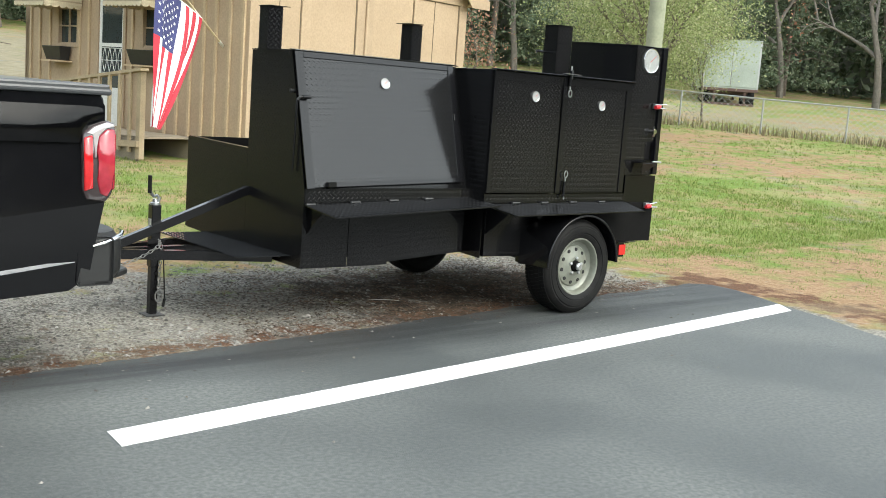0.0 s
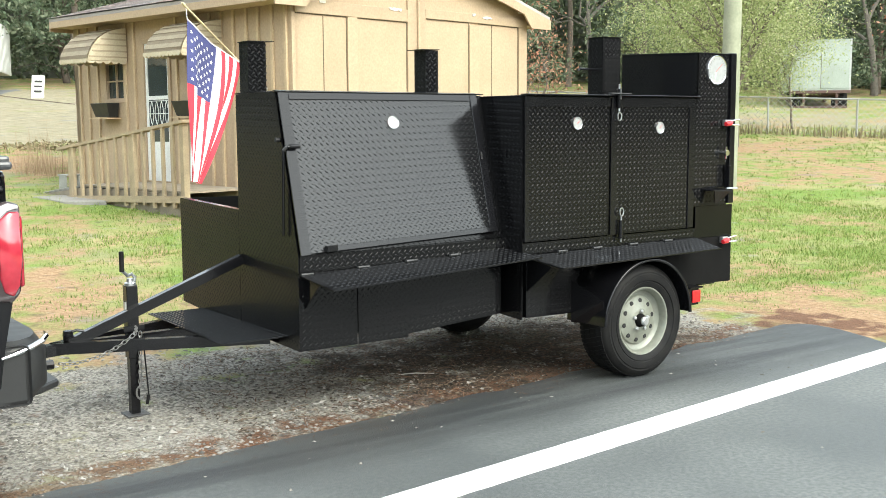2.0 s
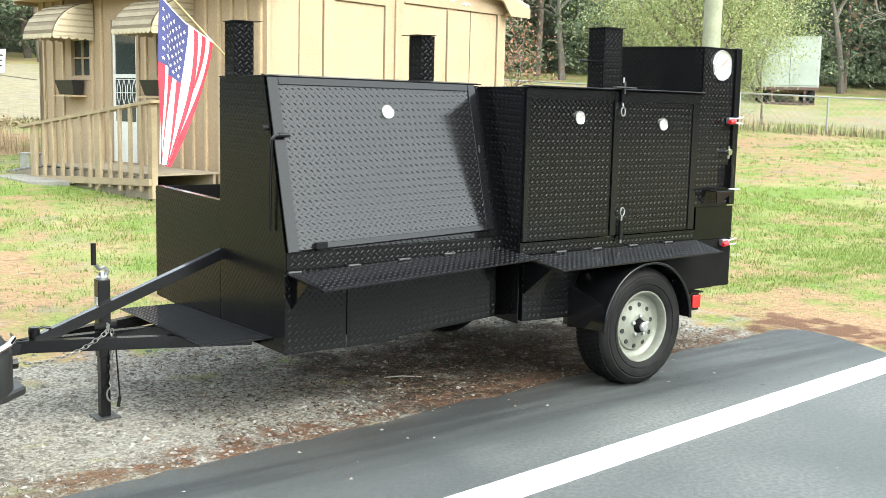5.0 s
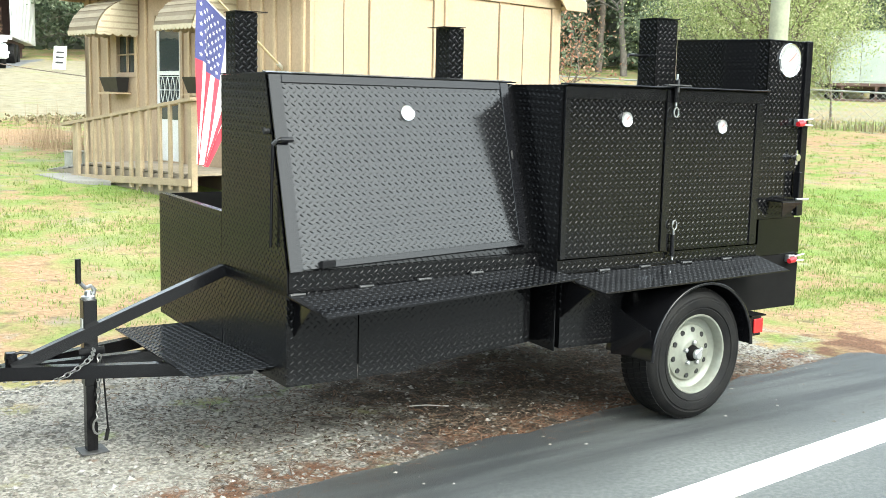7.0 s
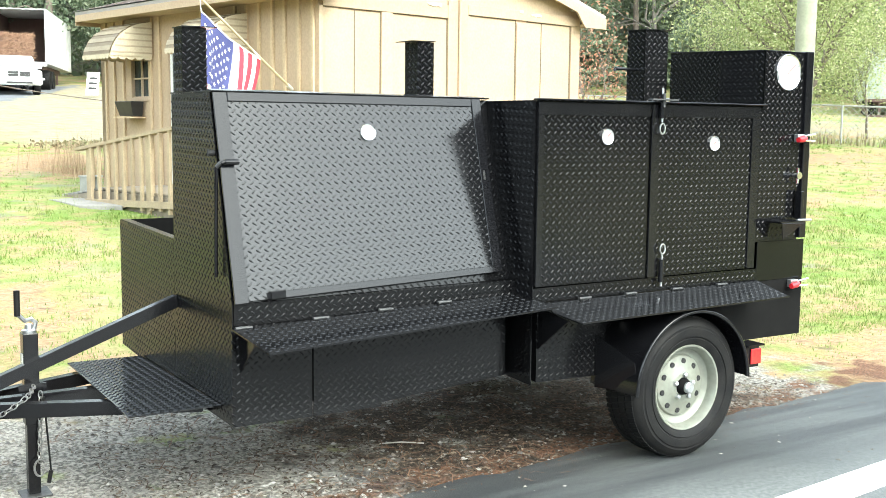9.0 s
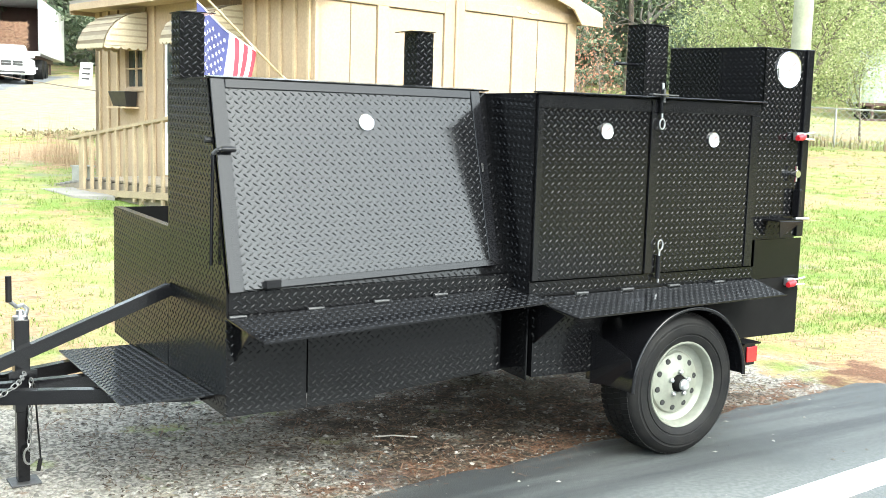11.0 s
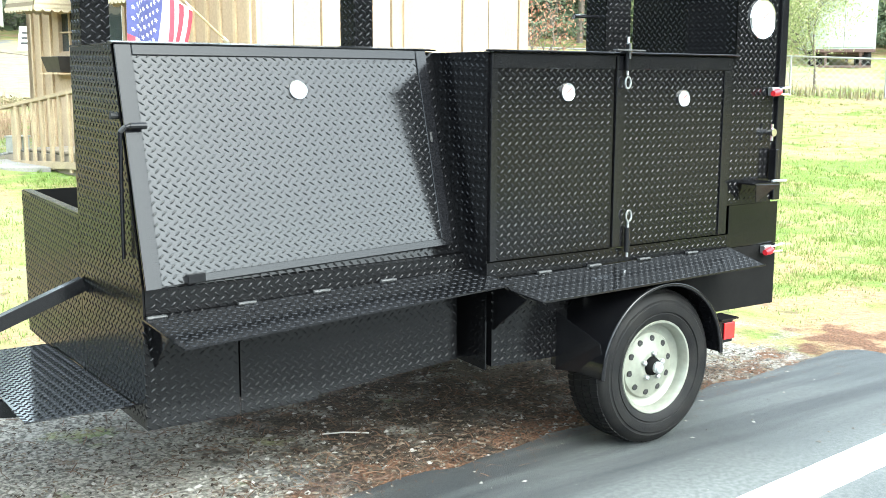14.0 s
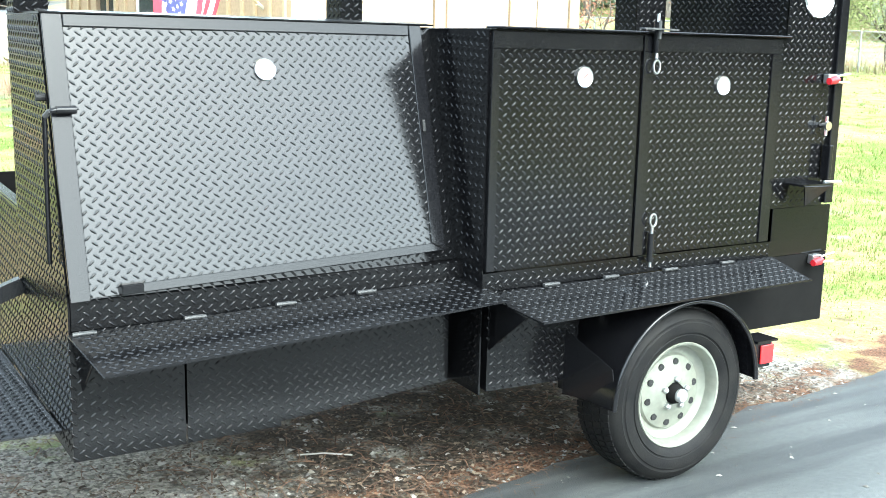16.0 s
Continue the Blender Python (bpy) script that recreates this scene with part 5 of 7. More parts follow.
def window(y0, y1):
    bm = B()
    for a, b_, z0, z1 in ((y0 - 0.05, y0, WZ0 - 0.05, WZ1 + 0.05), (y1, y1 + 0.05, WZ0 - 0.05, WZ1 + 0.05), (y0, y1, WZ1, WZ1 + 0.05), (y0, y1, WZ0 - 0.05, WZ0)):
        box(bm, -0.03, 0.05, a, b_, z0, z1, 0.003)
    w = part("window", bm, TRIM, cabin, "small dark window in a tan frame")
    bm = B()
    m = (y0 + y1) / 2
    box(bm, 0.0, 0.03, m - 0.012, m + 0.012, WZ0, WZ1)
    for z in (WZ0 + 0.012, (WZ0 + WZ1) / 2, WZ1 - 0.012):
        box(bm, 0.0, 0.031, y0, y1, z - 0.012, z + 0.012)
    part("muntin", bm, TRIM, w)
    bm = B()
    box(bm, 0.035, 0.04, y0, y1, WZ0, WZ1)
    part("pane", bm, GLASS, w)


window(WY0, WY1)
window(W2Y0, W2Y1)


def awning(y0, y1, z1, z0, reach):
    """A ribbed metal awning with closed cheeks and a scalloped skirt."""
    n = 12
    curve = []
    for i in range(n + 1):
        t = i / n
        curve.append((-0.03 - reach * math.sin(t * 1.45) / math.sin(1.45), z1 - (z1 - z0) * (1 - math.cos(t * 1.45)) / (1 - math.cos(1.45))))
    bm = B()
    prof = []
    for i, ((x0, a0), (x1, a1)) in enumerate(zip(curve, curve[1:])):
        d = 0.0 if i % 2 == 0 else 0.012
        prof += [(x0, a0 - d, i), (x1, a1 - d, i)]
    rows = [(bm.verts.new((x, y0, a)), bm.verts.new((x, y1, a))) for x, a, _ in prof]
    for k, (r0, r1) in enumerate(zip(rows, rows[1:])):
        fc = bm.faces.new((r0[0], r0[1], r1[1], r1[0]))
        fc.material_index = prof[k][2] % 2 if k % 2 == 0 else 1
    bmesh.ops.solidify(bm, geom=bm.faces[:], thickness=0.006)
    aw = part("awning", bm, [AWNING, AWNDARK], cabin, "cream ribbed metal awning with a scalloped edge")
    for y in (y0, y1):
        bm = B()
        xe, ze = curve[-1]
        o = [(-0.03, z1)] + [(x + 0.012, a - 0.012) for x, a in curve[1:]] + [(-0.03, ze)]
        plate(bm, [(x, y - 0.005, a) for x, a in o], 0.008)
        ch = part("cheek", bm, AWNING, aw)
        for j in range(5):
            h = z0 + (z1 - z0) * (j + 0.5) / 5.6
            r = max([-x for x, a in curve if a >= h] + [0.05])
            bm = B()
            box(bm, -r + 0.02, -0.03, y - 0.018, y + 0.012, h - 0.012, h + 0.012)
            part("cheek_rib", bm, AWNDARK, aw)
    m = int((y1 - y0) / 0.09)
    xe, ze = curve[-1]

    def skirt(p0, p1, k):
        """A strip with a scalloped foot between two corners."""
        d = p1 - p0
        edge = []
        for j in range(k):
            for f, h in ((0.0, 0.03), (0.25, 0.06), (0.75, 0.06)):
                edge.append(p0 + d * ((j + f) / k) - Vector((0, 0, h)))
        edge.append(p1 - Vector((0, 0, 0.03)))
        bm = B()
        plate(bm, [p0 + Vector((0, 0, 0.012)), *edge, p1 + Vector((0, 0, 0.012))], 0.006)
        part("skirt", bm, AWNING, aw, "scalloped skirt")
    skirt(Vector((xe, y0, ze)), Vector((xe, y1, ze)), m)
    for y in (y0, y1):
        skirt(Vector((xe + 0.008, y, ze)), Vector((-0.03, y, ze)), 5)


awning(4.15, 5.02, 2.66, 2.14, 0.70)
awning(1.55, 2.50, 2.62, 2.14, 0.70)


def planter(y0, y1):
    bm = B()
    q = []
    for z, dx, dy in ((1.24, 0.16, 0.05), (1.46, 0.22, 0.0)):
        q.append([(-0.04 - dx, y0 + dy, z), (-0.04, y0 + dy, z), (-0.04, y1 - dy, z), (-0.04 - dx, y1 - dy, z)])
    lo, hi = [[bm.verts.new(p) for p in r] for r in q]
    bm.faces.new(lo)
    for i in range(4):
        bm.faces.new((lo[i], hi[i], hi[(i + 1) % 4], lo[(i + 1) % 4]))
    bmesh.ops.recalc_face_normals(bm, faces=bm.faces[:])
    bmesh.ops.solidify(bm, geom=bm.faces[:], thickness=0.012)
    p = part("window_box", bm, PLASTIC, cabin, "empty black plastic window box")
    bm = B()
    box(bm, -0.28, -0.02, y0 - 0.02, y1 + 0.02, 1.205, 1.228)
    part("bracket_shelf", bm, BATTEN, p)


planter(4.42, 4.95)
planter(1.9, 2.55)

# ramp and railing
ramp = thing("entrance_ramp", (6.9, 16.3, 0.35), 11, local=True, label="weathered wooden ramp with a picket railing at the cabin door", category="ramp")
M = ramp.matrix_world.inverted() @ cabin.matrix_world


def rp(name, bm, mat, label=""):
    bm.transform(M)
    return part(name, bm, mat, ramp, label)


for i in range(17):
    y = 0.95 + 0.16 * i
    bm = B()
    box(bm, -1.12, -0.05, y, y + 0.152, 0.17, 0.20, 0.003)
    rp("deck_board", bm, DECK)
for i in range(9):
    bm = B()
    t = i / 8
    y = 3.70 + 0.16 * i
    z = 0.185 - 0.17 * t
    box(bm, -1.12, -0.05, y, y + 0.152, z - 0.02, z + 0.008, 0.003)
    rp("ramp_board", bm, CONCRETE)
bm = B()
plate(bm, [(-1.66, 3.3, -0.01), (-1.25, 2.8, 0.0), (-1.15, 4.3, 0.02), (-1.60, 4.4, 0.01)], 0.14, 0.01)
rp("ramp_pad", bm, CONCRETE, "pale concrete pad at the foot")
for x in (-1.12, -0.1):
    bm = B()
    plate(bm, [(x, 0.95, -0.25), (x, 5.14, -0.25), (x, 5.14, -0.02), (x, 3.7, 0.155), (x, 0.95, 0.165)], 0.04)
    rp("skirt_board", bm, DECK)


def rail_z(y):
    return 1.15 - 0.12 * (y - 0.85)


for y in (0.90, 2.2, 3.98):
    bm = B()
    box(bm, -1.19, -1.10, y - 0.045, y + 0.045, -0.12, rail_z(y) - 0.02, 0.004)
    rp("rail_post", bm, RAIL)
y = 1.06
while y < 4.0:
    bm = B()
    box(bm, -1.235, -1.195, y - 0.026, y + 0.026, -0.03 - 0.02 * math.sin(y * 9), rail_z(y) - 0.02, 0.002)
    rp("baluster", bm, RAIL)
    y += 0.25
bm = B()
bar(bm, (-1.17, 0.80, rail_z(0.80)), (-1.17, 4.30, rail_z(4.30)), 0.14, 0.045, bevel=0.004)
rp("handrail", bm, RAIL, "weathered tan handrail")
bm = B()
bar(bm, (-1.22, 0.85, 0.10), (-1.22, 4.0, -0.02), 0.04, 0.09)
rp("bottom_rail", bm, RAIL)

# flag on its pole
FLAGRED = material("flag_red", (0.50, 0.035, 0.06), 0.8, spots=(0.40, 0.03, 0.05), scale=6, amount=0.5)
FLAGWHITE = material("flag_white", (0.80, 0.80, 0.80), 0.8, spots=(0.7, 0.7, 0.72), scale=6, amount=0.4)
FLAGBLUE = material("flag_blue", (0.05, 0.056, 0.17), 0.8, spots=(0.035, 0.04, 0.13), scale=6, amount=0.5)
POLE = material("pale_wood_pole", (0.55, 0.45, 0.28), 0.6, scale=9)
root, tip = Vector((7.77, 14.42, 2.00)), Vector((6.10, 13.20, 2.94))
flag = thing("flag", tuple(root), label="striped flag with stars hanging from a wooden pole", category="flag")
bm = B()
tube(bm, [root, tip], [0.016, 0.013], 10)
part("pole", bm, POLE, flag, "pale wooden flag pole", smooth=50)
bm = B()
tube(bm, [tip, tip + (tip - root).normalized() * 0.05], [0.022, 0.012], 10)
part("finial", bm, POLE, flag, "worn pole end", smooth=50)
bm = B()
tube(bm, [root + (root - tip).normalized() * 0.06, root + (tip - root).normalized() * 0.10], 0.024, 10)
part("bracket", bm, FOAM, flag, "white pole bracket", smooth=50)
along = (root - tip).normalized()
out = Vector((along.y, -along.x, 0)).normalized()
HOIST_TOP, HOIST_LOW = Vector((6.14, 13.21, 2.77)), Vector((7.00, 13.58, 2.30))
FOOT_A, FOOT_B = Vector((6.13, 13.23, 0.83)), Vector((6.27, 13.27, 0.78))


def cloth(u, v):
    """A place on the flag: u down the hoist from the pole's tip, v along the fly, which hangs and gathers to a point."""
    p = HOIST_TOP.lerp(HOIST_LOW, u).lerp(FOOT_A.lerp(FOOT_B, u), v)
    p += along * (-0.06 * math.sin(math.pi * v) * (1 - u) + 0.17 * math.sin(math.pi * v ** 0.7) * u - 0.02 * math.sin(math.pi * u) * (1 - v))
    p.z -= 0.05 * math.sin(math.pi * u) * (1 - v)
    depth = 0.012 + 0.06 * math.sin(math.pi * min(1.0, v * 0.9)) + 0.02 * v
    fold = depth * (math.sin(u * 11 + 1.6 * v) * 0.7 + 0.3 * math.sin(u * 23 - 3 * v))
    return p + out * fold


def flag_mesh():
    bm = B()
    NU, NV = 13 * 4, 50
    grid = [[bm.verts.new(cloth(i / NU, j / NV)) for j in range(NV + 1)] for i in range(NU + 1)]
    for i in range(NU):
        for j in range(NV):
            f = bm.faces.new((grid[i][j], grid[i + 1][j], grid[i + 1][j + 1], grid[i][j + 1]))
            s = i // 4
            f.material_index = 2 if s < 7 and j < 20 else (0 if s % 2 == 0 else 1)
            f.smooth = True
    return bm


part("cloth", flag_mesh(), [FLAGRED, FLAGWHITE, FLAGBLUE], flag, "hanging striped cloth")
V, F = [], []
for r in range(9):
    for c in range(6 if r % 2 == 0 else 5):
        u = (7 / 13) * (r + 1) / 10
        v = 0.4 * ((c + 1) / 6.6 if r % 2 == 0 else (c + 1.5) / 6.6)
        p = cloth(u, v)
        du = (cloth(u + 0.01, v) - p).normalized()
        dv = (cloth(u, v + 0.01) - p).normalized()
        nn = du.cross(dv).normalized()
        for side in (1, -1):
            k = len(V)
            V.append(p + nn * 0.004 * side)
            for i in range(10):
                a, rr = math.pi * i / 5, (0.027 if i % 2 == 0 else 0.0108)
                V.append(p + du * rr * math.sin(a) - dv * rr * math.cos(a) + nn * 0.004 * side)
            F += [(k, k + 1 + i, k + 1 + (i + 1) % 10) for i in range(10)]
raw("star_field", V, F, FLAGWHITE, flag, "white stars", kind="stuff")
bm = B()
tube(bm, [cloth(u, 0.0) for u in np.linspace(0, 1, 16)], 0.008, 6)
tube(bm, [tip.lerp(root, 0.02), cloth(0.0, 0.0)], 0.004, 5)
tube(bm, [tip.lerp(root, 0.56), cloth(1.0, 0.0)], 0.004, 5)
part("heading", bm, FLAGWHITE, flag, "white heading")


# ---------------------------------------------------------------- the black pickup that tows the trailer
CARBLACK = material("black_car_paint", (0.004, 0.004, 0.005), 0.14, spots=(0.005, 0.005, 0.006), scale=3, spec=0.24, coat=0.3, rough_spread=0.05)
COVER = material("grey_bed_cover", (0.05, 0.052, 0.055), 0.35, scale=6, bump=0.05, coat=0.3)
CLEARLENS = material("clear_lamp_lens", (0.40, 0.37, 0.37), 0.12, scale=12, amount=0.3, coat=1.0)
SMOKED = material("smoked_lamp_body", (0.05, 0.035, 0.036), 0.15, scale=9, amount=0.4, coat=1.0)
REDDEEP = material("deep_red_lens", (0.33, 0.014, 0.03), 0.14, spots=(0.42, 0.05, 0.07), scale=9, amount=0.5, coat=1.0)
TRIM = material("grey_side_trim", (0.30, 0.30, 0.31), 0.4, scale=10, bump=0.05)
truck = thing("pickup_truck", (-0.6, 6.22, 0.0), label="glossy black pickup truck hitched to the smoker trailer", category="truck")
TY0, TY1 = 4.79, 6.81
BODY = Matrix(((0.921, 0, 0, -0.009), (0, 1, 0, 0), (0, 0, 0.921, 0.115), (0, 0, 0, 1)))


def body(name, bm, mat, parent, label="", smooth=None):
    """A body part, drawn to the maker's plan and then set to the height at which this truck rides."""
    bm.transform(BODY)
    return part(name, bm, mat, parent, label, smooth=smooth)



def arc(cx, cz, r, a0, a1, n=14):
    return [(cx + r * math.cos(radians(a0 + (a1 - a0) * i / n)), cz + r * math.sin(radians(a0 + (a1 - a0) * i / n))) for i in range(n + 1)]


def body_side(name, outline, y, out, mat, label="", bulge=0.05):
    """A side panel from an outline in x and z, curved in at its top and foot."""
    bm = B()
    zs = [z for _, z in outline]
    lo, hi = min(zs), max(zs)
    def yy(z):
        t = (z - lo) / (hi - lo)
        return y + out * bulge * (1 - (2 * t - 1) ** 2) * 0.6
    a = [bm.verts.new((x, yy(z), z)) for x, z in outline]
    b_ = [bm.verts.new((x, yy(z) - out * 0.05, z)) for x, z in outline]
    f = [bm.faces.new(a), bm.faces.new(b_[::-1])]
    f += [bm.faces.new((a[i], b_[i], b_[(i + 1) % len(a)], a[(i + 1) % len(a)])) for i in range(len(a))]
    bmesh.ops.triangulate(bm, faces=f[:2])
    bmesh.ops.recalc_face_normals(bm, faces=bm.faces[:])
    return body(name, bm, mat, truck, label)


WHX, WHZ, ARCH = 0.92, 0.40, 0.50
bed = [(2.06, 0.83), (2.06, 1.30), (2.03, 1.36), (0.0, 1.37), (-0.05, 0.46), (0.40, 0.42)] + arc(WHX, WHZ, ARCH, 176, 4) + [(1.44, 0.36), (1.90, 0.39), (2.00, 0.46), (2.02, 0.62)]
for y, o in ((TY0, -1), (TY1, 1)):
    body_side("bed_side", bed, y, o, CARBLACK, "glossy black bed side")
    cabx = [(-0.06, 0.50), (-0.06, 1.36), (-0.10, 1.92), (-1.05, 1.97), (-1.75, 1.93), (-2.35, 1.40), (-3.30, 1.30), (-3.62, 1.20), (-3.68, 0.60), (-3.35, 0.45)] + arc(-2.75, WHZ, ARCH, 172, 12)[::-1][::-1] + [(-2.2, 0.46)]
    body_side("cab_side", cabx, y, o, CARBLACK, "glossy black cab side")
    body_side("side_window", [(-0.22, 1.42), (-0.25, 1.84), (-1.6, 1.86), (-2.1, 1.43)], y + o * 0.028, o, GLASS, bulge=0.0)
bm = B()
box(bm, 1.99, 2.075, TY0 + 0.02, TY1 - 0.02, 0.80, 1.35, 0.025)
body("tailgate", bm, CARBLACK, truck, "glossy black tailgate")
bm = B()
box(bm, 0.0, 2.085, TY0 - 0.01, TY1 + 0.01, 1.372, 1.405, 0.012)
cv = body("bed_cover", bm, COVER, truck, "flat dark grey bed cover")
bm = B()
box(bm, 0.0, 2.09, TY0 - 0.022, TY0 + 0.03, 1.352, 1.384, 0.012)
body("edge_rail", bm, COVER, cv)
bm = B()
box(bm, 0.0, 2.09, TY1 - 0.03, TY1 + 0.022, 1.352, 1.384, 0.012)
body("edge_rail", bm, COVER, cv)
bm = B()
box(bm, -3.4, 1.98, TY0 + 0.1, TY1 - 0.1, 0.52, 0.62)
box(bm, -2.3, -0.1, TY0 + 0.06, TY1 - 0.06, 1.90, 1.965, 0.02)
box(bm, -3.6, -2.3, TY0 + 0.06, TY1 - 0.06, 1.22, 1.30, 0.03)
box(bm, -3.66, -3.58, TY0 + 0.06, TY1 - 0.06, 0.55, 1.22, 0.02)
plate(bm, [(-0.09, TY0 + 0.08, 1.37), (-0.09, TY1 - 0.08, 1.37), (-0.12, TY1 - 0.1, 1.92), (-0.12, TY0 + 0.1, 1.92)], 0.03)
body("cab_shell", bm, CARBLACK, truck)
bm = B()
plate(bm, [(-2.36, TY1 - 0.1, 1.34), (-2.36, TY0 + 0.1, 1.34), (-1.74, TY0 + 0.12, 1.93), (-1.74, TY1 - 0.12, 1.93)], 0.02)
body("windscreen", bm, GLASS, truck)


def tail_lamp(y, o):
    """A tall wrap-round lamp: a bright lens and a deep one in a smoked body, under a clear slanting crown."""
    def shape(pts, out, depth, bevel):
        bm = B()
        plate(bm, [(x, y + o * out, z) for x, z in pts][::(1 if o < 0 else -1)], depth, bevel)
        return bm
    lamp = body("tail_lamp", shape([(1.945, 0.895), (1.965, 0.845), (2.06, 0.832), (2.092, 0.87), (2.105, 1.0), (2.102, 1.215), (2.06, 1.232), (1.99, 1.205), (1.94, 1.165)], 0.036, 0.06, 0.008), SMOKED, truck, "tall red tail lamp with a clear crown", smooth=60)
    body("lens", shape([(1.95, 0.885), (1.996, 0.90), (1.990, 1.02), (1.986, 1.16), (1.944, 1.145)], 0.043, 0.016, 0.006), REDLENS, lamp, "bright red lens", smooth=60)
    bm = shape([(2.014, 0.94), (2.03, 0.875), (2.065, 0.857), (2.09, 0.90), (2.10, 1.0), (2.098, 1.19), (2.055, 1.19), (2.018, 1.155), (2.008, 1.08), (2.022, 1.03)], 0.044, 0.016, 0.006)
    box(bm, 2.088, 2.112, min(y + o * 0.030, y - o * 0.13), max(y + o * 0.030, y - o * 0.13), 0.89, 1.175, 0.012)
    body("lens", bm, REDDEEP, lamp, "deep red wrap-round lens", smooth=60)
    body("lens", shape([(1.998, 1.05), (2.010, 1.05), (2.004, 1.10), (2.014, 1.165), (2.052, 1.198), (2.095, 1.20), (2.095, 1.214), (2.055, 1.224), (1.992, 1.197), (1.955, 1.168), (1.99, 1.165)], 0.0405, 0.012, 0.003), CLEARLENS, lamp, "clear crown and divider", smooth=60)


for y, o in ((TY0, -1), (TY1, 1)):
    bm = B()
    rows = []
    for z, d in ((1.12, 0.031), (1.19, 0.036), (1.215, 0.033), (1.25, 0.018), (1.31, 0.0), (1.352, -0.02)):
        rows.append([bm.verts.new((x, y + o * d, z)) for x in (0.0, 0.6, 1.2, 1.7, 1.925)] + [bm.verts.new((2.05, y + o * (d if z > 1.23 else -0.03), z))])
    for r0, r1 in zip(rows, rows[1:]):
        for i in range(5):
            bm.faces.new((r0[i], r0[i + 1], r1[i + 1], r1[i]))
    ext = bmesh.ops.solidify(bm, geom=bm.faces[:], thickness=0.012)
    bmesh.ops.recalc_face_normals(bm, faces=bm.faces[:])
    body("shoulder", bm, CARBLACK, truck, "glossy rounded bed shoulder", smooth=50)
    bm = B()
    plate(bm, [(1.43, y + o * 0.016, 0.468), (1.925, y + o * 0.016, 0.53), (1.925, y + o * 0.016, 0.552), (1.43, y + o * 0.016, 0.492)][::-o], 0.012, 0.003)
    body("side_trim", bm, TRIM, truck, "dull grey trim strip")
tail_lamp(TY0 - 0.005, -1)
tail_lamp(TY1 + 0.005, 1)
# rear bumper
bm = B()
prof = [(1.95, 0.41), (2.19, 0.42), (2.235, 0.47), (2.235, 0.61), (2.19, 0.675), (1.98, 0.685)]
ringa = []
for y, k in ((TY0 - 0.012, 0.17), (TY0 + 0.0, 0.11), (TY0 + 0.04, 0.055), (TY0 + 0.10, 0.02), (TY0 + 0.2, 0.0), (TY1 - 0.2, 0.0), (TY1 - 0.10, 0.02), (TY1, 0.11), (TY1 + 0.012, 0.17)):
    ringa.append([bm.verts.new((x - k * (1 if x > 2.1 else 0), y, z)) for x, z in prof])
for r0, r1 in zip(ringa, ringa[1:]):
    for i in range(len(prof)):
        bm.faces.new((r0[i], r0[(i + 1) % len(prof)], r1[(i + 1) % len(prof)], r1[i]))
bm.faces.new(ringa[0])
bm.faces.new(ringa[-1][::-1])
bmesh.ops.recalc_face_normals(bm, faces=bm.faces[:])
bump = body("rear_bumper", bm, PLASTIC, truck, "black rear bumper with a chrome corner strip", smooth=30)
for y in (TY0 + 0.005, TY1 - 0.005):
    o = -1 if y < 6 else 1
    bm = B()
    box(bm, 1.935, 2.12, y + o * 0.012 - 0.006, y + o * 0.012 + 0.006, 0.412, 0.655, 0.02)
    body("bumper_end", bm, PLASTIC, bump)
bm = B()
run = [(2.01, TY0 - 0.022, 0.612), (2.075, TY0 - 0.016, 0.628), (2.135, TY0 + 0.004, 0.642), (2.185, TY0 + 0.045, 0.652), (2.222, TY0 + 0.11, 0.658), (2.236, TY0 + 0.18, 0.660)]
tube(bm, run, [0.006, 0.011, 0.012, 0.012, 0.011, 0.006], 8)
body("chrome_strip", bm, CHROME, bump, "bright chrome strip")
bm = B()
plate(bm, [(2.05, TY0 + 0.0, 0.462), (2.18, TY0 + 0.06, 0.462), (2.275, TY0 + 0.14, 0.462), (2.285, TY0 + 0.50, 0.462), (2.05, TY0 + 0.5, 0.462)], 0.035, 0.008)
for i in range(5):
    box(bm, 2.08, 2.22, TY0 + 0.13 + 0.06 * i, TY0 + 0.15 + 0.06 * i, 0.462, 0.472)
body("step_pad", bm, PLASTIC, bump, "black ribbed corner step")
# hitch
bm = B()
box(bm, 1.9, 2.24, 6.155, 6.245, 0.41, 0.47, 0.004)
bar(bm, (2.15, 6.2, 0.44), (2.27, 6.2, 0.44), 0.05, 0.05, bevel=0.003)
bm2 = bm
tube(bm2, [(2.25, 6.2, 0.47), (2.262, 6.2, 0.40), (2.285, 6.2, 0.335), (2.32, 6.2, 0.318), (2.42, 6.2, 0.318)], 0.024, 8)
hitch = part("ball_mount", bm, TUBE, truck, "black drop ball mount", smooth=40)
bm = B()
lathe(bm, [(0.014, 0.30 - 0.31), (0.014, 0.04), (0.025, 0.05), (0.03, 0.07), (0.02, 0.095), (0.001, 0.1)], (2.36, 6.2, 0.32), "z", 14)
part("hitch_ball", bm, CHROME, hitch, smooth=40)
bm = B()
box(bm, 2.255, 2.275, 6.17, 6.23, 0.44, 0.50, 0.003)
part("hitch_pin", bm, ZINC, hitch)


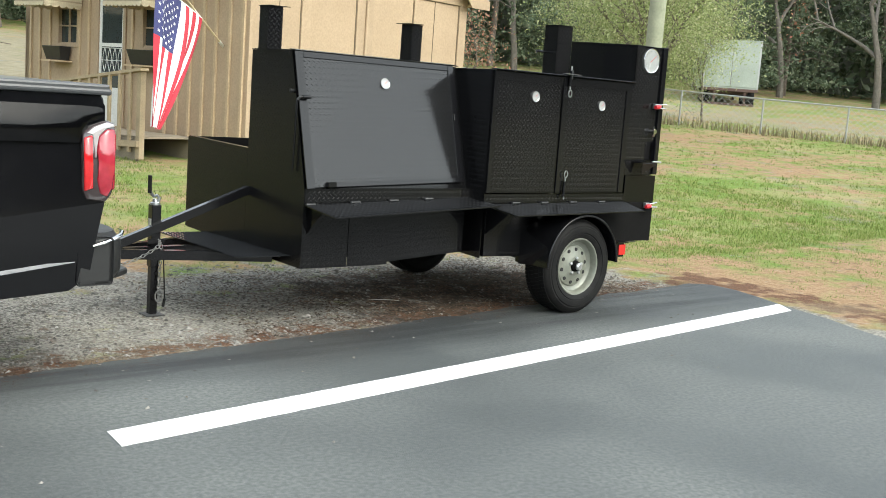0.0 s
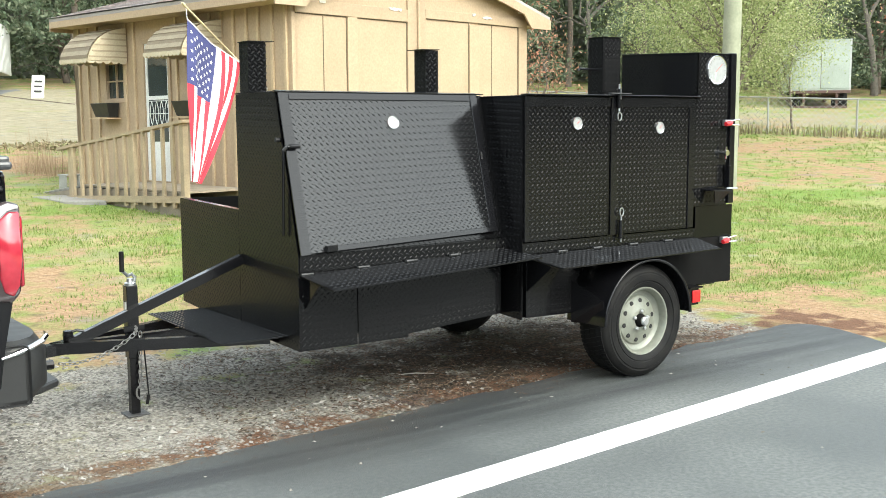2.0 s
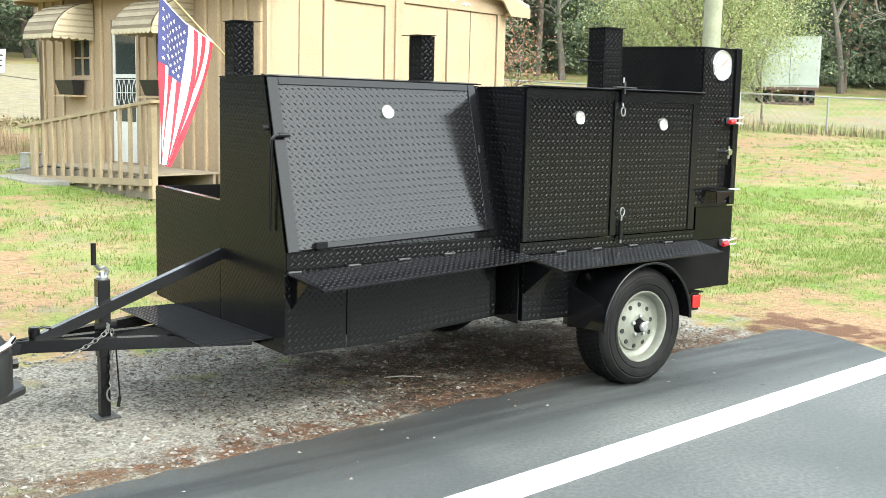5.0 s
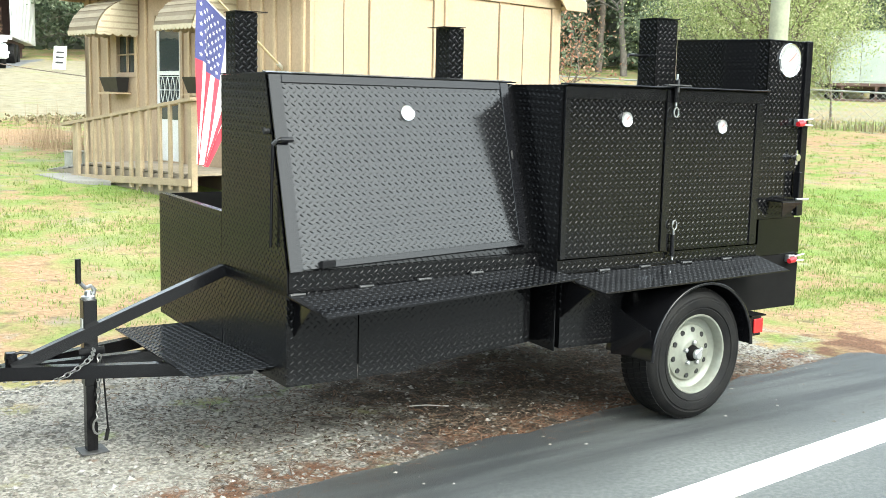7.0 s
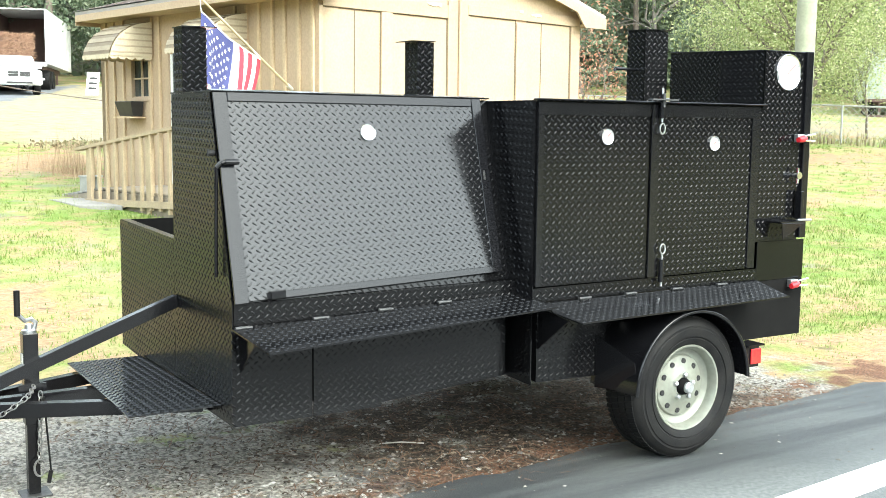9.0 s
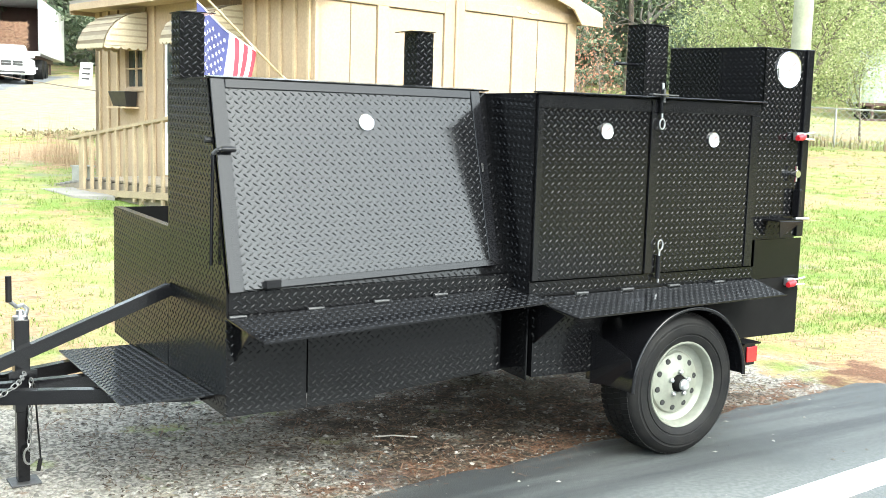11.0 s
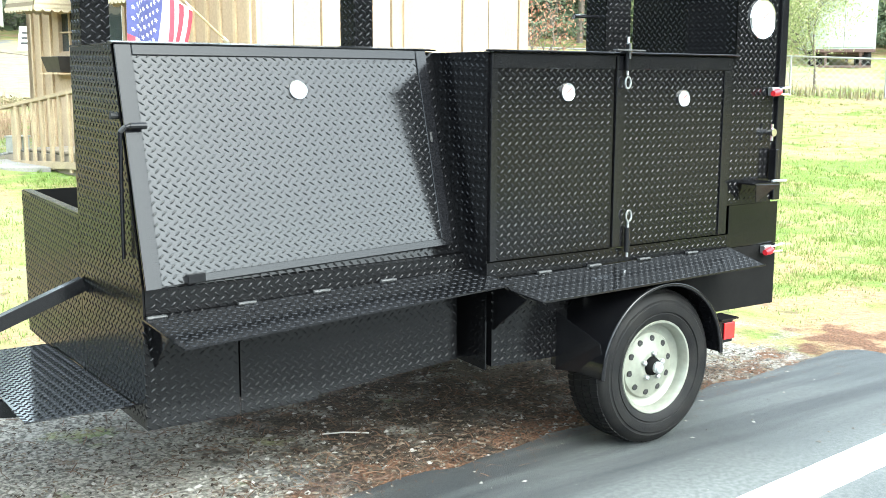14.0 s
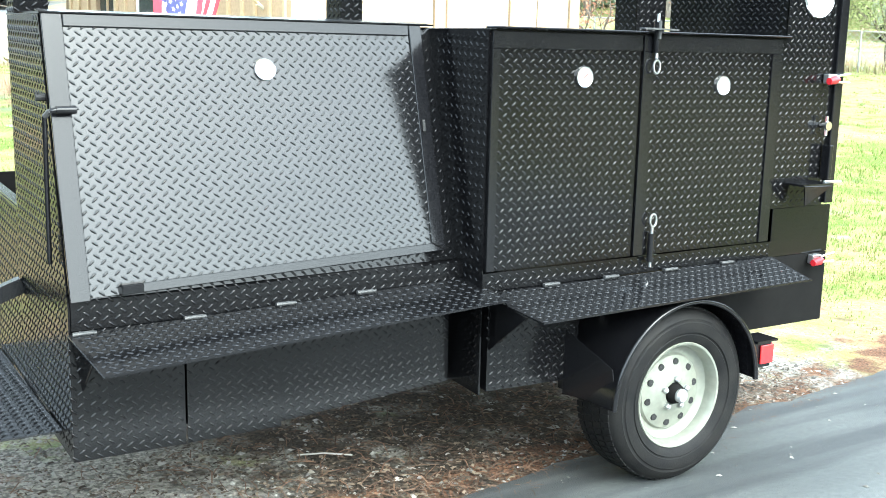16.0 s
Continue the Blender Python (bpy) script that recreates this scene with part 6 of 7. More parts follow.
def truck_wheel(x, y, o):
    bm = B()
    prof = [(0.23, 0.0), (0.26, -0.015), (0.33, -0.025), (0.375, -0.012), (0.392, 0.02), (0.395, 0.06), (0.395, 0.2), (0.38, 0.24), (0.3, 0.26), (0.23, 0.25)]
    lathe(bm, [(r, -o * a) for r, a in prof], (x, y, 0.395), "y", 48)
    t = part("wheel", bm, RUBBER, truck, "black tyre on a dark alloy wheel", smooth=30)
    bm = B()
    lathe(bm, [(0.232, -o * 0.01), (0.225, o * 0.004), (0.20, -o * 0.03), (0.07, -o * 0.045), (0.06, -o * 0.02), (0.001, -o * 0.018)], (x, y, 0.395), "y", 40)
    part("rim", bm, COVER, t, smooth=30)


for x in (WHX * 0.921, -2.54):
    truck_wheel(x, TY0 + 0.02, -1)
    truck_wheel(x, TY1 - 0.02, 1)


# ---------------------------------------------------------------- beyond the lawn
BARK = material("grey_brown_bark", (0.16, 0.13, 0.105), 0.9, spots=(0.09, 0.075, 0.06), scale=6, amount=0.8, bump=0.8, bump_scale=30)
PALEBARK = material("pale_grey_bark", (0.175, 0.155, 0.13), 0.9, spots=(0.11, 0.095, 0.08), scale=6, amount=0.8, bump=0.6, bump_scale=30)
POLEWOOD = material("grey_green_pole", (0.29, 0.30, 0.215), 0.9, spots=(0.21, 0.225, 0.155), scale=3, amount=0.7, bump=0.4, bump_scale=25)
# Needle colours are lightened and greyed to paint in distance haze.
HAZEPINE = island_material("hazed_pine_foliage", [(0.07, 0.10, 0.062), (0.10, 0.135, 0.08), (0.135, 0.165, 0.10), (0.17, 0.19, 0.13)], 0.8, 0.2)
# Darkened foliage for the unseen thicket, to keep plate reflections dark.
SHADEWOOD = island_material("darkened_thicket", [(0.016, 0.024, 0.014), (0.028, 0.042, 0.022), (0.045, 0.06, 0.032)], 0.8)
SPRING = island_material("spring_leaf", [(0.16, 0.21, 0.075), (0.25, 0.30, 0.115), (0.33, 0.37, 0.17), (0.44, 0.44, 0.26)], 0.7, 0.35)
REDBUD = island_material("reddish_twig", [(0.22, 0.09, 0.06), (0.34, 0.17, 0.11), (0.30, 0.2, 0.13), (0.42, 0.26, 0.18)], 0.8, 0.2)
BALE = material("pine_straw_bale", (0.26, 0.155, 0.10), 0.95, spots=(0.17, 0.095, 0.06), scale=9, amount=0.9, bump=0.8, bump_scale=60, per_piece=0.12)
VANWHITE = material("white_van_panel", (0.62, 0.63, 0.62), 0.4, spots=(0.52, 0.53, 0.50), scale=0.8, amount=0.5, bump=0.05)
VANGREY = material("weathered_van_panel", (0.36, 0.40, 0.36), 0.6, spots=(0.25, 0.29, 0.24), scale=0.6, amount=0.8, bump=0.05)
VANDARK = material("dark_van_inside", (0.10, 0.06, 0.05), 0.8, scale=2)
GALV = material("galvanised_wire", (0.45, 0.46, 0.46), 0.45, metal=0.8, scale=20)


def leaves(V, F, centre, spread, count, size, rng, flat=1.0):
    """A clump of small leaf quads about a centre."""
    for _ in range(count):
        d = rng.normal(0, 1, 3) * spread * np.array([1, 1, flat])
        p = centre + d
        a, b_ = rng.normal(0, 1, 3), rng.normal(0, 1, 3)
        a /= np.linalg.norm(a)
        b_ -= a * (a @ b_)
        b_ /= np.linalg.norm(b_)
        s = size * (0.5 + rng.rand())
        k = len(V)
        V += [p - a * s, p + b_ * s * 0.45, p + a * s, p - b_ * s * 0.45]
        F.append((k, k + 1, k + 2, k + 3))


def limb(bm, p, d, length, r, depth, rng, tips, bend=0.35, split=3):
    """A branch that tapers and forks; its ends are gathered in tips."""
    pts, q, dirn = [Vector(p)], Vector(p), Vector(d).normalized()
    for i in range(4):
        dirn = (dirn + Vector(rng.normal(0, 0.13, 3)) * bend * 2).normalized()
        q = q + dirn * length / 4
        pts.append(q.copy())
    tube(bm, pts, [r * (1 - 0.14 * i) for i in range(5)], 6 if depth > 1 else 4, cap=False)
    if depth == 0:
        tips.append(q)
        tips.append(pts[2])
        return
    for k in range(split):
        a = rng.rand() * 6.28
        o = dirn.orthogonal().normalized()
        side = (math.cos(a) * o + math.sin(a) * dirn.cross(o))
        nd = (dirn * 0.75 + side * (0.5 + 0.4 * rng.rand()) + Vector((0, 0, 0.18))).normalized()
        limb(bm, pts[2 + k % 3], nd, length * (0.6 + 0.2 * rng.rand()), r * 0.55, depth - 1, rng, tips, bend, split)


def leafy_tree(name, at, height, depth, mat, bark, per_tip, size, spread, seed, label, r=0.16, split=3, lean=(0, 0), stem=0.45):
    rng = np.random.RandomState(seed)
    t = thing(name, at, local=True, label=label, category="tree")
    bm = B()
    tips = []
    limb(bm, (0, 0, -0.2), (lean[0], lean[1], 1), height * stem, r, depth, rng, tips, split=split)
    part("trunk", bm, bark, t, smooth=60)
    if per_tip:
        V, F = [], []
        for p in tips:
            leaves(V, F, np.array(p), spread, per_tip, size, rng)
        raw("crown", V, F, mat, t)
    return t


def pine(seed, height, bare):
    """A pine: a straight trunk, bare below, with whorls of drooping needle clumps above."""
    rng = np.random.RandomState(seed)
    t = thing("pine_tree", (0, 0, 0), local=True, label="tall dark green pine at the wood's edge", category="tree", group="pines of the wood")
    bm = B()
    pts = [Vector((0.15 * math.sin(i), 0.15 * math.cos(i * 1.7), height * i / 8 - 0.3)) for i in range(9)]
    tube(bm, pts, [0.24 * (1 - i / 9.5) for i in range(9)], 8)
    for i in range(26):
        h = height * (bare + (1 - bare) * rng.rand())
        a = rng.rand() * 6.28
        ln = (1 - (h / height)) * height * 0.26 + 0.7
        tube(bm, [(0, 0, h), (math.cos(a) * ln * 0.5, math.sin(a) * ln * 0.5, h + 0.1 * ln), (math.cos(a) * ln, math.sin(a) * ln, h - 0.05 * ln)], [0.05, 0.035, 0.012], 4)
    part("trunk", bm, BARK, t, smooth=60)
    V, F = [], []
    for i in range(150):
        u = rng.rand()
        h = height * (bare + (1 - bare) * u)
        ln = ((1 - u) * height * 0.24 + 0.5) * math.sqrt(rng.rand())
        a = rng.rand() * 6.28
        leaves(V, F, np.array([math.cos(a) * ln, math.sin(a) * ln, h - 0.08 * ln]), 0.40, 40, 0.13, rng, 0.6)
    raw("crown", V, F, HAZEPINE, t)
    return t


def far_woods():
    kinds = [pine(21, 15, 0.22), pine(22, 18, 0.38), pine(23, 12, 0.08)]
    bare_t = leafy_tree("bare_tree", (0, 0, 0), 14, 4, REDBUD, PALEBARK, 3, 0.10, 0.35, 31, "tall grey hardwood with few spring buds", r=0.24)
    tagged(bare_t, group="bare hardwoods of the wood")
    kinds.append(bare_t)
    rng = np.random.RandomState(77)
    places = []
    for ring, (d0, d1, step) in enumerate(((63, 68, 4.2), (70, 77, 4.4))):
        for deg in np.arange(-40, 78, step * 0.9):
            places.append((deg + rng.uniform(-1, 1), rng.uniform(d0, d1)))
        first = {}
    for deg, d in places:
        a = radians(deg)
        x, y = 2 + d * math.sin(a), 2 + d * math.cos(a)
        k = int(rng.choice(4, p=[0.36, 0.28, 0.2, 0.16]))
        z = min(ground_z(x, y), 4.5 + 0.01 * max(x, y)) - 0.1
        m = pose(x, y, z, 0, 0, rng.rand() * 360)
        if k not in first:
            first[k] = True
            kinds[k].matrix_world = m
        else:
            copy_thing(kinds[k], m)


far_woods()


def thicket():
    """The wood behind the first trees: one uneven mass of foliage, its far side coloured with haze."""
    rng = np.random.RandomState(5)
    V, F, V2, F2 = [], [], [], []
    for i in range(9800):
        # Every fourth clump stands out of view, added for the plates to reflect.
        behind = i % 4 == 0
        deg = rng.uniform(-45, 94) if not behind else rng.uniform(93, 320)
        d = rng.uniform(78, 84) if not behind else rng.uniform(46, 50)
        a = radians(deg)
        x, y = 2 + d * math.sin(a), 2 + d * math.cos(a)
        top = (15 + 4 * fbm(deg, 0, 0.12, 2.0)) if not behind else (9 + 2 * fbm(deg, 0, 0.1, 4.0))
        z = min(ground_z(x, y), 4.5 + 0.01 * max(x, y)) + top * rng.rand() ** 0.9
        leaves(V2 if behind else V, F2 if behind else F, np.array([x, y, z]), 0.8, 12, 0.34, rng, 0.8)
    raw("far_thicket", V, F, HAZEPINE, label="dense dark green wood in the distance", kind="stuff")
    raw("unseen_thicket", V2, F2, SHADEWOOD, label="unseen dark thicket added across the lot", kind="stuff")


thicket()
# Pale grey-green base carries the haze over the farthest trees.
HAZEWOODS = material("hazed_wood_backdrop", (0.20, 0.215, 0.18), 1.0, spots=(0.12, 0.13, 0.105), scale=0.35, amount=1.0, bump=0.0, bump_scale=1.5)
# Backdrop colour for the added ring out of view, dark in reflections.
DARKWOODS = material("unseen_dark_backdrop", (0.022, 0.03, 0.02), 1.0, spots=(0.012, 0.016, 0.011), scale=0.35, amount=1.0, bump=0.0, bump_scale=1.5)
for d, top, a0, a1, mat, label in ((86, 17, -60, 100, HAZEWOODS, "wood far behind the first trees, lightened with painted haze"), (52, 11, 92, 325, DARKWOODS, "unseen dark wood added across the lot")):
    bm = B()
    prev = None
    for deg in np.arange(a0, a1 + 1, 1.5):
        a = radians(deg)
        x, y = 2 + d * math.sin(a), 2 + d * math.cos(a)
        z = min(ground_z(x, y), 4.5 + 0.01 * max(x, y))
        h = top * (0.8 + 0.25 * fbm(deg, 1, 0.3, 6.0))
        cur = (bm.verts.new((x, y, z - 1)), bm.verts.new((x + 0.1, y, z + h)))
        if prev:
            bm.faces.new((prev[0], cur[0], cur[1], prev[1]))
        prev = cur
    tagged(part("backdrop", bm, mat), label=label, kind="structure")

# flowering tree, shrubs and pole by the fence
leafy_tree("spring_tree", (24.3, 19.6, ground_z(24.3, 19.6)), 7.6, 4, SPRING, BARK, 72, 0.036, 0.66, 41, "spreading tree in pale yellow-green spring leaf by a fence", r=0.14, split=4, stem=0.38)
leafy_tree("spring_tree", (27.6, 23.6, ground_z(27.6, 23.6)), 7.4, 4, SPRING, BARK, 60, 0.036, 0.7, 43, "smaller many-stemmed tree in pale spring leaf by a fence", r=0.08, split=4, stem=0.34)
leafy_tree("spring_tree", (31.5, 23.0, ground_z(31.5, 23.0)), 6.2, 4, SPRING, BARK, 26, 0.036, 0.5, 47, "thin-leaved young tree in pale spring leaf by a fence", r=0.05, split=4, stem=0.3)
for i, (x, y, h) in enumerate(((19.5, 22.0, 3.4), (20.8, 24.5, 3.9), (17.8, 24.6, 3.0))):
    leafy_tree("red_shrub", (x, y, ground_z(x, y)), h, 3, REDBUD, BARK, 12, 0.045, 0.34, 50 + i, "bare reddish brown shrub behind the cabin", r=0.05, split=4)
bm = B()
PX, PY = 16.24, 13.25
tube(bm, [(PX, PY, ground_z(PX, PY) - 0.3), (PX + 0.05, PY, 5.0), (PX + 0.08, PY, 9.5)], [0.165, 0.15, 0.125], 16)
tagged(part("utility_pole", bm, POLEWOOD, None, "weathered grey-green wooden utility pole", smooth=50), category="pole")


def mesh_fence():
    f = thing("chain_fence", (30.5, 19.5, ground_z(30.5, 19.5)), label="grey chain-link fence with a top rail along the lawn", category="fence")
    d = Vector((0.53, -0.85, 0)).normalized()
    o = Vector((30.5, 19.5, 0)) - d * 16
    n = 16
    tops = []
    for i in range(n + 1):
        p = o + d * (2.6 * i)
        z = ground_z(p.x, p.y)
        bm = B()
        tube(bm, [(p.x, p.y, z - 0.05), (p.x, p.y, z + 1.14)], 0.03, 8)
        part("fence_post", bm, GALV, f)
        tops.append(Vector((p.x, p.y, z + 1.12)))
    bm = B()
    tube(bm, tops, 0.025, 6)
    part("top_rail", bm, GALV, f)
    V, F = [], []
    for i in range(n):
        a, b_ = tops[i], tops[i + 1]
        for s in (-1, 1):
            for k in range(-6, 14):
                p0, p1 = k / 13.0, (k + 6) / 13.0
                q = []
                for t, h in ((p0, 0.0), (p1, 1.0)):
                    if t < 0:
                        h = (0 - p0) / (p1 - p0)
                        t = 0
                    if t > 1:
                        h = (1 - p0) / (p1 - p0)
                        t = 1
                    if s < 0:
                        h = 1 - h
                    q.append(a.lerp(b_, t) - Vector((0, 0, 1.1 * (1 - h))))
                if (q[0] - q[1]).length < 0.05:
                    continue
                m = len(V)
                w = Vector((0, 0, 0.006))
                V += [q[0] - w, q[1] - w, q[1] + w, q[0] + w]
                F.append((m, m + 1, m + 2, m + 3))
    raw("wire_mesh", V, F, GALV, f)


mesh_fence()


DRYWEED = island_material("dry_weed", [(0.13, 0.105, 0.06), (0.20, 0.165, 0.095), (0.27, 0.235, 0.14), (0.17, 0.19, 0.08)], 0.9)


def weeds():
    rng = np.random.RandomState(15)
    V, F = [], []
    d = np.array([0.53, -0.85])
    for _ in range(2600):
        t = rng.uniform(-17, 26)
        p = np.array([30.5, 19.5]) + d * t + np.array([0.85, 0.53]) * rng.normal(-0.2, 0.35)
        z = ground_z(*p)
        h = 0.2 + 0.45 * rng.rand() * (0.5 + 0.5 * fbm(t, 0, 0.5, 3.0))
        a = rng.rand() * 6.28
        w = 0.02
        k = len(V)
        V += [(p[0] - w * math.sin(a), p[1] + w * math.cos(a), z), (p[0] + w * math.sin(a), p[1] - w * math.cos(a), z), (p[0] + 0.25 * h * math.cos(a), p[1] + 0.25 * h * math.sin(a), z + h)]
        F.append((k, k + 1, k + 2))
    raw("dry_weeds", V, F, DRYWEED, label="dry brown weeds along the fence", kind="stuff")
    V, F = [], []
    for _ in range(700):
        x, y = 8.8 + rng.normal(0, 0.8), 27.0 + rng.normal(0, 0.35)
        leaves(V, F, np.array([x, y, ground_z(x, y) + 0.12 * rng.rand()]), 0.05, 2, 0.05, rng, 0.4)
    raw("leaf_heap", V, F, DRYWEED, label="low heap of dead leaves at the lawn's edge", kind="stuff")


weeds()


def van_trailer(name, at, turn, length, width, height, deck, open_end, label, skin=None):
    """A box semi-trailer on legs and a tandem axle; its open end looks along -y of its own."""
    t = thing(name, at, turn, local=True, label=label, category="trailer")
    w = width / 2
    skin = skin or VANWHITE
    bm = B()
    for x0, x1, z0, z1 in ((-w, -w + 0.06, deck, deck + height), (w - 0.06, w, deck, deck + height), (-w + 0.06, w - 0.06, deck + height - 0.05, deck + height), (-w + 0.06, w - 0.06, deck, deck + 0.08)):
        box(bm, x0, x1, 0.0, length, z0, z1)
    box(bm, -w + 0.06, w - 0.06, length - 0.06, length, deck + 0.08, deck + height - 0.05)
    part("body", bm, skin, t, "white ribbed panels")
    bm = B()
    box(bm, -w + 0.065, -w + 0.075, 0.03, length - 0.1, deck + 0.09, deck + height - 0.06)
    box(bm, w - 0.075, w - 0.065, 0.03, length - 0.1, deck + 0.09, deck + height - 0.06)
    box(bm, -w + 0.08, w - 0.08, length * 0.5, length * 0.5 + 0.02, deck + 0.09, deck + height - 0.06)
    part("lining", bm, VANDARK, t, "dark wooden lining")
    rib = None
    for i in range(int(length / 0.6)):
        for x in (-w - 0.006, w + 0.006):
            if rib is None:
                bm = B()
                box(bm, -0.006, 0.006, -0.02, 0.02, deck + 0.1, deck + height - 0.1)
                rib = to_mesh("rib", bm, skin)
            ob = new("rib", rib)
            ob.parent = t
            ob.location = (x, 0.32 + 0.6 * i, 0)
    if not open_end:
        for s in (-1, 1):
            bm = B()
            box(bm, min(s * 0.01, s * (w - 0.06)), max(s * 0.01, s * (w - 0.06)), -0.03, 0.0, deck + 0.08, deck + height - 0.06, 0.005)
            part("rear_door", bm, skin, t)
    for x in (-w, w - 0.08):
        bm = B()
        box(bm, x, x + 0.08, -0.03, 0.0, deck - 0.05, deck + height)
        part("door_post", bm, GALV, t)
    bm = B()
    box(bm, -w, w, -0.06, 0.0, deck - 0.14, deck, 0.01)
    for x in (-w * 0.55, w * 0.55):
        box(bm, x - 0.05, x + 0.05, -0.04, 0.02, deck - 0.75, deck - 0.14)
    box(bm, -w * 0.9, w * 0.9, -0.06, 0.0, deck - 0.80, deck - 0.70, 0.01)
    part("bumper", bm, VANDARK if skin is VANGREY else skin, t, "rear bumper bar")
    for y in (1.3, 2.6):
        for x in (-w + 0.28, w - 0.28):
            bm = B()
            lathe(bm, [(0.25, -0.25), (0.48, -0.24), (0.5, -0.1), (0.5, 0.1), (0.48, 0.24), (0.25, 0.25), (0.001, 0.2)], (x, y, 0.5), "x", 24)
            part("wheel", bm, RUBBER, t)
    bm = B()
    for x in (-w + 0.5, w - 0.5):
        box(bm, x - 0.06, x + 0.06, length - 2.6, length - 2.45, 0.05, deck)
    box(bm, -w + 0.4, w - 0.4, 0.5, length - 2, deck - 0.25, deck - 0.02)
    part("landing_leg", bm, VANDARK, t)
    return t


def bales(at, turn, cols, rows, deep, size, label):
    t = thing("straw_bale_stack", at, turn, local=True, label=label, category="bales")
    rng = np.random.RandomState(int(at[0] * 10))
    first = None
    for k in range(deep):
        for j in range(rows):
            for i in range(cols):
                if j == rows - 1 and rng.rand() < 0.3:
                    continue
                m = pose((i - cols / 2 + 0.5) * size[0] + rng.normal(0, 0.02), k * size[1], (j + 0.5) * size[2], 0, 0, rng.normal(0, 3))
                if first is None:
                    bm = B()
                    box(bm, -size[0] / 2 + 0.01, size[0] / 2 - 0.01, -size[1] / 2, size[1] / 2, -size[2] / 2 + 0.005, size[2] / 2 - 0.005, 0.05)
                    first = to_mesh("bale", bm, BALE)
                ob = new("bale", first)
                ob.parent = t
                ob.matrix_basis = m
    V, F = [], []
    w, h, d = cols * size[0] / 2, rows * size[2], size[1] / 2
    for _ in range(1500):
        p = np.array([rng.uniform(-w, w), -d - 0.04 * rng.rand(), rng.uniform(0.0, h)])
        if rng.rand() < 0.3:
            p = np.array([rng.uniform(-w, w), rng.uniform(-d, d), h * (0.92 + 0.12 * rng.rand())])
        a = rng.normal(0, 1, 3) * np.array([1, 0.35, 0.6])
        a *= (0.10 + 0.16 * rng.rand()) / np.linalg.norm(a)
        k = len(V)
        V += [p - a, p + np.array([0, -0.01, 0.016]), p + a, p - np.array([0, 0.0, 0.016])]
        F.append((k, k + 1, k + 2, k + 3))
    raw("loose_straw", V, F, BALE, t, kind="stuff")


zA = ground_z(7.5, 57.0)
van_trailer("box_trailer", (8.25, 56.5, zA), -16, 9.9, 2.6, 2.62, 1.26, True, "white box trailer with its rear doors open, full of straw bales")
bales((8.25, 57.6, zA + 1.35), -16, 5, 4, 1, (0.45, 0.9, 0.4), "stacked reddish pine straw bales inside a trailer")
van_trailer("box_trailer", (12.85, 57.0, zA + 0.1), -20, 9.9, 2.6, 2.62, 1.26, True, "white box trailer with its rear doors open, empty inside")


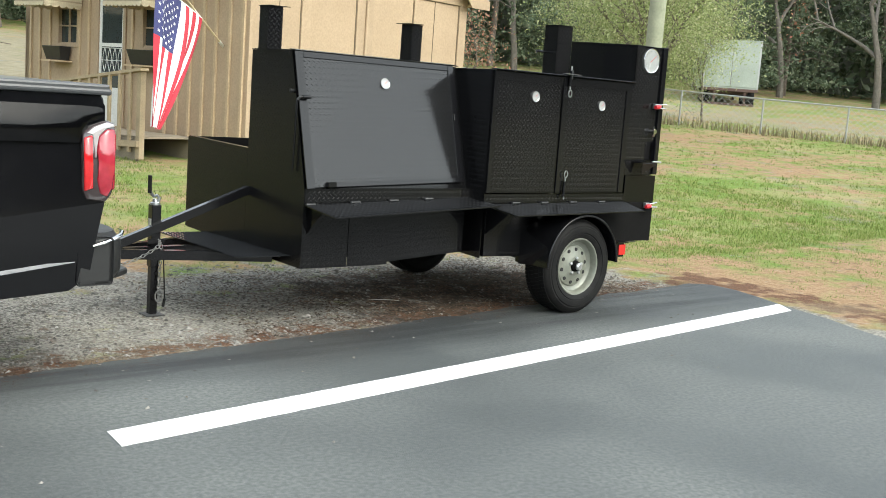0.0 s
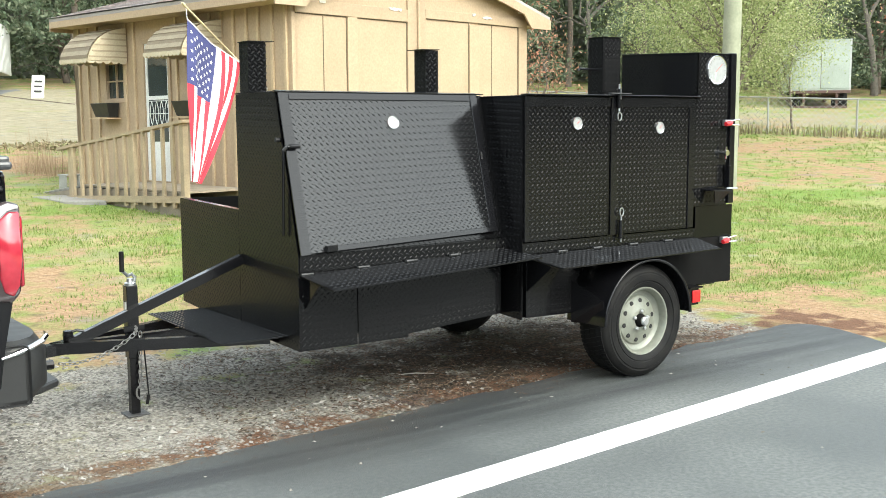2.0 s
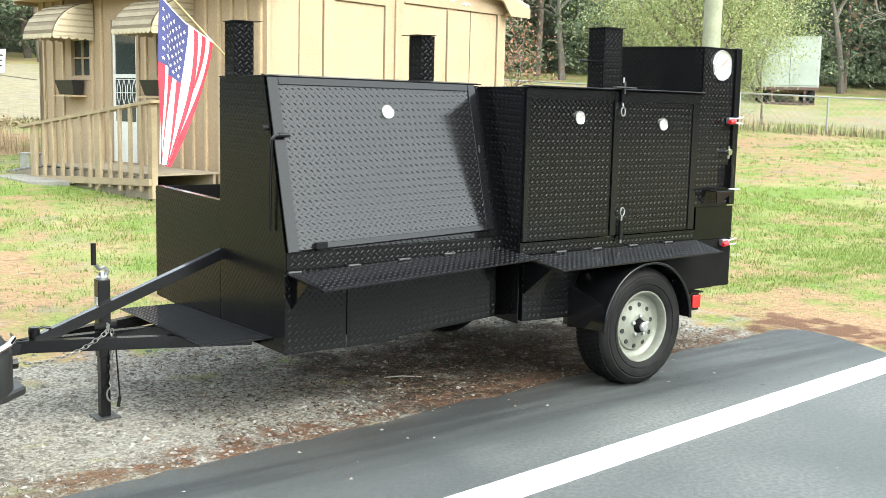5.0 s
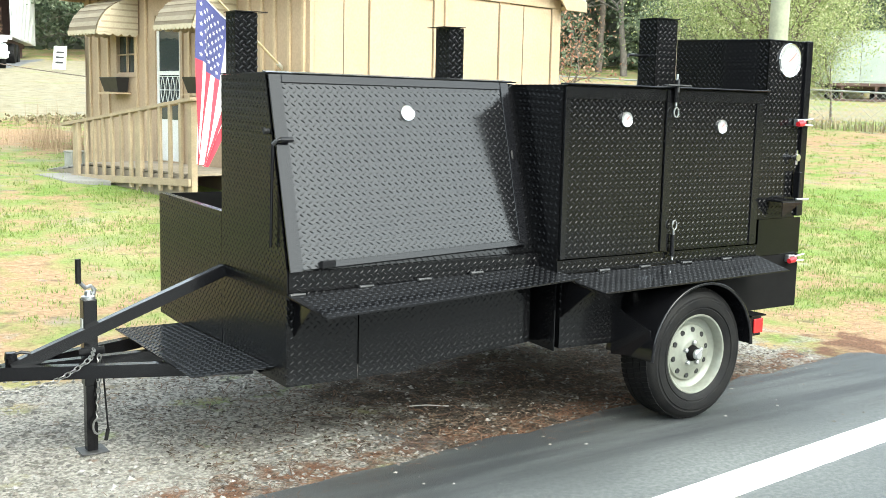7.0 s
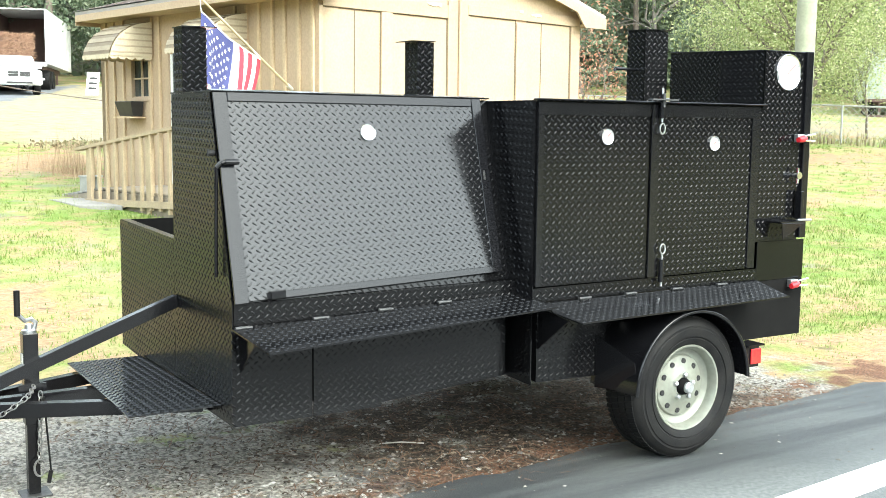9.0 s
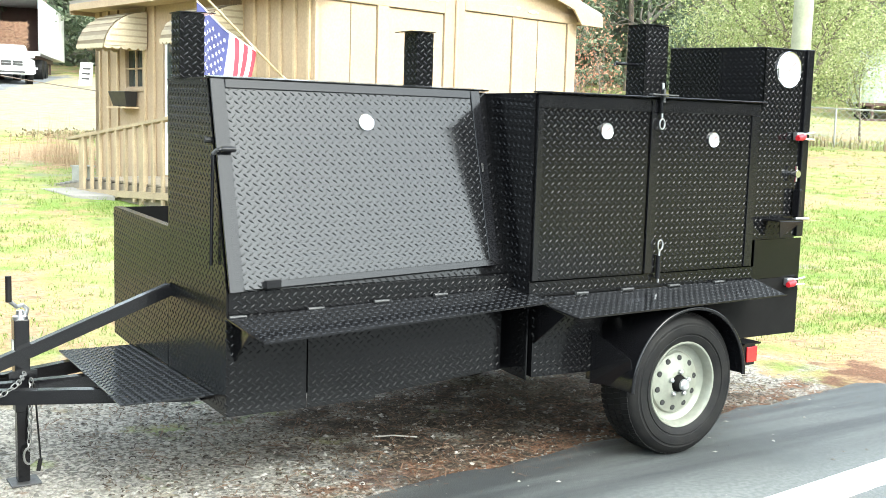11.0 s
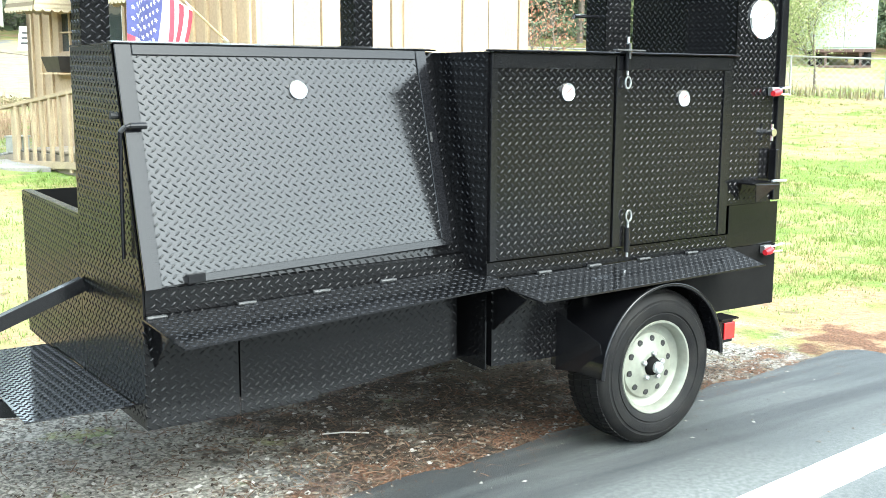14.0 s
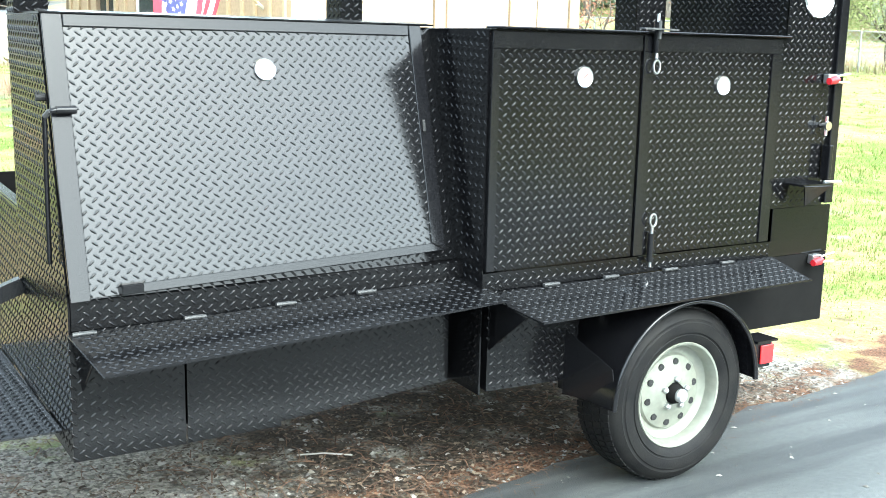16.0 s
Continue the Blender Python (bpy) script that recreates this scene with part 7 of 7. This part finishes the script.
def white_pickup():
    x0, y0 = 11.85, 52.0
    t = thing("white_pickup", (x0, y0, ground_z(x0, y0)), -3, local=True, label="white pickup truck loaded with straw bales, facing the lawn", category="truck")
    WP = material("white_car_paint", (0.80, 0.81, 0.81), 0.2, scale=2, amount=0.2, coat=1.0)
    bm = B()
    prof = [(0.0, 0.45), (-0.03, 0.75), (0.0, 1.08), (0.25, 1.14), (1.25, 1.22), (1.95, 1.84), (3.1, 1.90), (3.35, 1.30), (5.4, 1.28), (5.5, 0.5)]
    a = [bm.verts.new((-0.97 + 0.10 * smooth01(z, 1.2, 1.9), y, z)) for y, z in prof]
    b_ = [bm.verts.new((0.97 - 0.10 * smooth01(z, 1.2, 1.9), y, z)) for y, z in prof]
    for i in range(len(prof)):
        j = (i + 1) % len(prof)
        bm.faces.new((a[i], a[j], b_[j], b_[i]))
    fs = [bm.faces.new(a[::-1]), bm.faces.new(b_)]
    bmesh.ops.recalc_face_normals(bm, faces=bm.faces[:])
    bmesh.ops.bevel(bm, geom=bm.edges[:], offset=0.04, segments=2, affect="EDGES")
    part("body", bm, WP, t, "white body", smooth=40)
    bm = B()
    plate(bm, [(-0.80, 1.33, 1.27), (0.80, 1.33, 1.27), (0.74, 1.90, 1.79), (-0.74, 1.90, 1.79)], 0.02)
    for v in bm.verts:
        v.co.y -= 0.03
        v.co.z += 0.02
    part("windscreen", bm, SKYGLASS, t, "windscreen with the sky's brightness put in its colour")
    bm = B()
    for s in (-1, 1):
        for z in (0.88, 1.00):
            box(bm, 0.03 * s if s > 0 else -0.46, 0.46 if s > 0 else -0.03, -0.045, 0.0, z - 0.055, z + 0.055, 0.01)
    part("grille", bm, PLASTIC, t, "dark four-part grille")
    for s in (-1, 1):
        bm = B()
        box(bm, min(s * 0.55, s * 0.88), max(s * 0.55, s * 0.88), -0.035, 0.01, 0.86, 1.04, 0.02)
        part("headlight", bm, CLEARLENS, t)
        bm = B()
        box(bm, min(s * 0.98, s * 1.22), max(s * 0.98, s * 1.22), 1.5, 1.58, 1.26, 1.44, 0.03)
        part("mirror", bm, WP, t)
        bm = B()
        box(bm, min(s * 0.868, s * 0.93), max(s * 0.868, s * 0.93), 1.9, 3.0, 1.32, 1.74, 0.01)
        part("side_window", bm, GLASS, t)
        for y in (0.95, 4.5):
            bm = B()
            lathe(bm, [(0.24, -0.13), (0.38, -0.13), (0.4, -0.08), (0.4, 0.08), (0.38, 0.13), (0.24, 0.13), (0.001, 0.1)], (s * 0.86, y, 0.40), "x", 28)
            part("wheel", bm, RUBBER, t, smooth=30)
    bm = B()
    box(bm, -0.98, 0.98, -0.10, 0.05, 0.50, 0.72, 0.03)
    part("front_bumper", bm, WP, t)
    bm = B()
    box(bm, -0.55, 0.55, -0.105, -0.09, 0.52, 0.60, 0.005)
    part("air_intake", bm, PLASTIC, t)


white_pickup()
bales((12.05, 56.0, ground_z(11.85, 55.5) + 1.29), -3, 4, 4, 1, (0.60, 1.2, 0.35), "reddish pine straw bales stacked high on a pickup")
bales((11.4, 57.0, ground_z(11.0, 57.0)), 20, 4, 1, 2, (0.5, 0.5, 0.25), "loose reddish straw on the gravel")

# trailer by the far road on the other side
van_trailer("box_trailer", (43.9, 30.6, ground_z(43.9, 30.6) - 0.15), -50, 9.0, 2.6, 2.3, 0.95, False, "weathered grey-white box trailer parked behind trees by the road", VANGREY)


# sign board, leaning post and wire, saplings at the lawn's far edge
bm = B()
plate(bm, [(14.2, 50.0, ground_z(15, 50) + 0.1), (14.75, 50.0, ground_z(15, 50) + 0.1), (14.9, 50.2, ground_z(15, 50) + 1.1), (14.35, 50.2, ground_z(15, 50) + 1.1)], 0.05)
sg = thing("sign_board", (15.3, 50.0, ground_z(15.3, 50)), label="small white sign board leaning by the road", category="sign")
part("panel", bm, WHITE, sg)
bm = B()
for i in range(3):
    z = ground_z(15, 50) + 0.35 + 0.22 * i
    box(bm, 14.33 + 0.04 * i, 14.68 + 0.04 * i, 50.02 + 0.045 * i, 50.035 + 0.045 * i, z, z + 0.09)
part("text_bar", bm, PLASTIC, sg)
bm = B()
gx, gy = 4.4, 27.5
gz = ground_z(gx, gy)
tube(bm, [(gx, gy, gz - 0.1), (gx + 0.22, gy, gz + 1.72)], 0.018, 8)
wp = thing("wire_post", (gx, gy, gz), label="thin leaning steel post with a slack wire", category="post")
part("post", bm, BARK, wp, smooth=50)
bm = B()
tube(bm, sag((gx + 0.22, gy, gz + 1.68), (9.0, 27.0, gz + 1.02), 0.06), 0.011, 5)
tube(bm, sag((gx + 0.22, gy, gz + 1.68), (-3.0, 28.0, gz + 1.9), 0.05), 0.011, 5)
part("wire", bm, BARK, wp)
leafy_tree("sapling", (4.6, 30.5, ground_z(4.6, 30.5)), 1.7, 3, HAZEPINE, BARK, 60, 0.05, 0.16, 61, "small green cedar sapling by the wire", r=0.04)
leafy_tree("bare_tree", (3.6, 34.0, ground_z(3.6, 34.0)), 9.0, 4, REDBUD, PALEBARK, 0, 0.05, 0.2, 62, "bare grey tree with spreading twigs", r=0.12, lean=(0.25, 0))
# white tank unit beside the cabin
ac = thing("condenser_unit", (14.6, 16.4, ground_z(14.6, 16.4)), 11, local=True, label="white metal condenser unit on blocks by the cabin", category="appliance")
bm = B()
box(bm, -0.4, 0.4, -0.4, 0.4, 0.5, 1.35, 0.03)
part("casing", bm, WHITE, ac)
bm = B()
for i in range(7):
    box(bm, -0.34, 0.34, -0.412, -0.402, 0.6 + 0.1 * i, 0.63 + 0.1 * i)
part("louvre", bm, COVER, ac)
bm = B()
box(bm, -0.38, 0.38, -0.38, 0.38, -0.1, 0.5)
part("block", bm, CONCRETE, ac)

# low bench and dry stalks by the far corner of the cabin
FADED = material("faded_white_board", (0.32, 0.32, 0.29), 0.8, spots=(0.22, 0.22, 0.19), scale=5, amount=0.7, bump=0.2)
bx, by = 6.3, 18.7
bz = ground_z(bx, by)
bn = thing("low_bench", (bx, by, bz), 20, local=True, label="low weathered white bench on the grass by the ramp", category="bench")
bm = B()
box(bm, -0.15, 0.15, -0.11, 0.11, 0.235, 0.26, 0.006)
part("seat", bm, FADED, bn)
for sx in (-1, 1):
    bm = B()
    box(bm, sx * 0.125 - 0.014, sx * 0.125 + 0.014, -0.09, 0.09, -0.03, 0.235, 0.004)
    part("leg", bm, FADED, bn)


STALK = island_material("dry_stalk", [(0.22, 0.15, 0.09), (0.34, 0.24, 0.15), (0.42, 0.32, 0.21)], 0.9)


def dry_stalks():
    """Tall dead grass beside the cabin's far corner."""
    rng = np.random.RandomState(88)
    V, F = [], []
    for _ in range(420):
        x, y = 6.75 + rng.normal(0, 0.32), 21.8 + rng.normal(0, 0.6)
        z, h = ground_z(x, y) - 0.02, 0.25 + 0.8 * rng.rand() ** 2
        lean = rng.normal(0, 0.16, 2) * h
        a = rng.rand() * 3.14
        wx, wy = 0.0045 * math.cos(a), 0.0045 * math.sin(a)
        k = len(V)
        V += [(x - wx, y - wy, z), (x + wx, y + wy, z), (x + lean[0], y + lean[1], z + h)]
        F.append((k, k + 1, k + 2))
    raw("dry_stalks", V, F, STALK, label="tall dry reddish grass by the cabin corner", kind="stuff")


dry_stalks()
